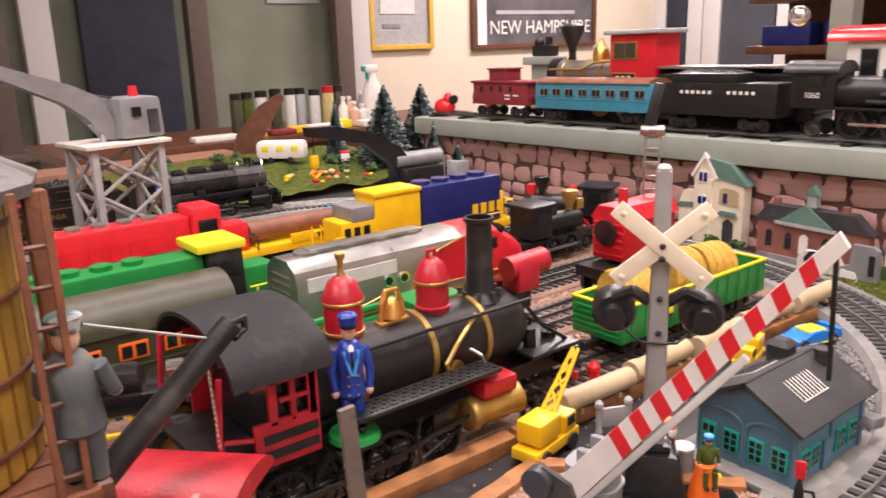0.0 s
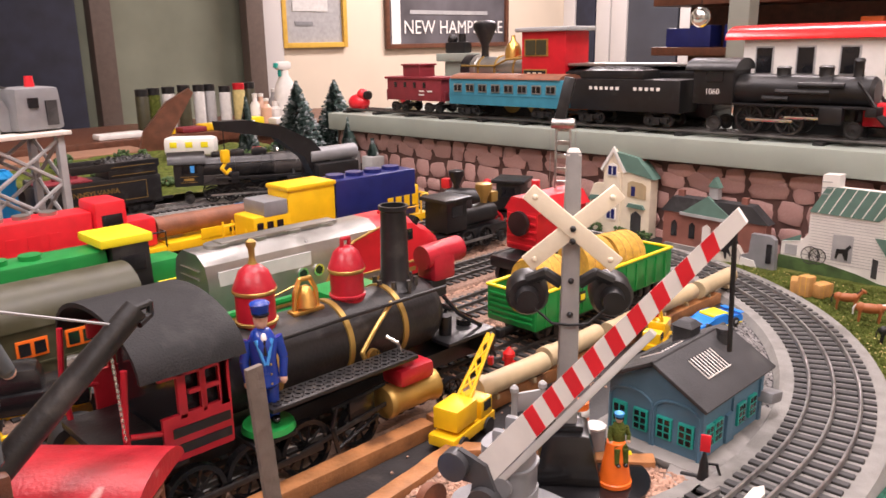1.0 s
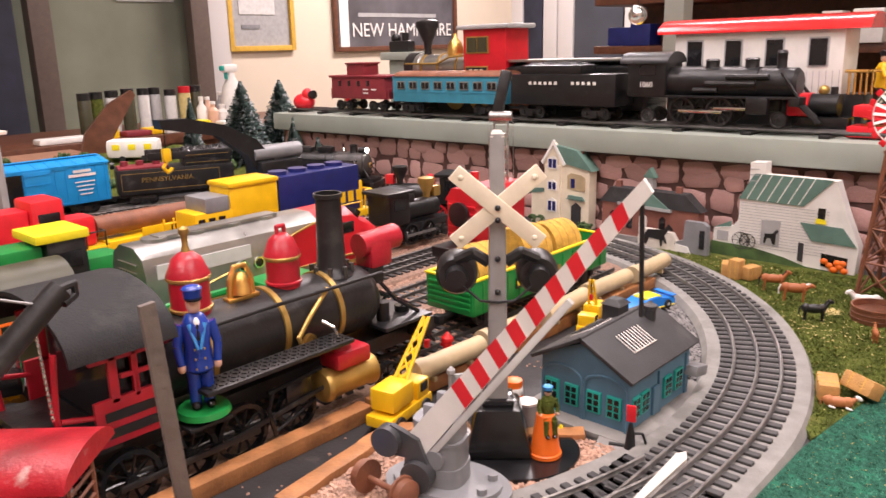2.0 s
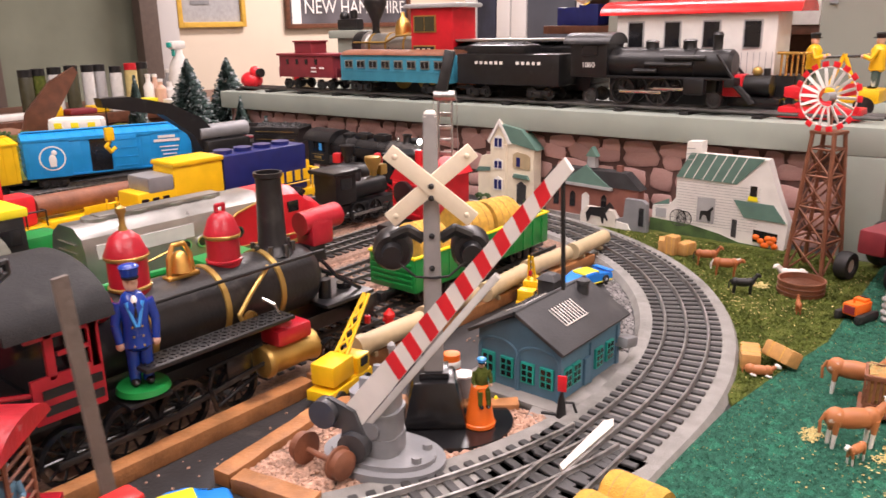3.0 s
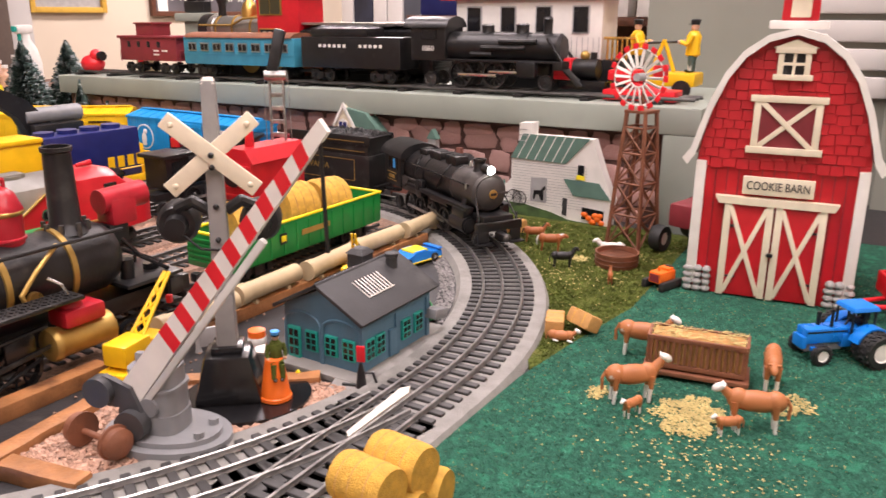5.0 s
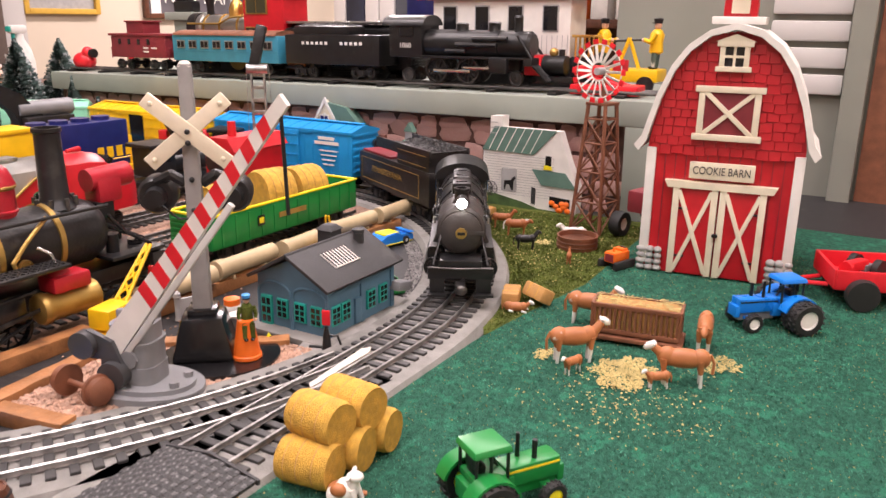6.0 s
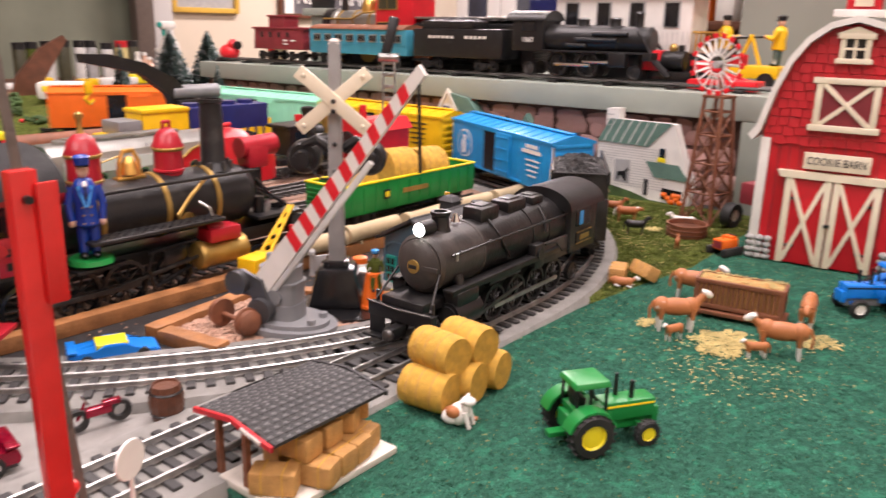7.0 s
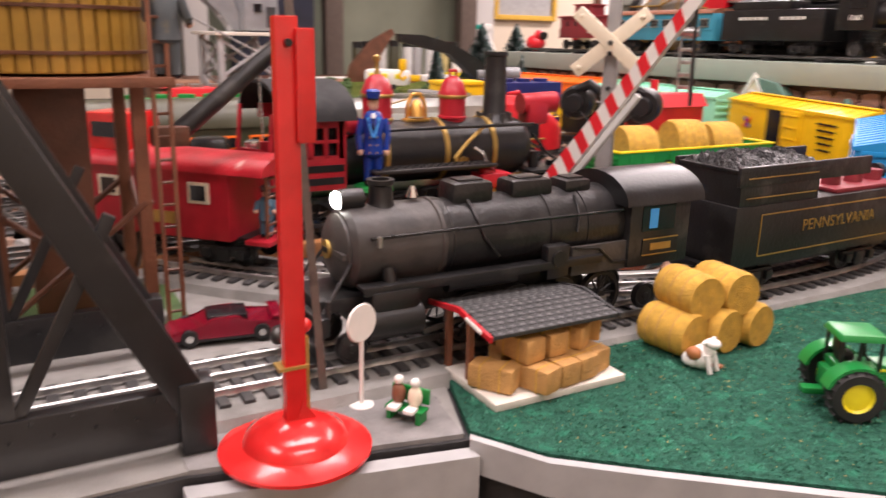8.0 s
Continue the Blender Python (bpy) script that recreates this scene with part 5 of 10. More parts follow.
def cone(m, h=0.027):
    c = thing("traffic_cone", "orange traffic cone with grey bands on the black base plate", "traffic cone", m)
    part("cone_body", lathe([(h * 0.37, 0), (h * 0.37, h * 0.08), (h * 0.34, h * 0.1), (h * 0.2, h * 0.98), (h * 0.16, h)], (0, 0, 0), 20), "orange", c)
    for z in (0.32, 0.66):
        r = h * (0.34 - 0.14 * (z - 0.1) / 0.88)
        part("band", lathe([(r + 0.0003, h * (z - 0.07)), (r - 0.0004, h * (z + 0.07))], (0, 0, 0), 20), "grey_light", c)


cone(gp(0.372, 0.222, 0, 0.0075))
figurine("small green toy figure seated on the traffic cone", gp(0.374, 0.222, -130, 0.0215), 0.03, "moss", "moss", "light_blue", seated=True, reach=0.2)


def wheel_axle():
    t = thing("wheel_set", "rusty brown wheel set lying on the ballast", "wheel set", gp(0.276, 0.262, 0, 0.006))
    part("axle", rod((0, -0.016, 0.009), (0, 0.016, 0.009), 0.0018), "rust_wood", t)
    for q in (-1, 1):
        part("wheel", lathe([(0.003, q * 0.021), (0.0055, q * 0.0205), (0.0085, q * 0.0185), (0.0085, q * 0.0145), (0.0098, q * 0.014), (0.0098, q * 0.0125), (0.003, q * 0.012)], (0, 0, 0.0098), 22, axis="y"), "rust_wood", t)


wheel_axle()


def beam(p, q, w, h, label="worn orange-brown wooden strip edging the ballast"):
    p, q = Vector(p), Vector(q)
    d = q - p
    bm = box((0, 0, h / 2), (d.length, w, h), 0.001)
    bmesh.ops.subdivide_edges(bm, edges=[e for e in bm.edges if e.calc_length() > 0.05], cuts=12)
    for v in bm.verts:
        v.co += Vector((0, 1, 0.5)) * 0.0007 * noise.noise(v.co * 70)
    o = part("wooden_strip", bm, "wood")
    o.matrix_basis = pose((p.x + q.x) / 2, (p.y + q.y) / 2, gz((p.y + q.y) / 2), 0, 0, math.degrees(math.atan2(d.y, d.x)))
    return tagged(o, label, "wood strip")


beam((-0.3, 0.356), (0.345, 0.352), 0.012, 0.011)
beam((0.35, 0.352), (0.735, 0.344), 0.014, 0.011)
beam((0.236, 0.302), (0.335, 0.317), 0.012, 0.0095)
beam((0.241, 0.294), (0.252, 0.242), 0.012, 0.0095)
beam((0.375, 0.262), (0.41, 0.218), 0.011, 0.009, "short wooden block beside the crossing signal")
beam((0.335, 0.317), (0.38, 0.268), 0.011, 0.009)

for i in range(5):
    x = 0.395 + i * 0.078
    t = thing("concrete_pipe", "tan toy concrete pipe on small feet on the wood strip", "pipe", pose(x + 0.028, 0.345 + (i % 2) * 0.003, gz(0.345) + 0.0205, 0, 0, -2 + 3 * (i % 3)), "row of pipes")
    part("pipe", lathe([(0.0063, -0.036), (0.0088, -0.036), (0.0088, -0.027), (0.0078, -0.0265), (0.0078, 0.036), (0.0063, 0.036), (0.006, 0.0)], (0, 0, 0), 20, axis="x"), "tan", t)
    for k in (-0.02, 0.02):
        part("foot", box((k, 0, -0.0085), (0.003, 0.013, 0.004), 0.0006), "tan", t)


# ---- blue engine shed ----
def shed():
    h = thing("engine_shed", "slate blue toy engine shed with teal windows and grey roof", "shed", pose(0.43, 0.199, gz(0.23) + 0.005))
    L, W, e, r = 0.082, 0.066, 0.038, 0.056
    part("slab", box((L / 2 + 0.004, W / 2 - 0.002, -0.0025), (L + 0.034, W + 0.028, 0.005), 0.001), "concrete", h, "pale concrete slab")
    bm = extrude([(0, 0), (W, 0), (W, e), (W / 2, r - 0.002), (0, e)], "x", 0, L)
    for q in (0.25, 0.75):
        pts = [(W * q + 0.0155 * math.cos(radians(a)), 0.026 + 0.0085 * math.sin(radians(a))) for a in range(0, 181, 20)]
        tube([(-0.0006, y, z) for y, z in pts], 0.0011, 6, bm)
        for k in (-1, 1):
            tube([(-0.0006, W * q + k * 0.0155, 0.0), (-0.0006, W * q + k * 0.0155, 0.026)], 0.0011, 6, bm)
    box((L / 2, -0.0006, 0.032), (L, 0.0016, 0.002), 0, bm)
    for x in (0.001, L * 0.5, L - 0.001):
        box((x, -0.0006, e / 2), (0.004, 0.0018, e), 0, bm)
    part("wall", bm, "slate_blue", h)
    slope = math.degrees(math.atan2(r - e, W / 2))
    for q in (-1, 1):
        ln = math.hypot(W / 2 + 0.006, (r - e) * (1 + 0.012 / W)) + 0.001
        cy, cz = W / 2 + q * (W / 4 + 0.002), (e + r) / 2 + 0.0005
        bm = box((L / 2 + 0.001, cy, cz), (L + 0.014, ln, 0.0026), 0.0005, None, pose(0, 0, 0, -q * slope, 0, 0))
        part("roof", bm, "grey_roof", h)
        sk = part("skylight", box((L * 0.45, W / 2 + q * W * 0.26, (e + r) / 2 + 0.0028), (0.03, 0.017, 0.0016), 0.0003, None, pose(0, 0, 0, -q * slope, 0, 0)), "white", h, "pale skylight with dark glazing bars")
        for i in range(9):
            o = part("glazing_bar", box((L * 0.45 - 0.014 + i * 0.0035, W / 2 + q * W * 0.26, (e + r) / 2 + 0.0038), (0.0013, 0.0165, 0.0012), 0, None, pose(0, 0, 0, -q * slope, 0, 0)), "grey_roof", sk)
    part("chimney", lathe([(0.0042, 0), (0.0042, 0.01), (0.005, 0.0105), (0.005, 0.013), (0.0034, 0.0132)], (L * 0.86, W * 0.36, r - 0.006), 16), "grey_roof", h)
    v = part("roof_vent", box((L * 0.78, W * 0.72, r - 0.002), (0.014, 0.014, 0.016), 0.001), "grey_roof", h)
    part("vent_cap", box((L * 0.78, W * 0.72, r + 0.007), (0.017, 0.017, 0.004), 0.001, None, None, 0.5), "grey_roof", v)

    def window(y=None, x=None, w=0.0105, hh=0.015, z=0.015, name="window"):
        if x is None:
            o = part(name, box((-0.0008, y, z), (0.0022, w, hh), 0.0003), "teal", h)
            for i in range(2):
                for j in range(3):
                    part("pane", box((-0.0016, y + (i - 0.5) * w * 0.44, z + (j - 1) * hh * 0.3), (0.0012, w * 0.32, hh * 0.22)), "dark_hole", o)
        else:
            o = part(name, box((x, -0.0008, z), (w, 0.0022, hh), 0.0003), "teal", h)
            for i in range(2):
                for j in range(3):
                    part("pane", box((x + (i - 0.5) * w * 0.44, -0.0016, z + (j - 1) * hh * 0.3), (w * 0.32, 0.0012, hh * 0.22)), "dark_hole", o)
    for y in (0.0095, 0.0245, 0.0415):
        window(y=y)
    window(y=0.057, z=0.0115, hh=0.023, name="door")
    for x in (0.008, 0.02, 0.052, 0.068):
        window(x=x)
    part("door", box((0.035, -0.001, 0.011), (0.008, 0.0022, 0.02), 0.0004), "slate_blue", h)
    part("drain_chute", box((0.088, -0.004, 0.016), (0.018, 0.012, 0.008), 0.002, None, pose(0, 0, 0, 0, 12, 0)), "grey", h)


shed()


# ---- barn ----
def barn():
    b = thing("barn", "red toy barn with curved white-edged roof and cream cross-braced doors", "barn", pose(0.731, -0.004, 0.0035, 0, 0, 7) @ Matrix.Scale(1.03, 4))
    D, hw, ez = 0.1, 0.0635, 0.113
    curve = [(0.074, 0.1135), (0.068, 0.122), (0.064, 0.137), (0.058, 0.158), (0.048, 0.182), (0.036, 0.199), (0.02, 0.211), (0.0, 0.2165)]
    full = curve + [(-y, z) for y, z in curve[-2::-1]]
    body = [(hw, 0.0), (hw, 0.118), (0.0615, 0.13), (0.0555, 0.155), (0.0455, 0.179), (0.034, 0.1945), (0.019, 0.2065), (0, 0.211)]
    part("wall", extrude([(y, z) for y, z in body] + [(-y, z) for y, z in body[-2::-1]], "x", 0.0015, D), "red", b)
    inner = [(y * 0.955, z - 0.004) for y, z in full]
    part("roof", extrude(full + inner[::-1], "x", -0.006, D + 0.004), "white", b, "off-white metal roof")
    rim = [(y * 1.012, z + 0.0012) for y, z in full]
    part("roof_edge", extrude(rim + inner[::-1], "x", -0.0085, -0.0055), "white", b, "raised white roof edge")
    for i in range(6):
        k = 0.35 + i * 0.13
        bm = bmesh.new()
        y0 = -1
        for (y1, z1), (y2, z2) in zip(full[8:], full[9:]):
            tube([(0.005 + i * 0.018, y1 * 1.005, z1 + 0.0005), (0.005 + i * 0.018, y2 * 1.005, z2 + 0.0005)], 0.0009, 5, bm)
        part("roof_seam", bm, "white", b)
    # shingles on the gable
    random.seed(3)
    z = 0.1085
    rows_n = 0
    me_s = []
    while z < 0.203:
        half = np.interp(z + 0.006, [p[1] for p in body][1:], [p[0] for p in body][1:])
        y = -half + (0.003 if rows_n % 2 else 0.0)
        while y < half - 0.002:
            w = min(random.choice((0.0085, 0.0095, 0.0105)), half - y)
            o = part("shingle", box((0.0, 0, 0.004), (0.0022, w - 0.0006, 0.0085), 0.0004), "red", b, smooth=False)
            o.matrix_basis = pose(0.0002, y + w / 2, z + random.choice((0, 0, -0.0012)), 0, 8, 0)
            y += w
        z += 0.0078
        rows_n += 1
    # siding boards
    for i in range(14):
        part("siding_groove", box((0.0012, -hw + 0.006 + i * 0.0088, 0.06), (0.0012, 0.0006, 0.1)), "brick_red", b)
    for q in (-1, 1):
        part("corner_trim", box((-0.0005, q * (hw - 0.0035), 0.06), (0.005, 0.008, 0.105), 0.0008), "white", b)

    def framed(y, z, w, h, t, cross, name):
        o = part(name, box((-0.0015, y, z), (0.004, w, h), 0.0003), "brick_red" if cross else "dark_hole", b)
        bm = bmesh.new()
        for q in (-1, 1):
            box((-0.0035, y + q * (w / 2), z), (0.004, t, h + t), 0.0005, bm)
            box((-0.004, y, z + q * h / 2), (0.0045, w + t * 2.2, t), 0.0005, bm)
        if cross:
            a = math.degrees(math.atan2(h, w))
            for k in (a, -a):
                box((-0.0037 - 0.0006 * (k > 0), y, z), (0.003, math.hypot(w, h) - t, t * 0.75), 0.0004, bm, pose(0, 0, 0, k, 0, 0))
        else:
            box((-0.0035, y, z), (0.003, t * 0.5, h), 0, bm)
            box((-0.0037, y, z), (0.003, w, t * 0.5), 0, bm)
        part("trim", bm, "cream", o, "cream trim")
        return o

    framed(0, 0.1445, 0.044, 0.04, 0.0052, True, "loft_door")
    w = framed(0, 0.191, 0.019, 0.02, 0.0042, False, "window")
    part("window_gable", extrude([(-0.016, 0.203), (0.016, 0.203), (0, 0.209)], "x", -0.006, -0.0015), "cream", w)
    sg = part("sign", box((-0.003, 0, 0.0955), (0.004, 0.053, 0.0145), 0.0008), "cream", b, "cream name board")
    writing("COOKIE BARN", 0.0096, "black", pose(-0.0053, 0, 0.0955, 90, 0, -90), sg, squeeze=0.74)
    for q in (-1, 1):
        y0 = q * 0.0195
        d = part("door", box((-0.0015, y0, 0.0405), (0.004, 0.037, 0.077), 0.0003), "red", b, "red barn door leaf")
        bm = bmesh.new()
        for k in (-1, 1):
            box((-0.004, y0 + k * 0.016, 0.0405), (0.0035, 0.0055, 0.078), 0.0005, bm)
        a = math.degrees(math.atan2(0.075, 0.028))
        for k in (a, -a):
            box((-0.0042 - 0.0005 * (k > 0), y0, 0.0405), (0.003, 0.078, 0.0036), 0.0004, bm, pose(0, 0, 0, k, 0, 0))
        part("door_trim", bm, "cream", d)
        for z in (0.018, 0.061):
            part("hinge", box((-0.0045, y0 + q * 0.009, z), (0.0015, 0.008, 0.0016)), "black", d)
    part("latch", box((-0.0075, 0, 0.04), (0.003, 0.005, 0.003), 0.0008), "black", b)
    part("lintel", extrude([(-0.043, 0.0795), (0.043, 0.0795), (0.046, 0.0855), (-0.046, 0.0855)], "x", -0.0065, 0.001), "cream", b)
    random.seed(8)
    for q in (-1, 1):
        for j in range(4):
            for i in range(3):
                o = part("stone", ball((0, 0, 0), (0.0045, 0.0042, 0.0033), None, 8, 6), "stone_grey", b)
                o.matrix_basis = pose(-0.001, q * (0.0455 + 0.0018 + i * 0.0072), 0.0032 + j * 0.0056, 0, 0, random.uniform(-9, 9)) @ Matrix.Diagonal((1, random.uniform(0.85, 1.2), random.uniform(0.85, 1.1), 1))
    # cupola
    c = part("cupola", box((0.02, 0, 0.235), (0.026, 0.026, 0.03), 0.001), "red", b)
    part("cupola_base", box((0.02, 0, 0.2195), (0.042, 0.042, 0.006), 0.001), "white", c)
    part("cupola_panel", box((0.0062, 0, 0.237), (0.003, 0.014, 0.024), 0.0005), "cream", c)
    part("cupola_roof", box((0.02, 0, 0.256), (0.04, 0.04, 0.014), 0.001, None, None, 0.1), "white", c)


barn()


# ---- tractors ----
def farm_tractor(label, m, k, body, hub, dual=False, cab_roof=None):
    t = thing("tractor", label, "tractor", m)
    # local +x ahead, origin under the rear axle
    R, r = 0.0125 * k, 0.0072 * k

    def tyre(x, y, rad, w):
        o = part("wheel", lathe([(rad * 0.58, -w / 2), (rad * 0.9, -w / 2), (rad, -w * 0.32), (rad, w * 0.32), (rad * 0.9, w / 2), (rad * 0.58, w / 2)], (x, y, rad), 24, axis="y", ring_shape=True), "rubber", t)
        bm = bmesh.new()
        n = 18
        for i in range(n):
            a = 2 * math.pi * i / n
            for q in (-1, 1):
                aa = a + (math.pi / n if q > 0 else 0)
                box((x + rad * 1.01 * math.cos(aa), y + q * w * 0.22, rad + rad * 1.01 * math.sin(aa)), (rad * 0.1, w * 0.5, rad * 0.1), 0, bm, pose(0, 0, 0, 0, -math.degrees(aa), 0) @ pose(0, 0, 0, q * 25, 0, 0))
        part("tyre_lug", bm, "rubber", o)
        part("hub", lathe([(rad * 0.12, -w * 0.34), (rad * 0.2, -w * 0.36), (rad * 0.5, -w * 0.3), (rad * 0.6, -w * 0.46), (rad * 0.6, w * 0.46), (rad * 0.5, w * 0.3), (rad * 0.2, w * 0.36), (rad * 0.12, w * 0.34)], (x, y, rad), 20, axis="y"), hub, o)
    for q in (-1, 1):
        tyre(0, q * 0.0155 * k, R, 0.0085 * k)
        if dual:
            tyre(0, q * 0.0245 * k, R, 0.0075 * k)
        tyre(0.036 * k, q * 0.013 * k, r, 0.005 * k)
    bm = box((0.0285 * k, 0, 0.0185 * k), (0.032 * k, 0.0125 * k, 0.011 * k), 0.0015 * k)
    box((0.004 * k, 0, 0.0145 * k), (0.026 * k, 0.014 * k, 0.01 * k), 0.001 * k, bm)
    box((0.0365 * k, 0, 0.009 * k), (0.006 * k, 0.025 * k, 0.003 * k), 0.0008 * k, bm)
    box((0.045 * k, 0, 0.014 * k), (0.004 * k, 0.012 * k, 0.009 * k), 0.001 * k, bm)
    part("body", bm, body, t)
    part("stripe", box((0.0285 * k, 0, 0.0215 * k), (0.0305 * k, 0.0129 * k, 0.0012 * k)), "lemon" if not dual else "black", t)
    bm = bmesh.new()
    for q in (-1, 1):
        pts = [(0.0145 * k * math.cos(radians(a)), R + 0.0145 * k * math.sin(radians(a))) for a in range(15, 166, 15)]
        pts2 = [(x * 0.9, R + (z - R) * 0.9) for x, z in pts]
        extrude(pts + pts2[::-1], "y", q * 0.009 * k, q * 0.0185 * k, bm)
    part("fender", bm, body, t)
    c = part("cab", box((0.003 * k, 0, 0.0215 * k), (0.018 * k, 0.0168 * k, 0.004 * k), 0.0008 * k), body, t)
    part("seat", box((-0.001 * k, 0, 0.026 * k), (0.007 * k, 0.008 * k, 0.005 * k), 0.0015 * k), "black", c)
    part("seat_back", box((-0.0042 * k, 0, 0.0305 * k), (0.002 * k, 0.008 * k, 0.007 * k), 0.0009 * k), "black", c)
    part("steering_wheel", lathe([(0.0028 * k, -0.0004), (0.0032 * k, 0), (0.0028 * k, 0.0004)], (0.0075 * k, 0, 0.0285 * k), 14, axis="x"), "black", c)
    part("steering_column", rod((0.0075 * k, 0, 0.0285 * k), (0.011 * k, 0, 0.0235 * k), 0.0008 * k, seg=6), "black", c)
    for x in (-0.0055, 0.0025, 0.0118):
        for q in (-1, 1):
            part("cab_post", rod((x * k, q * 0.0084 * k, 0.02 * k), (x * k, q * 0.0084 * k, 0.037 * k), 0.0009 * k, seg=6), "black", c)
    part("cab_roof", box((0.003 * k, 0, 0.0375 * k), (0.022 * k, 0.021 * k, 0.0035 * k), 0.0013 * k, None, None, 0.9), cab_roof or body, t)
    part("exhaust", rod((0.024 * k, 0.003 * k, 0.023 * k), (0.024 * k, 0.003 * k, 0.037 * k), 0.0013 * k, 0.001 * k, 10), "black", t)
    part("intake", rod((0.031 * k, -0.002 * k, 0.023 * k), (0.031 * k, -0.002 * k, 0.034 * k), 0.0014 * k, seg=10), "black", t)
    bm = box((0.0285 * k, 0, 0.01 * k), (0.03 * k, 0.008 * k, 0.007 * k), 0.001 * k)
    box((-0.012 * k, 0, 0.008 * k), (0.012 * k, 0.006 * k, 0.003 * k), 0.0006 * k, bm)
    part("chassis", bm, "grey" if dual else body, t)
    return t


farm_tractor("green toy tractor with yellow wheel hubs on the turf", pose(0.3035, 0.009, 0.0035, 0, 0, -33), 0.96, "green", "lemon")
farm_tractor("blue toy tractor with white hubs and dual rear tyres", pose(0.645, -0.08, 0.0035, 0, 0, 131), 1.0, "toy_blue", "white", True)

w = thing("farm_wagon", "open red toy wagon behind the blue tractor", "wagon", pose(0.751, -0.144, 0.0035, 0, 0, -70))
bm = box((0, 0, 0.0165), (0.1, 0.062, 0.003), 0.0006)
for q in (-1, 1):
    box((0, q * 0.031, 0.024), (0.1, 0.003, 0.016), 0.0006, bm)
    box((q * 0.05, 0, 0.024), (0.003, 0.062, 0.016), 0.0006, bm)
part("bed", bm, "scarlet", w)
for x in (-0.03, 0.035):
    for q in (-1, 1):
        part("wheel", lathe([(0.004, -0.005), (0.0125, -0.005), (0.0135, 0), (0.0125, 0.005), (0.004, 0.005)], (x, q * 0.036, 0.0135), 20, axis="y"), "rubber", w)
part("drawbar", tube([(-0.05, 0.012, 0.014), (-0.085, 0, 0.011), (-0.05, -0.012, 0.014)], 0.002, 7), "scarlet", w)
s = Solid()
box((0.006, 0, 0.012), (0.024, 0.009, 0.009), 0.002, s.bm)
rod((0.016, 0, 0.011), (0.02, 0, 0.011), 0.006, seg=12, bm=s.bm)
s.paint("scarlet")
for q in (-1, 1):
    rod((-0.01, q * 0.008, 0.0085), (-0.01, q * 0.014, 0.0085), 0.0085, seg=18, bm=s.bm)
    rod((0.014, q * 0.004, 0.0045), (0.014, q * 0.008, 0.0045), 0.0045, seg=14, bm=s.bm)
s.paint("rubber")
box((-0.006, 0, 0.009), (0.012, 0.012, 0.006), 0.001, s.bm)
s.paint("grey")
s.make("small_tractor", "small red toy tractor loaded on the wagon", "tractor", pose(0.742, -0.122, 0.0035 + 0.018, 0, 0, 150))

s = thing("crawler_tractor", "orange-red toy crawler tractor on black tracks", "tractor", pose(0.716, 0.08, 0.0035, 0, 0, 160) @ Matrix.Scale(0.86, 4))
bm = box((0, 0, 0.0125), (0.026, 0.015, 0.012), 0.002)
box((-0.006, 0, 0.0195), (0.01, 0.012, 0.003), 0.001, bm)
part("body", bm, "orange", s)
for q in (-1, 1):
    part("crawler_track", box((0, q * 0.0105, 0.005), (0.034, 0.006, 0.0095), 0.004), "rubber", s)
part("seat", box((-0.01, 0, 0.019), (0.004, 0.008, 0.006), 0.001), "black", s)
part("grille", box((0.0132, 0, 0.0125), (0.0008, 0.011, 0.008)), "brick_red", s)
part("exhaust", rod((0.006, 0, 0.018), (0.006, 0, 0.023), 0.0012, seg=8), "orange", s)


def parked_tractor():
    t = thing("old_tractor", "dark red toy tractor with white hubs behind the windmill", "tractor", pose(0.86, 0.08, 0.0035, 0, 0, 165))
    bm = box((0.012, 0, 0.042), (0.075, 0.026, 0.024), 0.004)
    box((-0.028, 0, 0.035), (0.03, 0.03, 0.02), 0.003, bm)
    part("body", bm, "brick_red", t)
    for i in range(3):
        part("side_bar", box((0.015, -0.0135, 0.036 + i * 0.006), (0.05, 0.001, 0.0015)), "black", t)
    for x, r in ((-0.028, 0.024), (0.042, 0.014)):
        for q in (-1, 1):
            o = part("wheel", lathe([(r * 0.5, -0.006), (r * 0.92, -0.006), (r, 0), (r * 0.92, 0.006), (r * 0.5, 0.006)], (x, q * 0.024, r), 22, axis="y", ring_shape=True), "rubber", t)
            part("hub", rod((x, q * 0.024 - 0.0045, r), (x, q * 0.024 + 0.0045, r), r * 0.52, seg=18), "white", o)
    part("steering_wheel", lathe([(0.008, 0), (0.009, 0.001), (0.008, 0.002)], (-0.016, 0, 0.058), 14), "black", t)


parked_tractor()


# ---- cattle and horses ----
cow = "brown and white toy cow standing on the turf"
animal("cow", cow, pose(0.491, 0.035, 0.0035, 0, 0, -52), 0.033, "hide", "white", 0.05, "white", group="toy cows")
animal("cow", cow, pose(0.494, -0.038, 0.0035, 0, 0, 108), 0.033, "hide", "white", 0.22, "white", group="toy cows")
animal("cow", "brown toy cow feeding behind the hay rack", pose(0.563, 0.05, 0.0035, 0, 0, -78), 0.033, "hide", "white", 0.0, "white", group="toy cows")
animal("cow", "brown toy cow feeding at the end of the hay rack", pose(0.56, -0.037, 0.0035, 0, 0, -170), 0.033, "hide", "white", 0.45, "hide", group="toy cows")
animal("calf", "small brown and white toy calf standing beside a cow", pose(0.473, 0.028, 0.0035, 0, 0, 160), 0.0155, "hide", "white", 0.15, "white")
animal("calf", "small brown and white toy calf standing beside a cow", pose(0.48, -0.027, 0.0035, 0, 0, 130), 0.0155, "hide", "white", 0.15, "white")
sit = Solid()
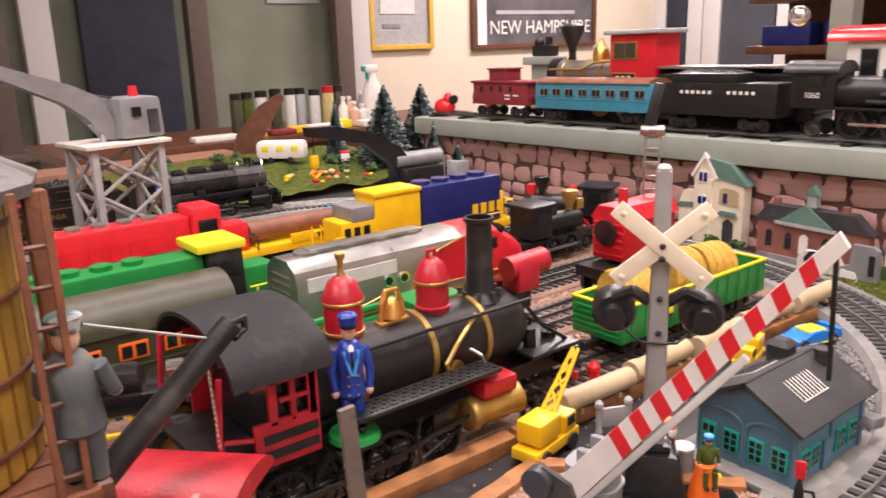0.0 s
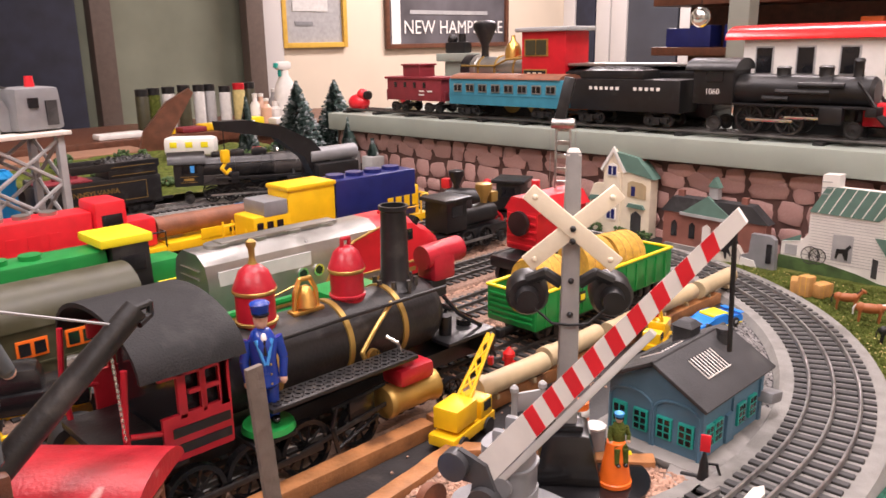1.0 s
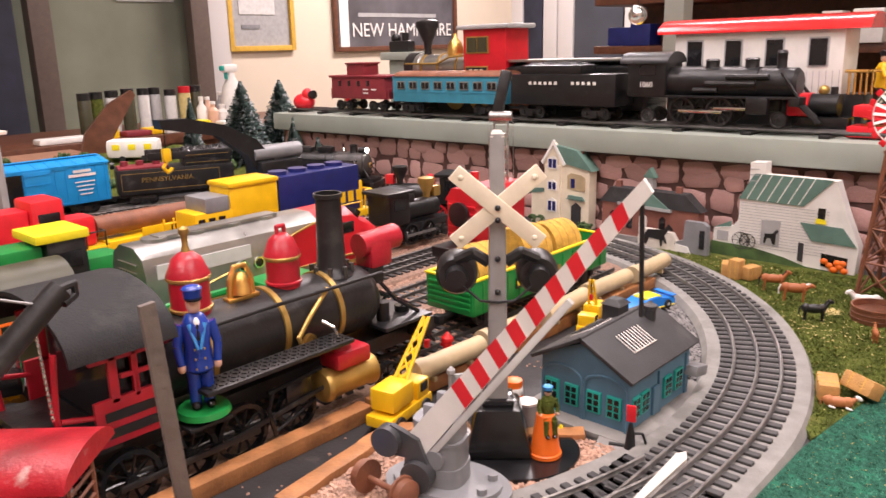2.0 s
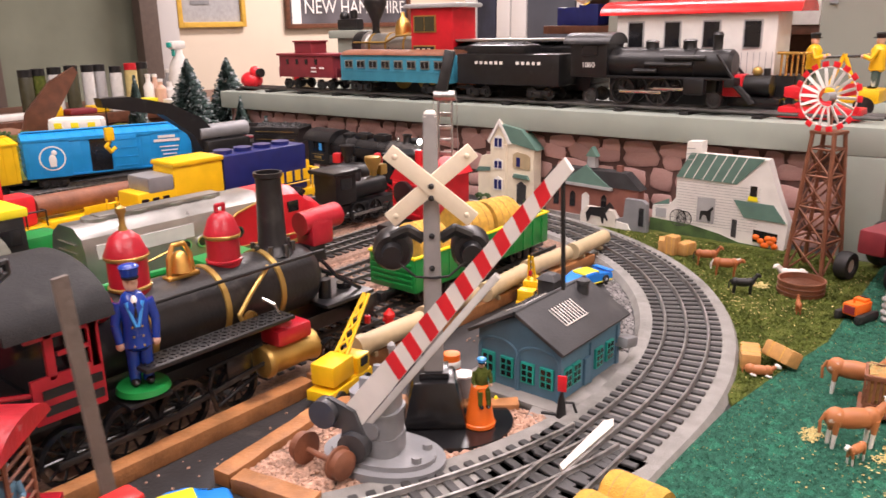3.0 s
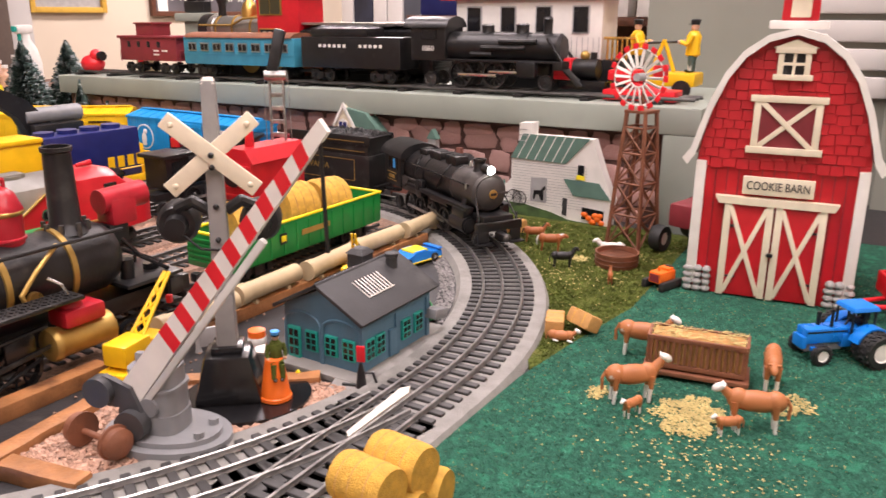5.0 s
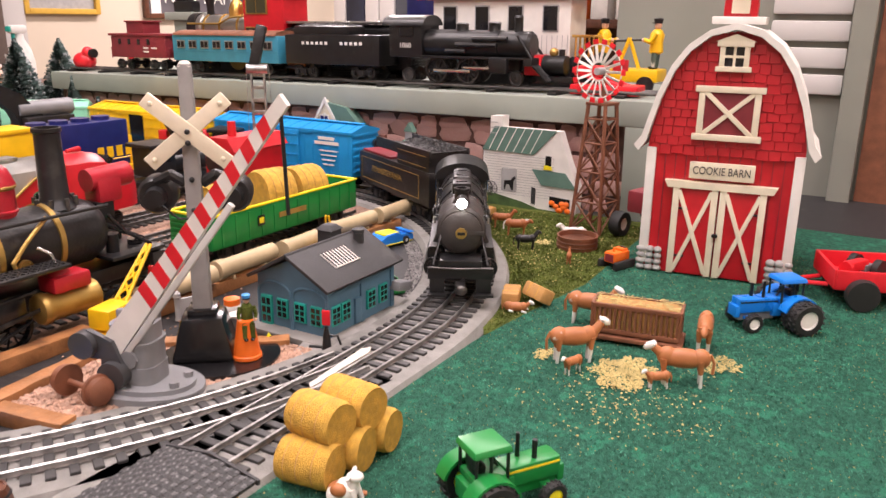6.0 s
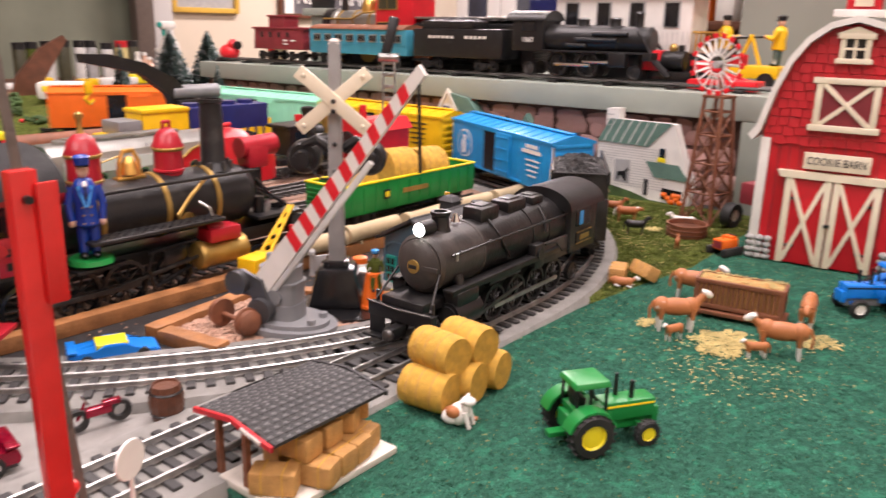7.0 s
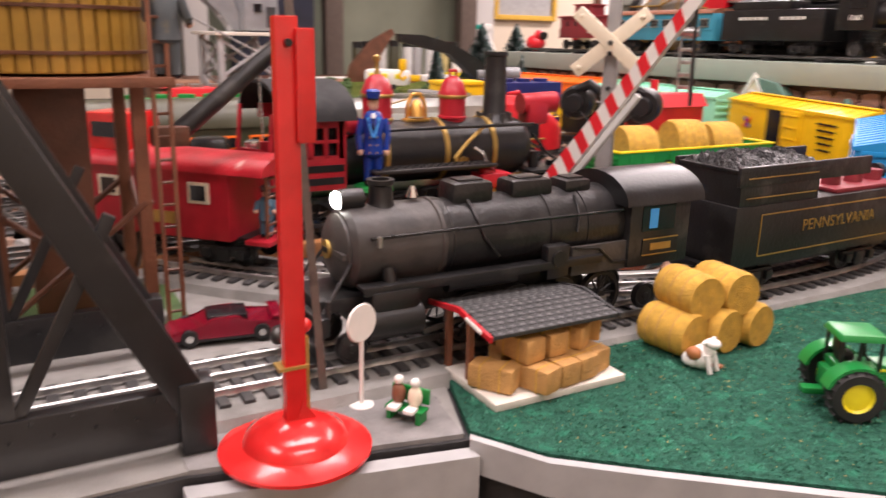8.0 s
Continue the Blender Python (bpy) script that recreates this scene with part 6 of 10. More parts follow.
ball((0, 0, 0.0075), (0.0062, 0.0056, 0.0078), sit.bm)
ball((-0.004, 0, 0.005), (0.0065, 0.0062, 0.005), sit.bm)
ball((0.0035, 0, 0.0125), (0.0035, 0.0032, 0.0052), sit.bm)
sit.paint("white")
ball((0.0052, 0, 0.0175), (0.0046, 0.0032, 0.0032), sit.bm)
for q in (-1, 1):
    ball((0.003, q * 0.004, 0.0188), (0.0012, 0.0022, 0.0012), sit.bm)
    rod((0.0045, q * 0.0028, 0.011), (0.0075, q * 0.003, 0.0002), 0.0016, 0.0013, 8, sit.bm)
sit.paint("white")
ball((-0.002, -0.0042, 0.0105), (0.0045, 0.0028, 0.0042), sit.bm)
ball((-0.006, 0.002, 0.006), (0.0048, 0.0048, 0.0038), sit.bm)
rod((0.0, 0.005, 0.0018), (0.008, 0.0075, 0.001), 0.002, 0.0013, 8, sit.bm)
sit.paint("hide")
sit.make("calf", "white and brown toy calf sitting upright beside the round bales", "calf", pose(0.278, 0.067, 0.0035, 0, 0, -75) @ Matrix.Diagonal((0.95, 1.1, 0.84, 1)))
animal("calf", "brown and white toy calf lying by the square bales", pose(0.556, 0.109, 0.004, 0, 0, -70), 0.019, "hide", "white", 0.2, "white", lying=True)
animal("horse", "chestnut toy horse with dark mane on the moss", pose(0.79, 0.238, 0.003, 0, 0, -68), 0.022, "chestnut", "chestnut", 0.0, mane="black", group="toy horses")
animal("horse", "chestnut toy horse with white mane grazing", pose(0.768, 0.21, 0.003, 0, 0, -68), 0.024, "chestnut", "chestnut", 0.35, mane="white", group="toy horses")
animal("horse", "black toy horse standing on the moss", pose(0.723, 0.178, 0.003, 0, 0, -60), 0.021, "black", "black", 0.0, mane="black", group="toy horses")
animal("horse", "white toy horse lying behind the round tub", pose(0.788, 0.152, 0.006, 0, 0, 120), 0.025, "white", "white", 0.1, lying=True, mane="white", group="toy horses")
animal("foal", "small chestnut toy foal beside the round tub", pose(0.703, 0.123, 0.003, 0, 0, 20), 0.0145, "chestnut", "chestnut", 0.0)
t = thing("stock_tub", "round rusty brown trough on the moss", "trough", pose(0.758, 0.136, 0.003) @ Matrix.Scale(0.88, 4))
part("tub_wall", lathe([(0.0225, 0), (0.0235, 0.002), (0.0232, 0.014), (0.024, 0.0145), (0.024, 0.016), (0.022, 0.016), (0.0215, 0.004), (0.001, 0.003)], (0, 0, 0), 32), "rust_wood", t)
for z in (0.005, 0.01):
    part("hoop", lathe([(0.0233, z - 0.0006), (0.0242, z), (0.0233, z + 0.0006)], (0, 0, 0), 32), "brown_wood", t)


def hay_rack():
    t = thing("hay_rack", "brown slatted hay rack filled with straw", "hay rack", pose(0.549, 0.009, 0.0035, 0, 0, -81))
    L, W, H = 0.062, 0.022, 0.026
    part("base", box((0, 0, 0.0045), (L + 0.006, W + 0.008, 0.003), 0.0006), "rust_wood", t)
    for x in (-1, 1):
        for y in (-1, 1):
            part("leg", box((x * L * 0.45, y * W * 0.4, 0.0015), (0.004, 0.004, 0.003)), "rust_wood", t)
    for y in (-1, 1):
        for z in (0.009, 0.028):
            part("rail", box((0, y * W / 2, z), (L, 0.0022, 0.0032), 0.0004), "rust_wood", t)
        for i in range(17):
            part("slat", box((-L / 2 + 0.002 + i * (L - 0.004) / 16, y * W / 2, 0.0185), (0.0017, 0.0016, 0.0175)), "rust_wood", t)
    for x in (-1, 1):
        for i in range(6):
            part("slat", box((x * L / 2, -W / 2 + i * W / 5, 0.0185), (0.0016, 0.0017, 0.0175)), "rust_wood", t)
        part("rail", box((x * L / 2, 0, 0.028), (0.0022, W, 0.0032), 0.0004), "rust_wood", t)
    random.seed(4)
    vs, fs = [], []
    for i in range(900):
        p = Vector((random.uniform(-L / 2, L / 2), random.uniform(-W / 2, W / 2) * 0.96, random.choice((0.03 + random.uniform(-0.002, 0.0015), random.uniform(0.008, 0.028)))))
        a = random.uniform(0, math.pi)
        d = Vector((math.cos(a), math.sin(a) * 0.6, random.uniform(-0.2, 0.2))) * random.uniform(0.002, 0.0055)
        if abs(p.y + d.y) > W / 2 - 0.0015 and p.z < 0.028:
            d.y = 0
        if abs(p.x + d.x) > L / 2:
            d.x = -d.x
        n = Vector((-math.sin(a), math.cos(a), 0.5)) * 0.0003
        k = len(vs)
        vs += [p - n, p + n, p + d + n, p + d - n]
        fs.append((k, k + 1, k + 2, k + 3))
    me = bpy.data.meshes.new("straw")
    me.from_pydata(vs, [], fs)
    me.materials.append(M["straw"])
    o = new("straw", me)
    o.parent = t
    part("hay_fill", box((0, 0, 0.018), (L - 0.003, W - 0.003, 0.0225), 0.002), "bale_wood", t)


hay_rack()

# loose straw on the turf
random.seed(12)
vs, fs = [], []
for cx, cy, sx, sy, n in ((0.489, -0.003, 0.035, 0.026, 2600), (0.535, -0.052, 0.02, 0.02, 600), (0.49, 0.056, 0.014, 0.008, 160), (0.49, 0.055, 0.01, 0.008, 90), (0.45, -0.02, 0.06, 0.06, 200), (0.45, 0.0, 0.12, 0.08, 120), (0.7, 0.17, 0.06, 0.06, 160), (0.755, 0.172, 0.012, 0.01, 200)):
    for i in range(n):
        a, rr = random.uniform(0, 6.283), random.random() ** 0.55
        rr *= 0.75 + 0.5 * noise.noise(Vector((math.cos(a) * 2, math.sin(a) * 2, cx * 90)))
        x, y = cx + sx * rr * math.cos(a), cy + sy * rr * math.sin(a)
        r = random.uniform(0.0004, 0.0013)
        z = 0.0036 + random.uniform(0, 0.0022 if n > 400 else 0.001)
        a = random.uniform(0, 6.28)
        k = len(vs)
        for j in range(3):
            vs.append((x + r * math.cos(a + j * 2.1), y + r * math.sin(a + j * 2.1), z + random.uniform(0, 0.0008)))
        vs.append((x, y, z + r * 0.8))
        fs += [(k, k + 1, k + 3), (k + 1, k + 2, k + 3), (k + 2, k, k + 3), (k, k + 2, k + 1)]
me = bpy.data.meshes.new("loose_straw")
me.from_pydata(vs, [], fs)
me.materials.append(M["straw"])
tagged(new("loose_straw", me), "pale yellow straw scattered on the turf by the hay rack", "straw", kind="stuff")


def square_bale(m, s, label="tan rectangular hay bale", group="square hay bales"):
    t = thing("square_bale", label, "hay bale", m, group)
    bm = box((0, 0, s[2] / 2), s, min(s) * 0.16)
    part("straw_block", bm, "bale_wood", t)
    for k in (-0.22, 0.22):
        part("twine", box((k * s[0], 0, s[2] / 2), (0.0006, s[1] * 1.01, s[2] * 1.01)), "hay", t)
    return t


square_bale(pose(0.572, 0.121, 0.004, 0, 0, 20), (0.026, 0.014, 0.012))
square_bale(pose(0.58, 0.103, 0.0075, 28, 0, 60), (0.026, 0.013, 0.012))
for x, y, a in ((0.812, 0.293, 20), (0.804, 0.281, 80), (0.812, 0.269, -20)):
    square_bale(pose(x, y, gz(y) + 0.004, 0, 0, a), (0.02 if a != 80 else 0.013, 0.013, 0.014 if a != 80 else 0.021))

for x, y, z in ((0.282, 0.092, 0.0118), (0.3045, 0.089, 0.0118), (0.327, 0.088, 0.0118), (0.293, 0.094, 0.0305), (0.316, 0.091, 0.0305)):
    round_bale(pose(x, y, 0.0035 + z, 0, 0, 8 if z < 0.02 else -4), 0.0121, 0.029, "stack of round bales")


# ---- hay shelter ----
def hay_shelter():
    t = thing("hay_shelter", "open hay shelter with grey shingled roof and red fascia", "shelter", pose(0.196, 0.1, 0.0035) @ Matrix.Diagonal((1, 1, 0.92, 1)))
    part("floor_slab", box((0, -0.005, 0.002), (0.074, 0.046, 0.004), 0.0006), "white_dirty", t, "off-white floor board")
    tilt = 10
    n = 6
    for q in (-1, 1):
        for i in range(n):
            for j in range(13):
                d = 0.003 + i * 0.0044
                y = 0.007 - q * d * math.cos(radians(tilt))
                z = 0.0395 - d * math.sin(radians(tilt))
                o = part("shingle", box((0, 0, 0), (0.0052, 0.0058, 0.0012)), "shingle", t, smooth=False)
                o.matrix_basis = pose(-0.0335 + j * 0.00545 + (0.002 if i % 2 else 0), y, z, (tilt - 4) * (1 if q > 0 else -1), 0, 0)
        part("roof_board", box((0, 0.007 - q * 0.0137, 0.0362), (0.07, 0.0275, 0.001), 0, None, pose(0, 0, 0, q * tilt, 0, 0)), "grey_roof", t)
    for x in (-0.0365, 0.0365):
        bm = extrude([(0.007, 0.0408), (-0.0215, 0.0358), (-0.0215, 0.033), (0.007, 0.038), (0.0355, 0.033), (0.0355, 0.0358)], "x", x - 0.0008, x + 0.0008)
        part("fascia", bm, "red" if x < 0 else "grey_roof", t, "red painted fascia" if x < 0 else "")
    part("fascia_mark", box((-0.0375, -0.008, 0.0368), (0.001, 0.014, 0.0018), 0, None, pose(0, 0, 0, tilt, 0, 0)), "white", t)
    for x in (-0.034, 0.034):
        for y in (-0.0, 0.02):
            part("post", box((x, y, 0.019), (0.0028, 0.0028, 0.031)), "rust_wood", t)


hay_shelter()
random.seed(9)
for i, (x, y, z, a) in enumerate(((0.16, 0.082, 0, -55), (0.177, 0.074, 0, -70), (0.191, 0.077, 0, -82), (0.203, 0.079, 0, -80), (0.213, 0.083, 0, -75), (0.175, 0.084, 0.0115, -80), (0.19, 0.086, 0.0115, -82), (0.204, 0.088, 0.0115, -60), (0.216, 0.093, 0.0115, -40), (0.182, 0.099, 0.0, 0), (0.21, 0.1, 0.0, 0))):
    square_bale(pose(x + 0.008, y + 0.006, 0.0076 + z, 0, 0, a), (0.022, 0.0125, 0.0115), "tan rectangular hay bale under the shelter", "bales under the shelter")


# ---- windmill ----
def windmill():
    t = thing("windmill", "brown lattice windmill tower with red-tipped metal wheel", "windmill", pose(0.836, 0.146, 0.003, 0, 0, -14))
    b, a, H = 0.019, 0.0105, 0.14
    for x in (-1, 1):
        for y in (-1, 1):
            part("leg", rod((x * b, y * b, 0), (x * a, y * a, H), 0.0022, seg=6), "rust_wood", t)
    lev = [0.0, 0.034, 0.067, 0.098, 0.124]
    for z0, z1 in zip(lev, lev[1:]):
        w0, w1 = b + (a - b) * z0 / H, b + (a - b) * z1 / H
        for q in (-1, 1):
            for k in (-1, 1):
                part("brace", rod((q * w0, k * w0, z0), (-q * w1, k * w1, z1), 0.0011, seg=5), "rust_wood", t)
                part("brace", rod((k * w0, q * w0, z0), (k * w1, -q * w1, z1), 0.0011, seg=5), "rust_wood", t)
            part("girt", rod((-w1, q * w1, z1), (w1, q * w1, z1), 0.0012, seg=5), "rust_wood", t)
            part("girt", rod((q * w1, -w1, z1), (q * w1, w1, z1), 0.0012, seg=5), "rust_wood", t)
    part("platform", box((0, 0, H), (0.026, 0.026, 0.003), 0.0006), "rust_wood", t)
    for q in (-1, 1):
        part("mast", rod((q * 0.007, q * 0.004, H), (0, 0, 0.175), 0.0018, seg=6), "rust_wood", t)
    hub = Vector((-0.012, 0, 0.174))
    wh = part("wind_wheel", rod(hub + Vector((-0.003, 0, 0)), hub + Vector((0.014, 0, 0)), 0.004, seg=14), "grey_light", t)
    R = 0.034
    for i in range(18):
        a = 2 * math.pi * i / 18
        u = Vector((0, math.cos(a), math.sin(a)))
        part("vane", box((0, 0, 0), (0.0008, 0.018, 0.003), 0.0002, None, None), "white", wh).matrix_basis = Matrix.Translation(hub + u * 0.018) @ pose(0, 0, 0, math.degrees(a), 0, 0) @ pose(0, 0, 0, 0, 28, 0)
        part("vane_tip", box((0, 0, 0), (0.0012, 0.005, 0.006), 0.0002), "scarlet", wh).matrix_basis = Matrix.Translation(hub + u * 0.0303) @ pose(0, 0, 0, math.degrees(a), 0, 0)
    for r in (0.0275, 0.0095):
        part("ring", tube([tuple(hub + Vector((0.001, r * math.cos(2 * math.pi * i / 30), r * math.sin(2 * math.pi * i / 30)))) for i in range(31)], 0.0007, 5), "white", wh)
    part("tail", box((0.03, 0, 0.178), (0.03, 0.001, 0.012), 0.0004), "scarlet", t)


windmill()


# ---- flat wooden houses along the wall ----
def turned_over(t):
    """Swaps left and right of a thing built the other way round."""
    for o in t.children_recursive:
        o.data.transform(Matrix.Diagonal((-1, 1, 1, 1)))
        o.data.flip_normals()



def farmhouse():
    t = thing("farmhouse", "flat wooden farmhouse cut-out, white with green roof", "toy house", pose(0.898, 0.267, 0.0, 0, 0, 90) @ Matrix.Diagonal((0.94, 1, 0.93, 1)))
    # local -x is the far end... u runs along local x towards +y, v up; the front is local +y
    F = 0.008

    def panel(name, pts, mat, f0, f1, label=""):
        return part(name, extrude([(-u, v) for u, v in pts], "y", f0, f1), mat, t, label)
    panel("wall", [(-0.082, 0.0), (0.082, 0.0), (0.082, 0.036), (0.06, 0.04), (0.052, 0.05), (0.052, 0.078), (0.034, 0.108), (-0.055, 0.108), (-0.07, 0.068), (-0.084, 0.036)], "white", -F, F)
    panel("lawn", [(-0.084, 0.0), (0.084, 0.0), (0.084, 0.02), (0.03, 0.018), (-0.005, 0.012), (-0.03, 0.005), (-0.084, 0.003)], "mint" if False else "bush", F, F + 0.0012, "painted green lawn")
    panel("roof", [(-0.022, 0.076), (0.053, 0.077), (0.036, 0.109), (-0.052, 0.109)], "roof_green", F, F + 0.0015, "green roof with pale seams")
    for i in range(6):
        u = 0.043 - i * 0.012
        panel("roof_seam", [(u, 0.077), (u + 0.0012, 0.077), (u - 0.0148, 0.1088), (u - 0.016, 0.1088)], "white", F + 0.0015, F + 0.002)
    panel("chimney", [(0.024, 0.095), (0.042, 0.093), (0.042, 0.122), (0.024, 0.123)], "white", -F, F + 0.001)
    for i in range(3):
        panel("chimney_joint", [(0.031, 0.1 + i * 0.007), (0.0425, 0.0995 + i * 0.007), (0.0425, 0.1005 + i * 0.007), (0.031, 0.101 + i * 0.007)], "grey_light", F + 0.001, F + 0.0016)
    panel("porch_roof", [(-0.082, 0.036), (-0.034, 0.037), (-0.02, 0.057), (-0.066, 0.056)], "roof_green", F, F + 0.0015)
    panel("lean_to_roof", [(0.06, 0.041), (0.083, 0.037), (0.06, 0.048)], "roof_green", F, F + 0.0015)
    panel("doorway", [(0.002, 0.023), (0.024, 0.024), (0.024, 0.054), (0.002, 0.055)], "grey_light", F, F + 0.0008)
    panel("horse_silhouette", [(0.006, 0.026), (0.009, 0.026), (0.012, 0.033), (0.016, 0.033), (0.018, 0.026), (0.02, 0.027), (0.019, 0.038), (0.01, 0.039), (0.005, 0.045), (0.003, 0.042), (0.006, 0.038)], "black", F + 0.0008, F + 0.0014)
    panel("window", [(-0.046, 0.06), (-0.038, 0.06), (-0.038, 0.076), (-0.046, 0.076)], "dark_hole", F, F + 0.0008)
    panel("flower_box", [(-0.048, 0.058), (-0.036, 0.058), (-0.037, 0.064), (-0.047, 0.063)], "lemon", F + 0.0008, F + 0.0016)
    panel("window", [(0.063, 0.022), (0.077, 0.022), (0.077, 0.034), (0.063, 0.034)], "grey_light", F, F + 0.0008)
    panel("doorway", [(-0.074, 0.008), (-0.046, 0.009), (-0.046, 0.024), (-0.074, 0.022)], "dark_hole", F, F + 0.0008)
    panel("door", [(-0.026, 0.01), (-0.02, 0.011), (-0.02, 0.033), (-0.026, 0.032)], "grey_roof", F, F + 0.0008)
    for i, u in enumerate((-0.072, -0.068, -0.064, -0.06, -0.056, -0.07, -0.062, -0.066, -0.05)):
        part("pumpkin", ball((-u, F + 0.002, 0.007 + (i % 3) * 0.0042), (0.0042, 0.002, 0.0036), None, 10, 7), "orange", t)
    for c, r in ((0.047, 0.0105), (0.039, 0.0095)):
        bm = bmesh.new()
        tube([(-c + r * math.cos(i * math.pi / 10), F + 0.0012, 0.025 + r * math.sin(i * math.pi / 10)) for i in range(21)], 0.0005, 5, bm)
        for i in range(8):
            rod((-c, F + 0.0012, 0.025), (-c + r * math.cos(i * math.pi / 4), F + 0.0012, 0.025 + r * math.sin(i * math.pi / 4)), 0.0003, seg=4, bm=bm)
        part("cart_wheel", bm, "black", t)
    for i in range(16):
        part("siding_line", box((0, F + 0.0002, 0.02 + i * 0.0035), (0.1 if 0.02 + i * 0.0035 < 0.075 else 0.0, 0.0006, 0.0004)), "grey_light", t)
    turned_over(t)


farmhouse()


def brick_station():
    t = thing("brick_house", "flat wooden brick building cut-out with grey gabled porch", "toy house", pose(0.902, 0.43, 0.0, 0, 0, 90) @ Matrix.Diagonal((0.86, 1, 0.93, 1)))
    F = 0.008

    def panel(name, pts, mat, f0, f1):
        return part(name, extrude([(-u, v) for u, v in pts], "y", f0, f1), mat, t)
    panel("wall", [(-0.076, 0.0), (0.076, 0.0), (0.076, 0.052), (-0.076, 0.052)], "brick_wall", -F, F)
    panel("roof", [(-0.08, 0.051), (0.08, 0.051), (0.062, 0.072), (-0.055, 0.072)], "grey_roof", -F, F + 0.002)
    panel("porch_gable", [(-0.034, 0.05), (0.046, 0.052), (0.008, 0.078)], "roof_green", F, F + 0.004)
    panel("porch_trim", [(-0.036, 0.047), (0.048, 0.049), (0.048, 0.053), (-0.036, 0.051)], "grey_light", F, F + 0.005)
    panel("tower", [(-0.004, 0.074), (0.01, 0.074), (0.009, 0.09), (-0.003, 0.09)], "grey_light", -F * 0.5, F * 0.7)
    panel("tower_cap", [(-0.006, 0.089), (0.012, 0.089), (0.003, 0.102)], "roof_green", -F * 0.5, F * 0.8)
    for u in (0.058, 0.03, -0.022):
        panel("window", [(u - 0.0045, 0.018), (u + 0.0045, 0.018), (u + 0.0045, 0.036), (u, 0.04), (u - 0.0045, 0.036)], "dark_hole", F, F + 0.001)
    panel("window", [(0.002, 0.014), (0.014, 0.014), (0.014, 0.036), (0.008, 0.04), (0.002, 0.036)], "white", F, F + 0.001)
    for u in (-0.045, 0.05):
        panel("chimney", [(u, 0.064), (u + 0.008, 0.064), (u + 0.008, 0.08), (u, 0.08)], "brick_wall", -0.003, 0.003)
    panel("path", [(-0.078, 0.0), (0.078, 0.0), (0.07, 0.008), (-0.07, 0.006)], "concrete", F, F + 0.003)
    turned_over(t)


brick_station()


def flat_cutout(name, label, m, outline_pts, mat, extra=()):
    t = thing(name, label, "toy cut-out", m)
    part("board", extrude(outline_pts, "y", -0.004, 0.004), mat, t)
    for nm, pts, mt in extra:
        part(nm, extrude(pts, "y", 0.004, 0.0052), mt, t)


horse_shape = [(-0.018, 0.008), (-0.016, 0.008), (-0.012, 0.018), (0.004, 0.017), (0.006, 0.008), (0.008, 0.008), (0.009, 0.018), (0.014, 0.012), (0.015, 0.014), (0.011, 0.023), (0.018, 0.033), (0.023, 0.031), (0.024, 0.034), (0.017, 0.041), (0.01, 0.032), (-0.014, 0.03), (-0.021, 0.02)]
flat_cutout("horse_cutout", "flat cut-out of a black horse before a pale cart", pose(0.874, 0.405, 0.0, 0, 0, 90) @ Matrix.Diagonal((-0.85, 1, 0.85, 1)), [(-0.03, 0), (0.032, 0), (0.03, 0.016), (0.022, 0.028), (-0.02, 0.03), (-0.03, 0.02)], "white_dirty", [("horse_silhouette", horse_shape, "black")])
flat_cutout("outhouse_cutout", "flat cut-out of a grey outhouse and cart wheel", pose(0.874, 0.362, 0.0, 0, 0, 90) @ Matrix.Diagonal((-0.85, 1, 0.9, 1)), [(-0.024, 0), (0.024, 0), (0.022, 0.042), (0.016, 0.046), (-0.01, 0.046), (-0.012, 0.02), (-0.024, 0.016)], "grey", [("door", [(0.012, 0.012), (0.019, 0.012), (0.019, 0.036), (0.012, 0.036)], "dark_hole"), ("low_wall", [(-0.024, 0), (0.002, 0), (-0.004, 0.012), (-0.022, 0.014)], "white")])


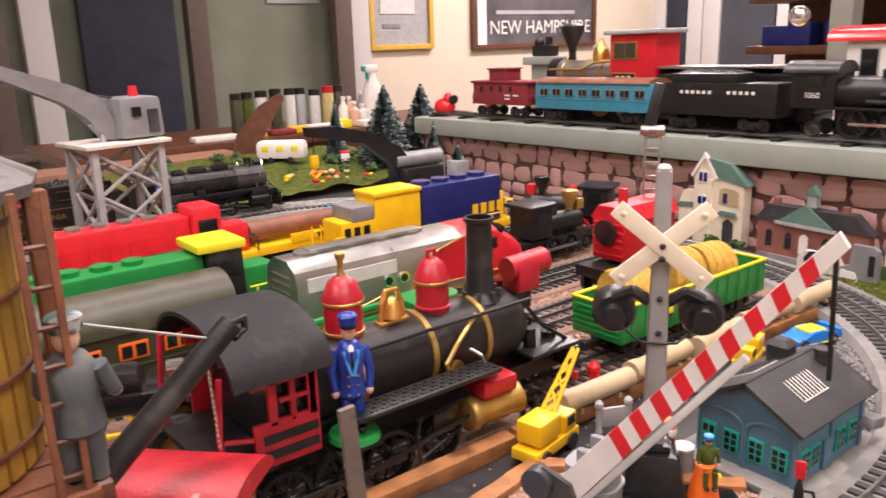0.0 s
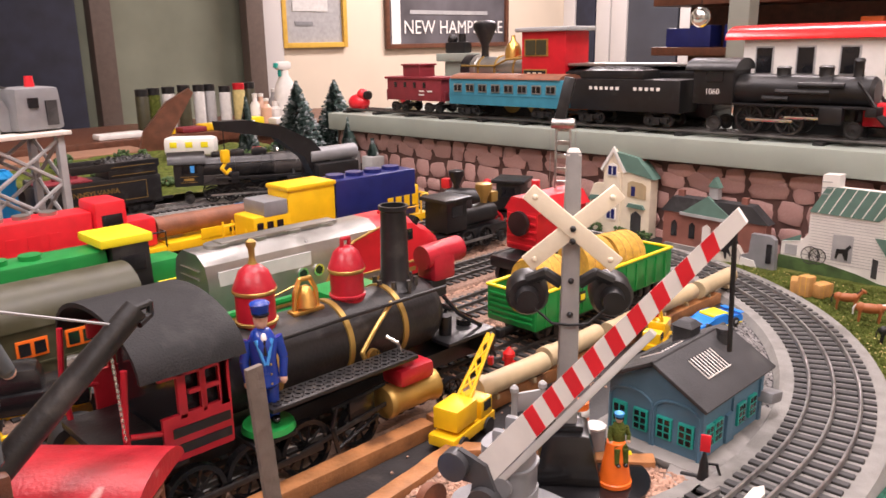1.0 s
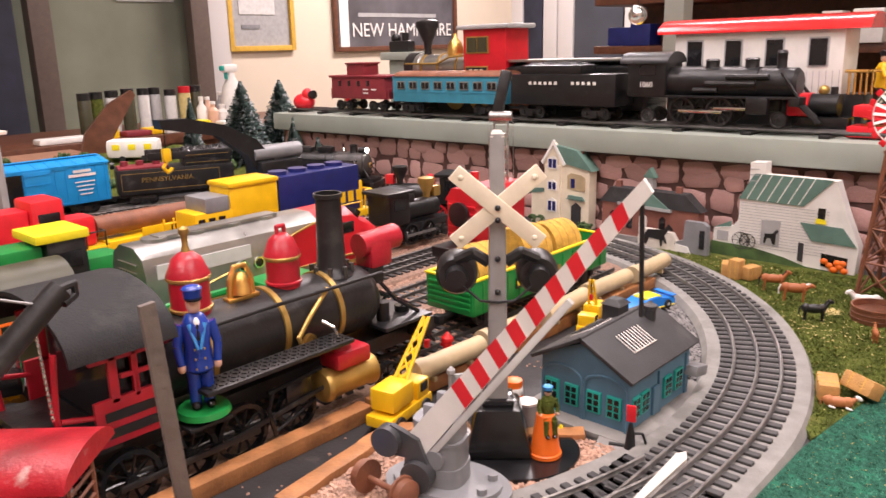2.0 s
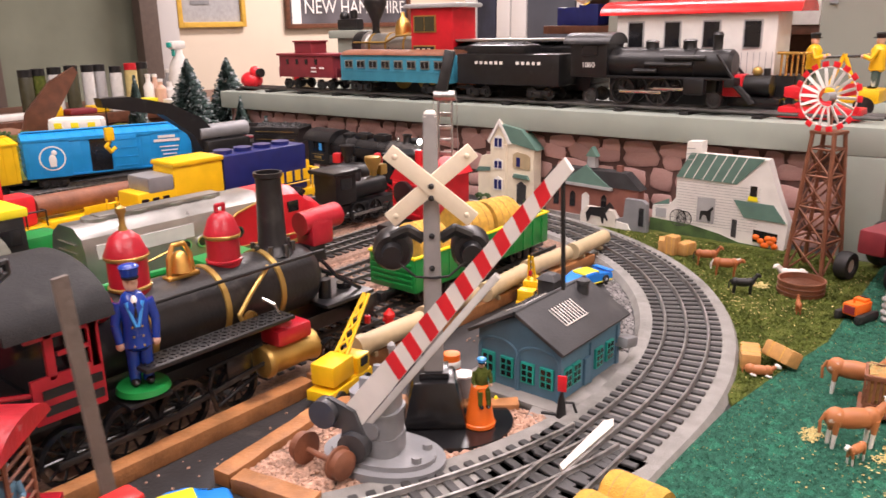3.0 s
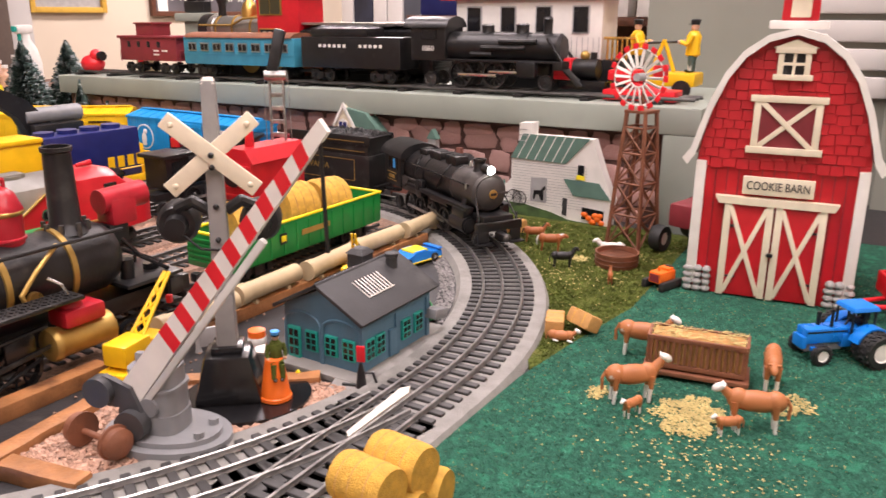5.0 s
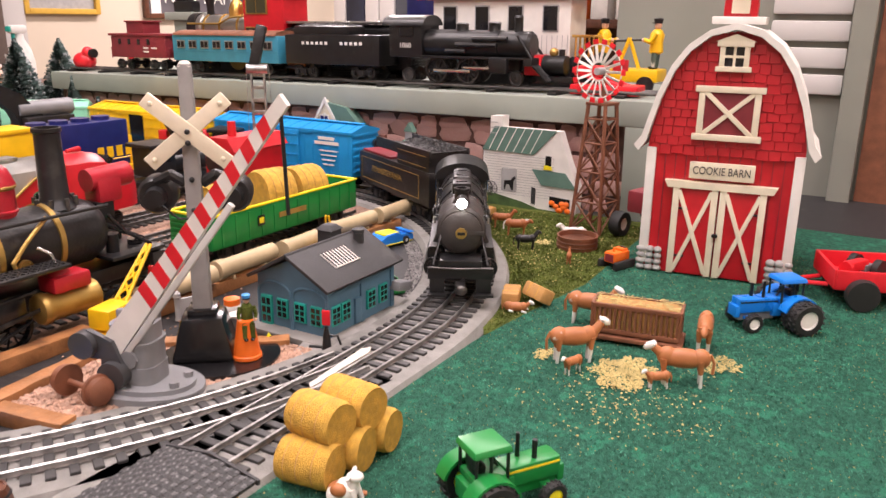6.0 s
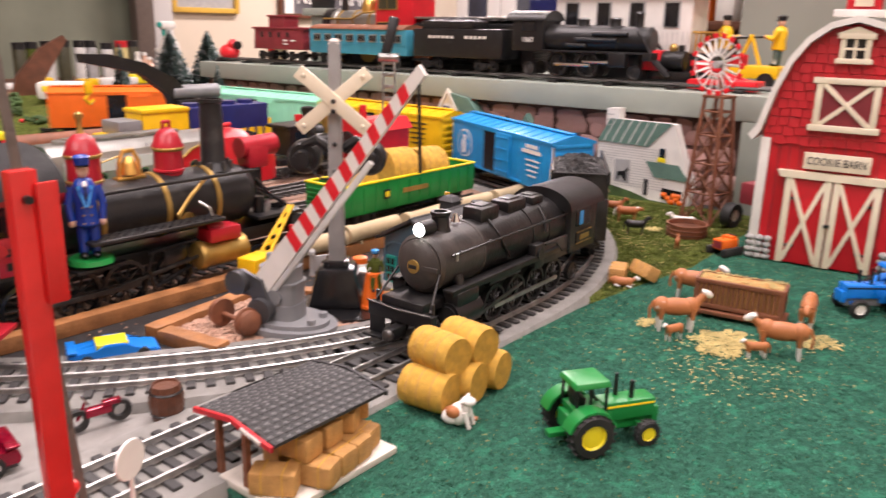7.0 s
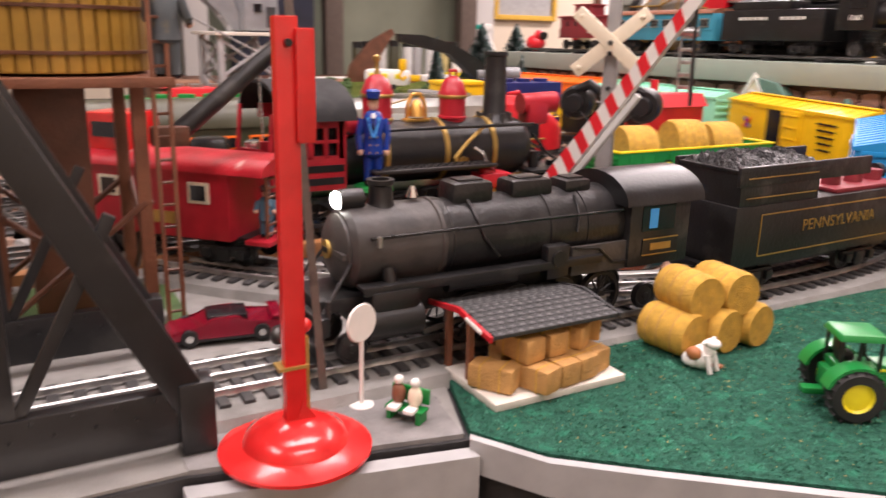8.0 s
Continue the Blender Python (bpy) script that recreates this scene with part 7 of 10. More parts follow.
def victorian():
    t = thing("victorian_house", "flat wooden Victorian house cut-out in cream with green roof", "toy house", pose(0.918, 0.567, 0.0, 0, 0, 90) @ Matrix.Diagonal((1, 1, 0.9, 1)))
    F = 0.009

    def panel(name, pts, mat, f0, f1):
        return part(name, extrude([(-u, v) for u, v in pts], "y", f0, f1), mat, t)
    panel("wall", [(-0.042, 0.0), (0.03, 0.0), (0.03, 0.098), (0.014, 0.128), (-0.002, 0.098), (-0.042, 0.09)], "cream", -F, F)
    panel("side_wing", [(0.03, 0.0), (0.054, 0.0), (0.054, 0.055), (0.048, 0.072), (0.03, 0.074)], "cream", -F * 0.6, F * 0.6)
    panel("wing_roof", [(0.028, 0.05), (0.058, 0.046), (0.052, 0.054), (0.028, 0.056)], "roof_green", F * 0.6, F * 0.75)
    panel("roof", [(-0.047, 0.089), (-0.001, 0.098), (0.011, 0.124), (-0.022, 0.118)], "roof_green", -F, F + 0.002)
    panel("gable_trim", [(-0.006, 0.096), (-0.002, 0.094), (0.0145, 0.124), (0.031, 0.094), (0.034, 0.097), (0.0145, 0.132)], "white", F, F + 0.003)
    panel("chimney", [(-0.026, 0.11), (-0.018, 0.11), (-0.018, 0.136), (-0.026, 0.136)], "brick_wall", -0.004, 0.003)
    panel("tower", [(0.002, 0.0), (0.027, 0.0), (0.027, 0.094), (0.002, 0.094)], "cream", F, F + 0.003)
    for z, h in ((0.022, 0.022), (0.055, 0.017), (0.088, 0.02)):
        o = panel("window", [(0.007, z), (0.022, z), (0.022, z + h * 0.8), (0.0145, z + h), (0.007, z + h * 0.8)], "white", F + 0.003, F + 0.004)
        for k in (0, 1):
            part("pane", extrude([(-(0.0085 + k * 0.0068), z + 0.002), (-(0.0136 + k * 0.0068), z + 0.002), (-(0.0136 + k * 0.0068), z + h * 0.75), (-(0.0085 + k * 0.0068), z + h * 0.75)], "y", F + 0.004, F + 0.0045), "navy", o)
    panel("balcony", [(-0.036, 0.058), (-0.008, 0.06), (-0.008, 0.08), (-0.014, 0.084), (-0.03, 0.082), (-0.036, 0.078)], "tan", F, F + 0.001)
    panel("window", [(-0.02, 0.062), (-0.014, 0.062), (-0.014, 0.076), (-0.02, 0.076)], "navy", F + 0.001, F + 0.0015)
    panel("doorway", [(-0.03, 0.004), (-0.015, 0.004), (-0.015, 0.034), (-0.022, 0.04), (-0.03, 0.034)], "grey_roof", F, F + 0.001)
    panel("porch_roof", [(-0.036, 0.044), (-0.009, 0.045), (-0.012, 0.051), (-0.032, 0.05)], "roof_green", F, F + 0.004)
    random.seed(2)
    for u in (-0.044, -0.034, -0.008, 0.0, 0.03, 0.045):
        bm = bmesh.new()
        for i in range(14):
            ball((-u + random.uniform(-0.005, 0.005), F + 0.006 + random.uniform(-0.003, 0.003), random.uniform(0.002, 0.013)), random.uniform(0.0015, 0.003), bm, 6, 5)
        part("shrub", bm, "bush", t, smooth=False)
    turned_over(t)


victorian()


# ---- trains on the storage tracks ----
def diesel(label, m, L, hood, cab, sill, rails, roof=None, cab_x=0.25, hood_w=0.036, z_top=0.078, nose=None):
    e = thing("diesel_locomotive", label, "locomotive", m, "toy diesels on the storage tracks")
    f = L / 2
    part("sill", box((0, 0, 0.021), (L, 0.052, 0.008), 0.001), sill, e)
    part("fuel_tank", box((0, 0, 0.01), (0.06, 0.036, 0.014), 0.004), "black", e)
    cx = f - L * cab_x
    back = cx - 0.018
    bm = box(((-f + 0.014 + back) / 2, 0, (0.025 + z_top) / 2), (back + f - 0.014, hood_w, z_top - 0.025), 0.003)
    for i in range(6):
        box((-f + 0.03 + i * (back + f - 0.05) / 6, -hood_w / 2, 0.045), (0.012, 0.0012, 0.03), 0, bm)
    part("hood", bm, hood, e)
    bm = bmesh.new()
    for i in range(5):
        rod((-f + 0.03 + i * 0.026, 0, z_top - 0.002), (-f + 0.03 + i * 0.026, 0, z_top + 0.004), 0.009, seg=14, bm=bm)
    part("roof_fan", bm, roof or hood, e)
    part("cab", box((cx, 0, 0.055), (0.036, 0.05, 0.06), 0.004, None, None, 0.94), cab, e)
    for q in (-1, 1):
        part("cab_window", box((cx, q * 0.0248, 0.064), (0.022, 0.0015, 0.014), 0.0004, None, pose(0, 0, 0, q * 1.5, 0, 0)), "dark_hole", e)
    part("windscreen", box((cx + 0.0176, 0, 0.066), (0.0015, 0.034, 0.014), 0.0004), "dark_hole", e)
    part("nose", box((cx + 0.034, 0, 0.042), (0.036, hood_w * 0.92, 0.034), 0.005), nose or hood, e)
    bm = bmesh.new()
    for q in (-1, 1):
        tube([(-f + 0.004, q * 0.025, 0.042), (back, q * 0.025, 0.042)], 0.0009, 5, bm)
        tube([(cx + 0.02, q * 0.025, 0.042), (f - 0.003, q * 0.025, 0.042), (f - 0.003, 0, 0.042)], 0.0009, 5, bm)
        for i in range(5):
            x = -f + 0.004 + i * (back + f - 0.004) / 4
            rod((x, q * 0.025, 0.024), (x, q * 0.025, 0.042), 0.0009, seg=5, bm=bm)
        for x in (f - 0.003, f - 0.025):
            rod((x, q * 0.025, 0.012), (x, q * 0.025, 0.042), 0.0011, seg=5, bm=bm)
    part("handrail", bm, rails, e)
    for q in (-1, 1):
        truck(e, q * (f - 0.05), 0.009, 0.034)
        coupler(e, q * (f + 0.002))
    return e


def on_track(x, y):
    return pose(x, y, gz(y) + RAIL)


jd = diesel("green toy diesel with yellow cab roof and black cab", on_track(0.205, 0.68), 0.26, "green", "black", "green", "lemon", cab_x=0.2)
part("yellow_roof", box((0.075, 0, 0.0845), (0.046, 0.051, 0.008), 0.002), "lemon", jd, "bright yellow cab roof")
part("emblem", box((-0.045, -0.0185, 0.055), (0.022, 0.001, 0.02), 0.002), "lemon", jd)
part("emblem_field", box((-0.045, -0.0192, 0.055), (0.018, 0.001, 0.016), 0.002), "black", jd)


def navy_diesel():
    e = thing("diesel_locomotive", "navy blue and yellow toy diesel with yellow railings", "locomotive", on_track(0.585, 0.772), "toy diesels on the storage tracks")
    part("sill", box((0, 0, 0.021), (0.275, 0.052, 0.009), 0.001), "yellow", e)
    bm = box((0.055, 0, 0.055), (0.13, 0.042, 0.06), 0.003)
    for i in range(4):
        rod((0.005 + i * 0.03, 0, 0.083), (0.005 + i * 0.03, 0, 0.0895), 0.0115, seg=16, bm=bm)
    part("hood", bm, "navy", e)
    part("yellow_hood", box((-0.045, 0, 0.054), (0.068, 0.0425, 0.058), 0.004), "yellow", e)
    part("cab_roof", box((-0.045, 0, 0.0845), (0.07, 0.046, 0.006), 0.0025), "yellow", e)
    part("grey_panel", box((-0.095, 0, 0.066), (0.032, 0.044, 0.018), 0.003), "grey", e)
    part("cab", box((-0.1, 0, 0.042), (0.05, 0.043, 0.034), 0.003), "yellow", e)
    for i in range(3):
        part("cab_window", box((-0.117 + i * 0.013, -0.0222, 0.046), (0.008, 0.0015, 0.013), 0.001), "dark_hole", e)
    for i in range(4):
        part("letter_bar", box((0.075 + i * 0.014, -0.0216, 0.045), (0.009, 0.001, 0.014)), "yellow", e)
    bm = bmesh.new()
    for q in (-1, 1):
        tube([(0.125, q * 0.025, 0.05), (0.137, q * 0.025, 0.05), (0.137, 0, 0.05)], 0.0012, 5, bm)
        tube([(-0.137, q * 0.025, 0.044), (-0.122, q * 0.025, 0.044)], 0.0012, 5, bm)
        for x in (-0.137, 0.125, 0.137, -0.125):
            rod((x, q * 0.025, 0.014), (x, q * 0.025, 0.05), 0.0013, seg=5, bm=bm)
        tube([(-0.125, q * 0.0255, 0.036), (0.12, q * 0.0255, 0.036)], 0.0009, 5, bm)
    part("handrail", bm, "yellow", e)
    part("end_panel", box((0.122, 0, 0.043), (0.008, 0.04, 0.04), 0.002), "yellow", e)
    for q in (-1, 1):
        truck(e, q * 0.085, 0.009, 0.034)
        coupler(e, q * 0.139)


navy_diesel()
diesel("red toy diesel with grey roof and yellow sill", on_track(0.275, 0.86), 0.25, "scarlet", "scarlet", "yellow", "black", "silver", cab_x=0.24, z_top=0.076)


def streamliner():
    e = thing("streamlined_diesel", "silver streamlined toy diesel with red and yellow nose", "locomotive", on_track(0.437, 0.588), "toy diesels on the storage tracks")
    L, f = 0.27, 0.135
    prof = [(-0.027, 0.02), (-0.028, 0.06), (-0.024, 0.074), (-0.012, 0.082), (0.012, 0.082), (0.024, 0.074), (0.028, 0.06), (0.027, 0.02)]
    bm = extrude(prof, "x", -f, 0.045)
    part("body", bm, "silver", e)
    bm = bmesh.new()
    secs = [(0.045, 1.0, 1.0), (0.075, 1.0, 1.0), (0.09, 1.0, 0.96), (0.102, 0.97, 0.8), (0.118, 0.9, 0.68), (0.129, 0.72, 0.55), (0.134, 0.5, 0.42)]
    rings = [[bm.verts.new((x, y * sy, 0.02 + (z - 0.02) * sz)) for y, z in prof] for x, sy, sz in secs]
    for a, b in zip(rings, rings[1:]):
        for i in range(len(prof) - 1):
            bm.faces.new((a[i], a[i + 1], b[i + 1], b[i]))
    bm.faces.new(rings[-1])
    part("nose", bm, "red", e, "red painted nose")
    for q in (-1, 1):
        o = part("red_flank", extrude([(0.045, 0.034), (-0.02, 0.036), (-0.012, 0.052), (0.012, 0.068), (0.045, 0.074)], "y", q * 0.0265, q * 0.0288), "red", e)
        part("yellow_line", tube([(0.1, q * 0.0283, 0.034), (-0.02, q * 0.0288, 0.035), (-0.012, q * 0.0288, 0.052), (0.012, q * 0.0288, 0.068), (0.045, q * 0.027, 0.0755)], 0.0011, 6), "gold", o)
        for x in (-0.045, -0.028, 0.012, -0.06 - 0.03):
            part("porthole", rod((x, q * 0.027, 0.05), (x, q * 0.0295, 0.05), 0.0055, seg=16), "chrome", e)
            part("porthole_glass", rod((x, q * 0.028, 0.05), (x, q * 0.03, 0.05), 0.0038, seg=16), "dark_hole", e)
        part("cab_window", box((0.08, q * 0.0276, 0.062), (0.014, 0.002, 0.011), 0.001), "dark_hole", e)
        part("skirt_stripe", box((-0.02, q * 0.0276, 0.026), (0.22, 0.0012, 0.004)), "gold", e)
        part("grille", box((-0.08, q * 0.0274, 0.062), (0.09, 0.0015, 0.012)), "clear", e)
        part("windscreen", box((0.1, q * 0.011, 0.071), (0.008, 0.016, 0.009), 0.001, None, pose(0, 0, 0, 0, 38, 0)), "dark_hole", e)
        truck(e, q * 0.085, 0.009, 0.034)
    bm = bmesh.new()
    for i in range(4):
        rod((-0.11 + i * 0.036, 0, 0.08), (-0.11 + i * 0.036, 0, 0.085), 0.011, seg=16, bm=bm)
    box((-0.05, 0.0, 0.0845), (0.12, 0.016, 0.004), 0.001, bm)
    part("roof_detail", bm, "silver", e)
    part("horn", rod((0.06, -0.008, 0.085), (0.075, -0.008, 0.086), 0.0018, 0.003, 8), "red", e)
    for i in range(7):
        part("end_rung", box((-f - 0.001, 0, 0.026 + i * 0.007), (0.0015, 0.03, 0.0012)), "silver", e)
    part("number_board", box((0.113, -0.018, 0.054), (0.012, 0.002, 0.006), 0, None, pose(0, 0, 0, 0, 0, 30)), "white", e)


streamliner()


def coach(name, label, m, L, body, roof_mat, windows, win_mat, w=0.054, z1=0.062, top=0.018, group=""):
    c = thing(name, label, "passenger car", m, group)
    part("body", box((0, 0, (0.018 + z1) / 2), (L, w, z1 - 0.018), 0.001), body, c)
    pts = [(-(w / 2 + 0.002) * math.cos(radians(a)), z1 + top * math.sin(radians(a))) for a in range(0, 181, 15)]
    bm = extrude(pts, "x", -L / 2 + 0.004, L / 2 - 0.004)
    part("roof", bm, roof_mat, c)
    for q in (-1, 1):
        for i in range(windows):
            x = -L / 2 + 0.02 + i * (L - 0.04) / (windows - 1)
            o = part("window", box((x, q * w / 2, z1 - 0.014), (L / windows * 0.62, 0.0024, 0.013), 0.0004), win_mat, c)
            for k in (-1, 1):
                part("pane", box((x + k * L / windows * 0.15, q * (w / 2 + 0.0008), z1 - 0.014), (L / windows * 0.22, 0.0016, 0.009)), "dark_hole", o)
        truck(c, q * (L / 2 - 0.04))
        coupler(c, q * (L / 2 + 0.003))
        part("belt_rail", box((0, q * w / 2, 0.034), (L, 0.0018, 0.0015)), body, c)
    return c


coach("pullman_car", "olive green tinplate passenger car with orange window frames", on_track(0.118, 0.588), 0.27, "olive", "olive", 8, "orange", 0.056, 0.06, 0.026)
lf = thing("flat_car", "yellow-orange flat car loaded with a brown log", "flat car", on_track(0.5, 0.86))
part("deck", box((0, 0, 0.022), (0.2, 0.05, 0.01), 0.001), "yellow", lf)
for q in (-1, 1):
    truck(lf, q * 0.07)
    part("side_board", box((0, q * 0.025, 0.031), (0.12, 0.002, 0.012), 0.0005), "yellow", lf)
    for i in range(4):
        part("letter_bar", box((-0.02 + i * 0.014, q * 0.0264, 0.031), (0.007, 0.001, 0.006)), "black", lf)
log = part("log", rod((-0.085, 0, 0.042), (0.085, 0, 0.042), 0.0125, 0.0115, 18), "rust_wood")
log.matrix_basis = on_track(0.48, 0.86)
tagged(log, "brown wooden log lying on the yellow flat car", "log")

gf = thing("green_flat_car", "green flat car with pipes and railings behind the old engine", "flat car", on_track(0.33, 0.5))
bm = box((0, 0, 0.024), (0.24, 0.048, 0.01), 0.001)
box((0.06, 0, 0.05), (0.05, 0.034, 0.006), 0.001, bm)
part("deck", bm, "green", gf)
bm = bmesh.new()
for q in (-1, 1):
    for z in (0.036, 0.046):
        tube([(-0.11, q * 0.02, z), (0.03, q * 0.02, z)], 0.003, 7, bm)
    for x in (-0.1, -0.05, 0.0, 0.04, 0.08):
        rod((x, q * 0.02, 0.026), (x, q * 0.02, 0.05), 0.002, seg=6, bm=bm)
part("pipework", bm, "green", gf)
part("yellow_end", box((0.121, 0, 0.028), (0.004, 0.046, 0.012), 0.001), "lemon", gf)
for q in (-1, 1):
    truck(gf, q * 0.085)


def crane_car():
    c = thing("crane_car", "red toy crane cab on a black flat car", "crane car", on_track(0.674, 0.51))
    part("deck", box((0, 0, 0.022), (0.13, 0.048, 0.012), 0.002), "black", c)
    b = box((0, 0, 0.054), (0.085, 0.042, 0.044), 0.003)
    for i in range(5):
        box((-0.0425, 0, 0.038 + i * 0.008), (0.003, 0.038, 0.003), 0.001, b)
    cab = part("cab", b, "red", c, "red crane cab")
    part("cab_roof", extrude([(-0.024, 0.074), (-0.014, 0.088), (0.014, 0.088), (0.024, 0.074)], "x", -0.042, 0.045), "red", cab)
    part("chimney", rod((-0.02, 0, 0.084), (-0.02, 0, 0.104), 0.005, 0.0045, 14), "red", cab)
    part("winch_drum", lathe([(0.004, -0.05), (0.013, -0.049), (0.013, -0.045), (0.006, -0.044), (0.006, -0.042)], (0, 0, 0.062), 20, axis="x"), "black", cab)
    for q in (-1, 1):
        truck(c, q * 0.042)
    return c


crane_car()


def gantry():
    t = thing("signal_mast", "bare steel lattice mast with black swivel arm and cables", "crane boom", pose(0.702, 0.512, gz(0.5) + 0.004, 0, 0, 30))
    for q in (-1, 1):
        part("mast_side", box((0, q * 0.0075, 0.083), (0.006, 0.002, 0.166), 0.0004), "steel", t)
    for i in range(11):
        z = 0.015 + i * 0.0145
        part("cross_plate", box((0, 0, z), (0.003, 0.0145, 0.0045), 0.0004), "steel", t)
    part("foot", box((0, 0, 0.003), (0.03, 0.03, 0.006), 0.001), "black", t)
    a = part("swivel_arm", box((0.006, 0.0, 0.19), (0.009, 0.012, 0.05), 0.002, None, pose(0, 0, 0, 12, 8, 0)), "black", t)
    part("pulley", rod((0, -0.012, 0.166), (0, 0.012, 0.166), 0.0055, seg=14), "steel", t)
    for q in (-1, 1):
        part("cable", rod((0, q * 0.013, 0.166), (0.004, q * 0.015, 0.01), 0.0004, seg=5), "steel", t)


gantry()


def small_engine(label, m, L, wheels, stack):
    e = thing("small_locomotive", label, "locomotive", m)
    f = L / 2
    part("boiler", lathe([(0.01, f - 0.012), (0.0125, f - 0.014), (0.0125, -0.012), (0.013, -0.02)], (0, 0, 0.038), 22, axis="x"), "black", e)
    part("cab", box((-0.03, 0, 0.045), (0.034, 0.038, 0.036), 0.002), "black", e)
    part("cab_roof", box((-0.03, 0, 0.0655), (0.046, 0.046, 0.005), 0.002), "black", e)
    for q in (-1, 1):
        part("cab_window", box((-0.03, q * 0.0192, 0.052), (0.018, 0.001, 0.013)), "dark_hole", e)
        for x in (0.02, -0.01):
            wheel(e, (x, q * 0.0165, 0.013), 0.013, 0.004, wheels, 8, "driving_wheel")
        for x in (f - 0.01, -f + 0.008):
            wheel(e, (x, q * 0.0155, 0.007), 0.007, 0.004)
        part("side_rod", box((0.005, q * 0.02, 0.012), (0.05, 0.0015, 0.003)), "steel", e)
    part("smokestack", lathe([(0.0045, 0), (0.0045, 0.008), (0.011, 0.022), (0.0105, 0.027), (0.006, 0.028)], (f - 0.026, 0, 0.047), 18), stack, e)
    part("steam_dome", lathe([(0.007, 0), (0.0065, 0.012), (0.004, 0.016), (0.001, 0.017)], (0.005, 0, 0.048), 16), "red" if wheels == "red" else "black", e)
    part("headlamp", box((f - 0.012, 0, 0.056), (0.012, 0.012, 0.013), 0.001), "red" if wheels == "red" else "gold", e)
    part("frame", box((0, 0, 0.02), (L, 0.03, 0.008), 0.001), "black", e)
    bm = bmesh.new()
    for i in range(-3, 4):
        rod((f, i * 0.004, 0.02), (f + 0.014, i * 0.0025, 0.005), 0.0012, seg=5, bm=bm)
    part("pilot", bm, wheels if wheels == "red" else "black", e)


small_engine("small black toy steam engine with gold flared smokestack", on_track(0.69, 0.65), 0.125, "black", "gold")
small_engine("small black toy steam engine with bright red wheels", pose(0.795, 0.7, gz(0.7) + RAIL, 0, 0, 115), 0.15, "red", "black")


def boom_crane():
    t = thing("boom_crane", "blue crane car with raised black boom and yellow hook", "crane car", on_track(0.665, 0.95))
    part("deck", box((0, 0, 0.024), (0.2, 0.05, 0.01), 0.001), "blue", t)
    part("cab", box((0.05, 0, 0.055), (0.075, 0.045, 0.04), 0.004), "black", t)
    part("cab_roof", rod((0.01, 0, 0.085), (0.095, 0, 0.085), 0.012, seg=16), "grey", t)
    pts = [(0.02, 0.045), (0.0, 0.085), (-0.045, 0.118), (-0.13, 0.135), (-0.132, 0.147), (-0.09, 0.146), (-0.035, 0.133), (0.015, 0.108), (0.05, 0.07)]
    part("boom", extrude(pts, "y", -0.009, 0.009), "black", t, "curved black boom")
    part("hook_cable", rod((-0.122, 0, 0.135), (-0.122, 0, 0.105), 0.0008, seg=5), "black", t)
    bm = box((-0.122, 0, 0.1), (0.012, 0.008, 0.018), 0.003)
    tube([(-0.122, 0, 0.092), (-0.128, 0, 0.084), (-0.122, 0, 0.077), (-0.115, 0, 0.082)], 0.0025, 7, bm)
    part("hook", bm, "yellow", t, "yellow hook block")
    for q in (-1, 1):
        truck(t, q * 0.07)


boom_crane()


# ---- big-wheeled truck beside the old engine ----
mt = thing("monster_truck", "black toy truck on huge tyres with yellow frame", "toy truck", pose(0.14, 0.5, gz(0.5) + 0.008, 0, 0, 160))
part("body", box((0, 0, 0.043), (0.08, 0.034, 0.014), 0.004), "black_gloss", mt)
part("cab", box((0.002, 0, 0.056), (0.036, 0.03, 0.016), 0.006, None, None, 0.8), "black_gloss", mt)
part("engine_block", box((-0.034, 0, 0.055), (0.012, 0.02, 0.012), 0.002), "chrome", mt)
bm = bmesh.new()
for q in (-1, 1):
    for x in (-0.03, -0.01, 0.01, 0.03):
        rod((x, q * 0.016, 0.022), (x + 0.008, q * 0.014, 0.037), 0.0016, seg=6, bm=bm)
    tube([(-0.035, q * 0.016, 0.024), (0.035, q * 0.016, 0.024)], 0.0018, 6, bm)
part("chassis", bm, "yellow", mt)
for x in (-0.03, 0.032):
    for q in (-1, 1):
        o = part("wheel", lathe([(0.009, -0.008), (0.015, -0.009), (0.0175, -0.005), (0.0175, 0.005), (0.015, 0.009), (0.009, 0.008)], (x, q * 0.026, 0.0175), 22, axis="y", ring_shape=True), "rubber", mt)
        part("rim", rod((x, q * 0.026 - 0.006, 0.0175), (x, q * 0.026 + 0.006, 0.0175), 0.0092, seg=16), "gold", o)

# ---- trains on the shelf ----
SR = 0.0085


def shelf_coach(label, y0, y1, d, z, body, roof_mat, windows, win_mat, w, z1, top):
    return coach("shelf_coach", label, sh((y0 + y1) / 2, d, z), abs(y1 - y0), body, roof_mat, windows, win_mat, w, z1, top)


cb = thing("caboose", "dull maroon toy caboose with cupola on the shelf", "caboose", sh(1.005, 0.047, SR))
part("body", box((0, 0, 0.038), (0.135, 0.046, 0.036), 0.001), "brick_red", cb)
part("roof", box((0, 0, 0.0575), (0.145, 0.05, 0.004), 0.001), "brick_red", cb)
cu = part("cupola", box((-0.01, 0, 0.068), (0.042, 0.036, 0.02), 0.001), "brick_red", cb)
part("cupola_roof", box((-0.01, 0, 0.079), (0.048, 0.04, 0.003), 0.001), "brick_red", cu)
for i in range(4):
    part("window", box((-0.045 + i * 0.024, -0.0233, 0.046), (0.006, 0.0015, 0.009)), "dark_hole", cb)
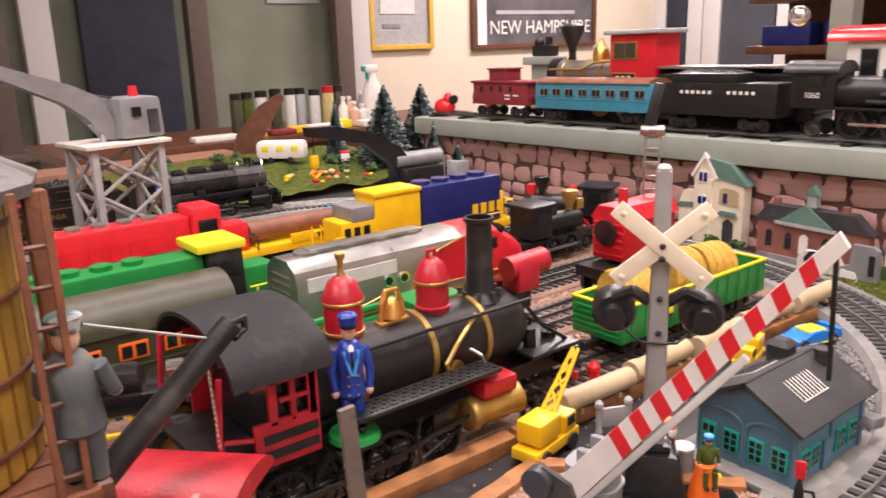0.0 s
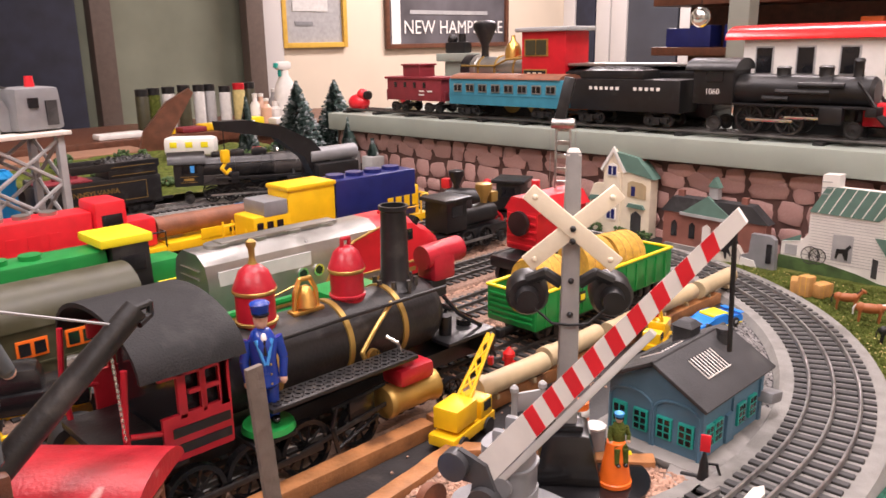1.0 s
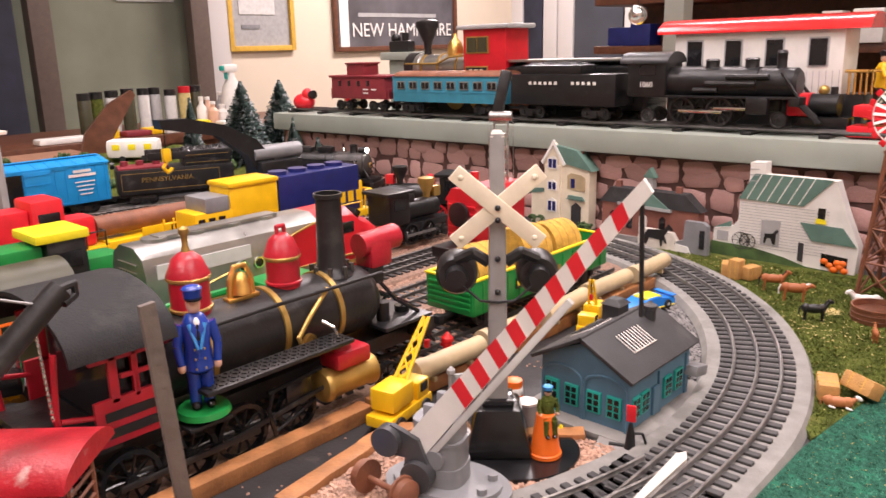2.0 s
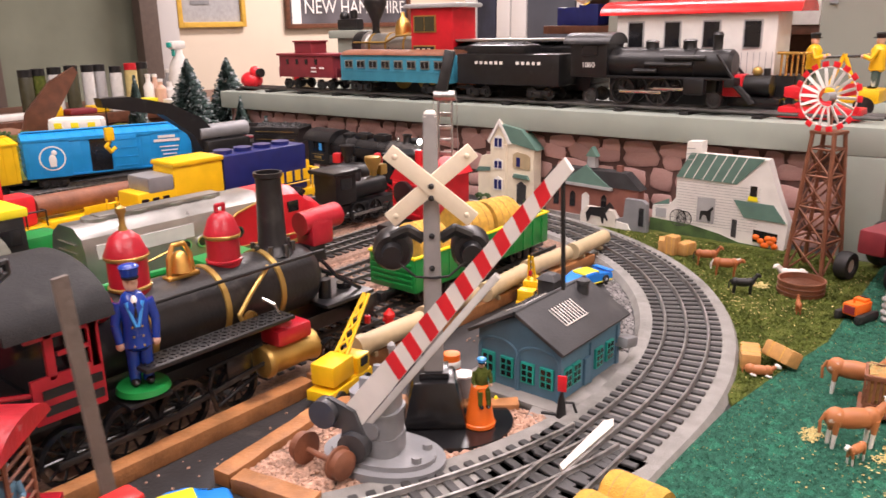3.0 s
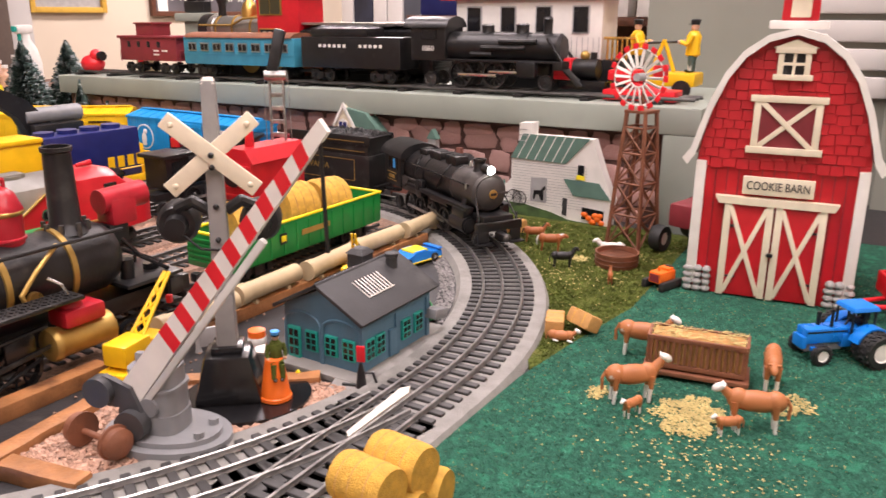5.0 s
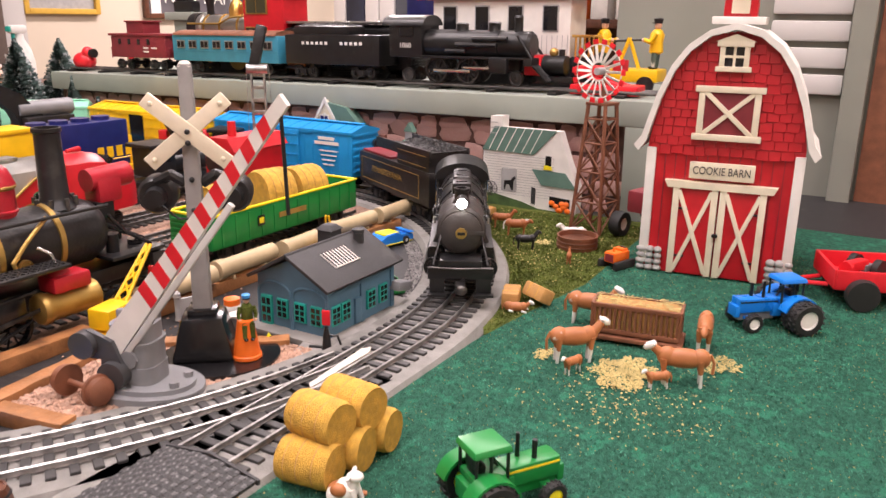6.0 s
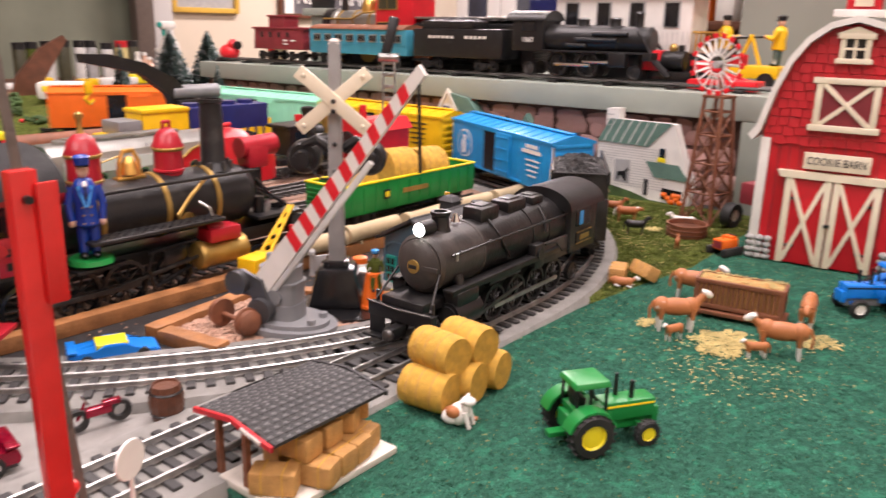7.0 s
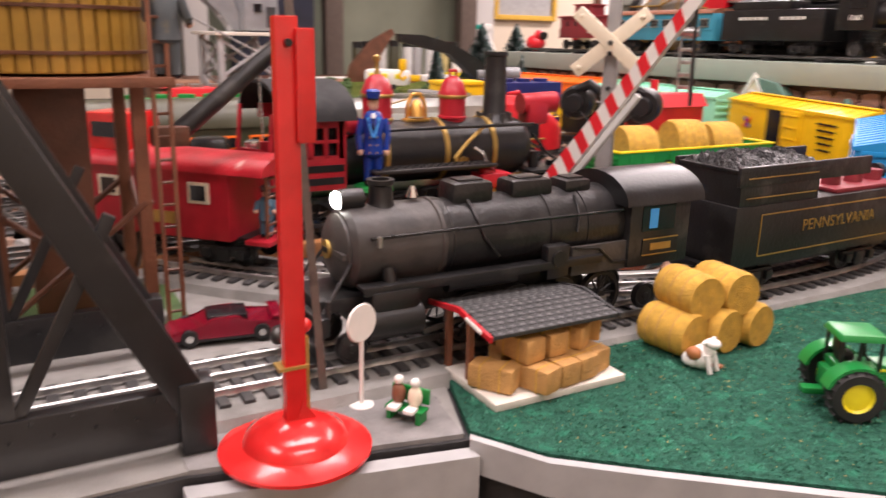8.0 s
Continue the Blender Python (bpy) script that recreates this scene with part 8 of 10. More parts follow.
for q in (-1, 1):
    truck(cb, q * 0.042)
    part("end_rail", tube([(q * 0.072, -0.02, 0.018), (q * 0.072, -0.02, 0.036), (q * 0.072, 0.02, 0.036), (q * 0.072, 0.02, 0.018)], 0.001, 5), "brick_red", cb)
for i in range(3):
    part("mark_bar", box((0.02 + (i == 2) * 0.02, -0.0233, 0.036 - (i % 2) * 0.006), (0.012, 0.0012, 0.0025)), "white", cb)
shelf_coach("teal blue tinplate coach with silver window frames", 0.917, 0.69, 0.047, SR, "teal_coach", "rust_wood", 8, "silver", 0.05, 0.058, 0.008)
st = thing("shelf_tender", "black toy tender with white lettering bars", "tender", sh(0.592, 0.047, SR))
bm = box((0, 0, 0.04), (0.17, 0.048, 0.042), 0.002)
box((-0.02, 0, 0.066), (0.1, 0.042, 0.014), 0.003, bm)
part("body", bm, "black", st)
coal_pile(st, -0.062, 0.022, 0.036, 0.073, 0.005)
for i in range(6):
    part("letter_bar", box((-0.05 + i * 0.0085, -0.0245, 0.049), (0.0045, 0.0008, 0.0042)), "white", st)
for i in range(5):
    part("letter_bar", box((0.02 + i * 0.0085, -0.0245, 0.049), (0.0045, 0.0008, 0.0042)), "white", st)
for q in (-1, 1):
    truck(st, q * 0.052)


def shelf_engine():
    e = thing("shelf_locomotive", "black toy steam locomotive numbered 1060 on the shelf", "locomotive", sh(0.388, 0.047, SR))
    f = 0.11
    zc = 0.05
    part("boiler", lathe([(0.014, f - 0.006), (0.0175, f - 0.01), (0.0175, f - 0.05), (0.0185, f - 0.051), (0.0195, -0.05)], (0, 0, zc), 26, axis="x"), "black", e)
    part("cab", box((-0.076, 0, 0.056), (0.052, 0.046, 0.046), 0.001), "black", e)
    part("cab_roof", extrude([(0.026 * math.cos(radians(a)), 0.074 + 0.014 * math.sin(radians(a))) for a in range(0, 181, 15)], "x", -0.112, -0.046), "black", e)
    part("cab_window", box((-0.074, -0.0234, 0.066), (0.022, 0.0015, 0.012)), "dark_hole", e)
    writing("1060", 0.0095, "white", pose(-0.076, -0.0238, 0.048, 90, 0, 0), e)
    for x, r, h in ((f - 0.028, 0.0055, 0.022), (f - 0.062, 0.008, 0.014), (0.0, 0.008, 0.013)):
        part("boiler_fitting", lathe([(r * 1.2, 0), (r, 0.003), (r, h * 0.8), (r * 1.15, h * 0.85), (r * 0.8, h), (r * 0.3, h)], (x, 0, zc + 0.015), 16), "black", e)
    bm = bmesh.new()
    for x, z, l in ((0.03, zc, 0.06), (0.0, zc - 0.008, 0.03), (0.05, zc + 0.008, 0.05)):
        rod((x - l / 2, -0.019, z), (x + l / 2, -0.019, z), 0.003, seg=8, bm=bm)
    part("side_pipe", bm, "black_worn", e)
    part("running_board", box((0.015, 0, 0.034), (0.17, 0.046, 0.003), 0.001), "black", e)
    bm = box((f - 0.005, 0, 0.03), (0.012, 0.044, 0.01), 0.001)
    for i in range(-4, 5):
        rod((f, i * 0.0045, 0.026), (f + 0.018, i * 0.003, 0.006), 0.0014, seg=5, bm=bm)
    for q in (-1, 1):
        rod((f, q * 0.02, 0.034), (f - 0.022, q * 0.016, 0.062), 0.002, seg=6, bm=bm)
    part("pilot", bm, "black", e)
    for q in (-1, 1):
        part("cylinder", box((f - 0.045, q * 0.021, 0.025), (0.026, 0.012, 0.02), 0.004), "black", e)
        for x in (-0.03, 0.018):
            wheel(e, (x, q * 0.0165, 0.017), 0.017, 0.005, "black_worn", 12, "driving_wheel")
        for x in (f - 0.022, -0.075):
            wheel(e, (x, q * 0.0165, 0.0095), 0.0095, 0.005)
        part("side_rod", box((-0.005, q * 0.0205, 0.0165), (0.056, 0.002, 0.004), 0.001), "chrome", e)
        part("main_rod", box((0.038, q * 0.022, 0.021), (0.05, 0.002, 0.0035), 0.001), "chrome", e)


shelf_engine()


def gold_engine():
    e = thing("old_time_locomotive", "silver and gold old-time toy engine with red cab", "locomotive", sh(0.84, 0.115, 0.0))
    z = 0.02
    part("stand", box((0, 0, 0.02), (0.25, 0.05, 0.04), 0.002), "black", e)
    part("boiler", lathe([(0.012, -0.118), (0.022, -0.116), (0.022, -0.098), (0.0235, -0.097), (0.0235, -0.088), (0.021, -0.086), (0.021, 0.02)], (0, 0, 0.078), 26, axis="x"), "silver", e, "silver boiler with gold trim")
    part("smokebox", lathe([(0.0236, -0.119), (0.0245, -0.117), (0.0245, -0.1), (0.0225, -0.099)], (0, 0, 0.078), 26, axis="x"), "black", e)
    for x in (-0.082, -0.045, -0.005):
        part("band", lathe([(0.0212, x), (0.0225, x + 0.0005), (0.0225, x + 0.0035), (0.0212, x + 0.004)], (0, 0, 0.078), 26, axis="x"), "gold", e)
    part("smokestack", lathe([(0.007, 0), (0.006, 0.012), (0.007, 0.022), (0.02, 0.05), (0.019, 0.057), (0.014, 0.06), (0.008, 0.061)], (-0.082, 0, 0.096), 20), "black", e)
    part("bell", lathe([(0.014, 0), (0.0135, 0.012), (0.01, 0.022), (0.004, 0.028), (0.003, 0.036)], (-0.02, 0, 0.096), 18), "brass", e)
    part("handrail", tube([(-0.115, -0.023, 0.084), (-0.04, -0.0235, 0.084), (-0.015, -0.0235, 0.094), (0.02, -0.0235, 0.096)], 0.0018, 7), "gold", e)
    cab = part("cab", box((0.065, 0, 0.092), (0.085, 0.06, 0.088), 0.002), "red", e, "bright red cab")
    part("cab_roof", box((0.065, 0, 0.139), (0.105, 0.072, 0.007), 0.003), "grey_light", cab)
    part("window", box((0.052, -0.0305, 0.112), (0.046, 0.0015, 0.026)), "gold", cab)
    for k in (-1, 1):
        part("pane", box((0.052 + k * 0.0105, -0.0313, 0.112), (0.019, 0.0015, 0.022)), "olive", cab)
    part("name_plate", box((0.05, -0.0306, 0.071), (0.046, 0.0016, 0.017), 0.0005), "gold", cab)
    part("plate_field", box((0.05, -0.0314, 0.071), (0.042, 0.0014, 0.013)), "black", cab)
    for k in (-1, 0, 1):
        part("letter_bar", box((0.05 + k * 0.011, -0.0321, 0.071), (0.006, 0.0008, 0.0075)), "cream", cab)
    for x in (-0.06, 0.0, 0.05):
        part("driving_wheel", rod((x, -0.027, 0.03), (x, -0.022, 0.03), 0.02, seg=20), "gold", e)


gold_engine()
animal("teddy", "small brown toy animal seated beside the red cab", sh(0.705, 0.08, 0.0), 0.035, "chestnut", "black", -0.2)
bx = boxcar("shelf_boxcar", "black boxcar with grey roof and small red door", "black", sh(0.612, 0.115, 0.0), 0.235)
part("stand", box((0, 0, 0.012), (0.2, 0.02, 0.024)), "black", bx)
bx["group"] = "cars on the shelf"
part("red_door", box((0.012, -0.0325, 0.06), (0.04, 0.002, 0.024), 0.0005), "scarlet", bx, "red sliding door")
part("roof_cover", box((0, 0, 0.0865), (0.24, 0.05, 0.0035), 0.001), "silver", bx)
wc = thing("white_coach", "off-white toy coach with bright red roof on the shelf", "passenger car", sh(0.35, 0.115, 0.02))
part("stand", box((0, 0, 0.002), (0.24, 0.04, 0.044), 0.001), "black", wc)
part("body", box((-0.005, 0, 0.06), (0.205, 0.056, 0.074), 0.001), "white", wc)
part("roof", extrude([(-0.035 * math.cos(radians(a)), 0.097 + 0.018 * math.sin(radians(a))) for a in range(0, 181, 15)], "x", -0.13, 0.125), "red_gloss", wc, "glossy red roof")
for i in range(4):
    o = part("window", box((-0.08 + i * 0.05, -0.0282, 0.072), (0.023, 0.0018, 0.034), 0.0005), "grey_light", wc)
    part("pane", box((-0.08 + i * 0.05, -0.0288, 0.072), (0.019, 0.0018, 0.03)), "dark_hole", o)
for i in range(28):
    part("board_line", box((-0.1 + i * 0.0072, -0.0281, 0.038), (0.0006, 0.0008, 0.026)), "grey_light", wc)
for x in (-0.07, 0.07):
    truck(wc, x)
for i in range(5):
    part("end_railing", rod((0.105 + i * 0.006, -0.026, 0.024), (0.105 + i * 0.006, -0.026, 0.05), 0.0014, seg=7), "brass", wc)
part("railing_top", tube([(0.1, -0.026, 0.05), (0.132, -0.026, 0.05), (0.132, 0.026, 0.05)], 0.0018, 7), "brass", wc)
figurine("toy figure with orange cap and yellow shirt on the coach platform", sh(0.266, 0.105, 0.022), 0.058, "yellow", "navy", "orange", reach=0.5)
figurine("toy worker in yellow shirt pumping the hand car", sh(0.218, 0.12, 0.03), 0.062, "yellow", "pine", "black", reach=0.6)
figurine("toy worker in yellow shirt pumping the hand car", sh(0.15, 0.12, 0.03, 180), 0.062, "yellow", "pine", "black", reach=0.6)
hc = thing("hand_car", "yellow toy hand car with pump beam", "hand car", sh(0.184, 0.12, 0.0))
part("deck", box((0, 0, 0.022), (0.09, 0.045, 0.016), 0.003), "yellow", hc)
for q in (-1, 1):
    part("stanchion", rod((q * 0.014, 0, 0.03), (0, 0, 0.068), 0.0025, seg=8), "yellow", hc)
    part("wheel", rod((q * 0.03, -0.024, 0.011), (q * 0.03, -0.019, 0.011), 0.011, seg=18), "black", hc)
part("pump_beam", rod((-0.04, 0, 0.063), (0.04, 0, 0.067), 0.0016, seg=7), "black", hc)
wg = thing("red_wagon", "red toy wagon base with slanted struts on the shelf end", "toy wagon", sh(0.185, 0.047, 0.0))
bm = box((0, 0, 0.008), (0.085, 0.034, 0.012), 0.002)
box((-0.02, 0, 0.03), (0.036, 0.03, 0.012), 0.002, bm)
part("body", bm, "scarlet", wg)
for q in (-1, 1):
    part("strut", rod((-0.035, q * 0.012, 0.028), (0.03, q * 0.012, 0.01), 0.003, seg=7), "scarlet", wg)
sp = Solid()
lathe([(0.004, -0.02), (0.0125, -0.018), (0.0125, 0.012), (0.003, 0.014)], (0, 0, 0.03), 18, sp.bm, "x")
rod((0.005, 0, 0.04), (0.005, 0, 0.05), 0.004, seg=10, bm=sp.bm)
sp.paint("black")
box((-0.03, 0, 0.03), (0.024, 0.026, 0.026), 0.003, sp.bm)
sp.paint("scarlet")
box((-0.005, 0, 0.01), (0.06, 0.026, 0.014), 0.002, sp.bm)
sp.paint("black_gloss")
ball((-0.006, 0, 0.046), 0.006, sp.bm)
sp.paint("gold")
sp.make("toy_engine", "small red and black toy engine at the shelf end", "toy engine", sh(0.256, 0.06, 0.004))
sp = Solid()
ball((0, 0, 0.016), (0.024, 0.018, 0.016), sp.bm)
ball((0.012, 0, 0.03), (0.012, 0.011, 0.012), sp.bm)
sp.paint("scarlet")
rod((0.022, 0, 0.03), (0.03, 0, 0.03), 0.008, seg=14, bm=sp.bm)
sp.paint("black")
sp.make("red_toy", "glossy red rounded toy lamp at the shelf corner", "toy", sh(1.18, 0.045, 0.002))
sp = Solid()
box((0, 0, 0.03), (0.03, 0.03, 0.06), 0.004, sp.bm)
sp.paint("tan")
ball((0, -0.016, 0.03), (0.008, 0.002, 0.018), sp.bm)
sp.paint("scarlet")
sp.make("wooden_block", "tan carved wooden block with red mark", "block", sh(1.1, 0.1, 0.0))
bp = thing("shelf_post", "sage green post with cap carrying a tiny black engine", "post", sh(1.03, 0.16, 0.0))
part("post", box((0, 0, 0.045), (0.04, 0.03, 0.09), 0.002), "shelf", bp)
part("cap", box((0, 0, 0.097), (0.07, 0.045, 0.014), 0.002), "shelf", bp)
sp = Solid()
box((0, 0, 0.01), (0.05, 0.02, 0.02), 0.004, sp.bm)
rod((0.01, 0, 0.018), (0.01, 0, 0.034), 0.007, seg=12, bm=sp.bm)
ball((-0.014, 0, 0.024), (0.01, 0.009, 0.01), sp.bm)
sp.paint("black")
sp.make("tiny_engine", "tiny black toy engine on the post cap", "toy engine", sh(1.03, 0.16, 0.104))


# ---- water tower ----
def water_tower():
    t = thing("water_tower", "brown wooden water tower with yellow stave tank and grey roof", "water tower", pose(0.011, 0.292, 0.0015))
    for x in (-1, 1):
        for y in (-1, 1):
            part("leg", box((x * 0.036, y * 0.038, 0.066), (0.007, 0.007, 0.13), 0.0008), "rust_wood", t)
            part("footing", box((x * 0.036, y * 0.038, 0.003), (0.014, 0.014, 0.006), 0.001), "concrete", t)
    for y in (-1, 1):
        for q in (-1, 1):
            part("brace", rod((-0.036 * q, y * 0.041, 0.012), (0.036 * q, y * 0.041, 0.07), 0.0018, seg=6), "brown_wood", t)
            part("brace", rod((y * 0.039, -0.038 * q, 0.012), (y * 0.039, 0.038 * q, 0.07), 0.0018, seg=6), "brown_wood", t)
    part("shaft", box((-0.004, 0, 0.067), (0.034, 0.034, 0.13), 0.001), "brown_wood", t)
    for i in range(8):
        part("platform_board", box((0, -0.049 + i * 0.014, 0.134), (0.106, 0.0125, 0.005), 0.0006), "rust_wood", t)
    R = 0.047
    part("tank", lathe([(R, 0.138), (R, 0.226)], (0, 0, 0), 40), "yellow_stave", t, "yellow stave tank")
    for i in range(40):
        a = 2 * math.pi * i / 40
        o = part("stave", box((0, 0, 0.182), (0.0035, 0.0062, 0.088), 0.0008), "yellow_stave", t, smooth=False)
        o.matrix_basis = pose(R * math.cos(a), R * math.sin(a), 0, 0, 0, math.degrees(a))
    for z in (0.148, 0.17, 0.195, 0.217):
        part("hoop", lathe([(R + 0.0015, z - 0.001), (R + 0.0032, z - 0.0008), (R + 0.0032, z + 0.0008), (R + 0.0015, z + 0.001)], (0, 0, 0), 40, ring_shape=True), "brown_wood", t)
    part("roof", lathe([(0.059, 0.225), (0.06, 0.229), (0.034, 0.243), (0.004, 0.254)], (0, 0, 0), 12), "tower_roof", t, "grey shingled roof")
    part("corner_post", box((0.053, -0.024, 0.18), (0.007, 0.007, 0.092), 0.0008), "rust_wood", t)
    for x in (0.042, 0.05):
        part("ladder_rail", box((x, -0.052, 0.115), (0.0022, 0.0022, 0.23), 0.0004), "rust_wood", t)
    for i in range(18):
        part("ladder_rung", rod((0.042, -0.052, 0.01 + i * 0.012), (0.05, -0.052, 0.01 + i * 0.012), 0.0009, seg=5), "brown_wood", t)
    sp = part("spout", rod((0.062, 0.016, 0.096), (0.131, 0.022, 0.15), 0.0062, 0.0052, 16), "black_worn", t, "black water spout")
    part("spout_hook", tube([(0.131, 0.022, 0.15), (0.137, 0.022, 0.151), (0.137, 0.022, 0.146), (0.13, 0.018, 0.144)], 0.0016, 7), "black", sp)
    part("spout_line", rod((0.058, 0.0, 0.175), (0.12, 0.021, 0.146), 0.0006, seg=5), "grey_light", sp)
    bm = bmesh.new()
    for i in range(16):
        bmesh.ops.create_uvsphere(bm, u_segments=6, v_segments=4, radius=0.0013, matrix=Matrix.Translation((0.118 + 0.0001 * i, 0.021, 0.136 - i * 0.0028)) @ Matrix.Diagonal((0.6, 0.6, 1.3, 1)))
    part("chain", bm, "chrome", sp, "hanging bead chain")
    part("bracket", box((0.06, 0.012, 0.098), (0.022, 0.012, 0.012), 0.002), "brown_wood", t)
    part("grass_pad", box((0.0, -0.006, 0.001), (0.11, 0.11, 0.002), 0.0005), "bush", t)


M["yellow_stave"] = material("yellow_stave", (0.33, 0.185, 0.025), 0.5, vary=0.3, second=(0.09, 0.05, 0.016), second_scale=40, second_at=0.54, soft=0.25, per_piece=0.2)
water_tower()
figurine("toy man in blue-grey overalls on the water tower platform", pose(0.062, 0.245, 0.1375, 0, 0, 60), 0.056, "overall", "overall", "pine", reach=0.35)


def work_caboose():
    c = thing("red_caboose", "glossy red tinplate caboose with end ladder on the branch track", "caboose", pose(0.0864, 0.3616, gz(0.33) + RAIL, 0, 0, -47))
    L, w = 0.15, 0.046
    part("body", box((-0.008, 0, 0.04), (L - 0.03, w, 0.046), 0.001), "red_paint", c)
    part("roof", extrude([(-(w / 2 + 0.004) * math.cos(radians(a)), 0.062 + 0.011 * math.sin(radians(a))) for a in range(0, 181, 15)], "x", -L / 2 - 0.004, L / 2 + 0.004), "red_scuffed", c, "glossy dented red roof")
    for q in (-1, 1):
        for x in (-0.04, 0.03):
            o = part("window", box((x, q * w / 2, 0.048), (0.016, 0.002, 0.014), 0.0004), "cream", c)
            part("pane", box((x, q * (w / 2 + 0.0006), 0.048), (0.011, 0.0016, 0.01)), "dark_hole", o)
        part("side_plate", box((0.0, q * w / 2, 0.03), (0.022, 0.002, 0.008)), "gold", c)
        part("ladder_rail", rod((L / 2 - 0.002, q * 0.012, 0.018), (L / 2 - 0.002, q * 0.012, 0.066), 0.0012, seg=6), "rust_wood", c)
        truck(c, q * 0.045)
        part("end_platform", box((q * L / 2 * 0.95, 0, 0.018), (0.018, w, 0.003), 0.0005), "red_paint", c)
    for i in range(7):
        part("ladder_rung", rod((L / 2 - 0.002, -0.012, 0.022 + i * 0.006), (L / 2 - 0.002, 0.012, 0.022 + i * 0.006), 0.001, seg=5), "rust_wood", c)
    part("underframe", box((0, 0, 0.016), (L, 0.03, 0.005), 0.001), "black", c)
    cu = part("cupola", box((-0.045, 0, 0.082), (0.036, 0.034, 0.026), 0.002), "red_gloss", c)
    part("cupola_window", box((-0.045, -0.0172, 0.084), (0.02, 0.0012, 0.01)), "dark_hole", cu)


work_caboose()
figurine("small toy worker in blue standing on the caboose platform", pose(0.1284, 0.3056, gz(0.3) + RAIL + 0.0195, 0, 0, -110), 0.034, "slate_blue", "slate_blue", "grey", reach=0.5)


# ---- truss bridge ----
def bridge():
    t = thing("truss_bridge", "black plastic girder truss bridge over the main track", "bridge", pose(0.042, 0.149, 0.0015))
    for y in (-0.047, 0.06):
        part("bottom_chord", box((-0.19, y, 0.017), (0.38, 0.007, 0.022), 0.001), "black", t)
        part("end_shoe", box((-0.004, y, 0.016), (0.014, 0.012, 0.03), 0.002), "black", t)
        part("end_post", box((-0.036, y, 0.082), (0.014, 0.009, 0.146), 0.001, None, pose(0, 0, 0, 0, -27, 0)), "black", t)
        part("top_chord", box((-0.22, y, 0.142), (0.31, 0.009, 0.012), 0.001), "black", t)
        for i in range(4):
            x = -0.068 - i * 0.075
            part("hanger", box((x, y, 0.082), (0.006, 0.005, 0.12), 0.0006), "black", t)
            part("diagonal", box((x + 0.02, y, 0.06), (0.0045, 0.004, 0.085), 0.0005, None, pose(0, 0, 0, 0, 27, 0)), "black", t)
        for i in range(12):
            part("rivet", ball((-0.012 - i * 0.007, y - 0.0038, 0.02 + (i % 2) * 0.006), 0.0009, None, 6, 4), "black", t)
    for i in range(5):
        part("portal_beam", box((-0.075 - i * 0.06, 0.0065, 0.144), (0.006, 0.108, 0.006), 0.0006), "black", t)


bridge()

# ---- red semaphore ----
def semaphore():
    t = thing("semaphore_signal", "bright red tin signal post on a domed round base", "signal", pose(0.073, 0.086, 0.0015))
    part("base", lathe([(0.0305, 0), (0.0305, 0.0015), (0.026, 0.003), (0.021, 0.004), (0.0195, 0.0075), (0.015, 0.0105), (0.007, 0.0135), (0.004, 0.0138)], (0, 0, 0), 36), "red_gloss", t)
    part("column", box((0.0, 0, 0.0892), (0.0085, 0.006, 0.1545), 0.0008), "red_gloss", t)
    part("column_edge", box((0.0055, 0.001, 0.03), (0.0014, 0.004, 0.034), 0.0004), "gold", t)
    part("gusset", extrude([(0.0, 0.012), (0.009, 0.011), (0.002, 0.022)], "y", -0.0035, -0.0025), "red_gloss", t)
    part("blade", box((0.006, -0.0042, 0.1425), (0.007, 0.0018, 0.04), 0.003), "red_gloss", t, "hanging red signal blade")
    part("bolt", rod((0, -0.003, 0.1575), (0, -0.0055, 0.1575), 0.0014, seg=8), "black", t)
    part("clip", box((-0.001, 0, 0.036), (0.012, 0.008, 0.0012)), "gold", t)
    part("lens", ball((0.006, 0.004, 0.05), (0.003, 0.003, 0.003)), "red_gloss", t)


semaphore()
post = part("weathered_stake", box((0, 0, 0.1000), (0.0036, 0.0014, 0.2000), 0.0004), "stake_wood")
post.matrix_basis = pose(0.0986, 0.122, 0.001, 0, -3.9, 0)
tagged(post, "thin weathered grey-brown stake standing behind the red signal", "stake")
d = thing("disc_sign", "white round sign on a thin post with round foot", "sign", pose(0.111, 0.108, 0.0015, 0, 0, 22))
part("foot", lathe([(0.0058, 0), (0.0055, 0.001), (0.002, 0.0016)], (0, 0, 0), 18), "white", d)
part("post", rod((0, 0, 0.001), (0, 0, 0.032), 0.001, seg=8), "white", d)
part("disc", lathe([(0.0085, -0.0007), (0.0088, 0), (0.0085, 0.0007)], (0, 0, 0.0395), 24, axis="y"), "white", d)
b = thing("park_bench", "green toy bench with two small seated figures", "bench", pose(0.123, 0.087, 0.0015, 0, 0, -55))
part("seat", box((0, 0, 0.006), (0.018, 0.007, 0.0015), 0.0004), "green", b)
part("backrest", box((0, 0.004, 0.011), (0.018, 0.0014, 0.007), 0.0004), "green", b)
for q in (-1, 1):
    part("leg", box((q * 0.007, 0, 0.003), (0.002, 0.007, 0.006)), "green", b)
for x, c1 in ((-0.004, "rust_wood"), (0.004, "cream")):
    sp = Solid()
    ball((0, 0, 0.005), (0.0032, 0.003, 0.005), sp.bm)
    sp.paint(c1)
    ball((0, 0, 0.0115), 0.0022, sp.bm)
    sp.paint("white")
    box((0, -0.004, 0.0005), (0.005, 0.006, 0.002), 0.0008, sp.bm)
    sp.paint("white")
    sp.make("seated_figure", "tiny seated toy figure on the green bench", "figurine", pose(0.123, 0.087, 0.0015, 0, 0, -55) @ pose(x, 0, 0.0068))
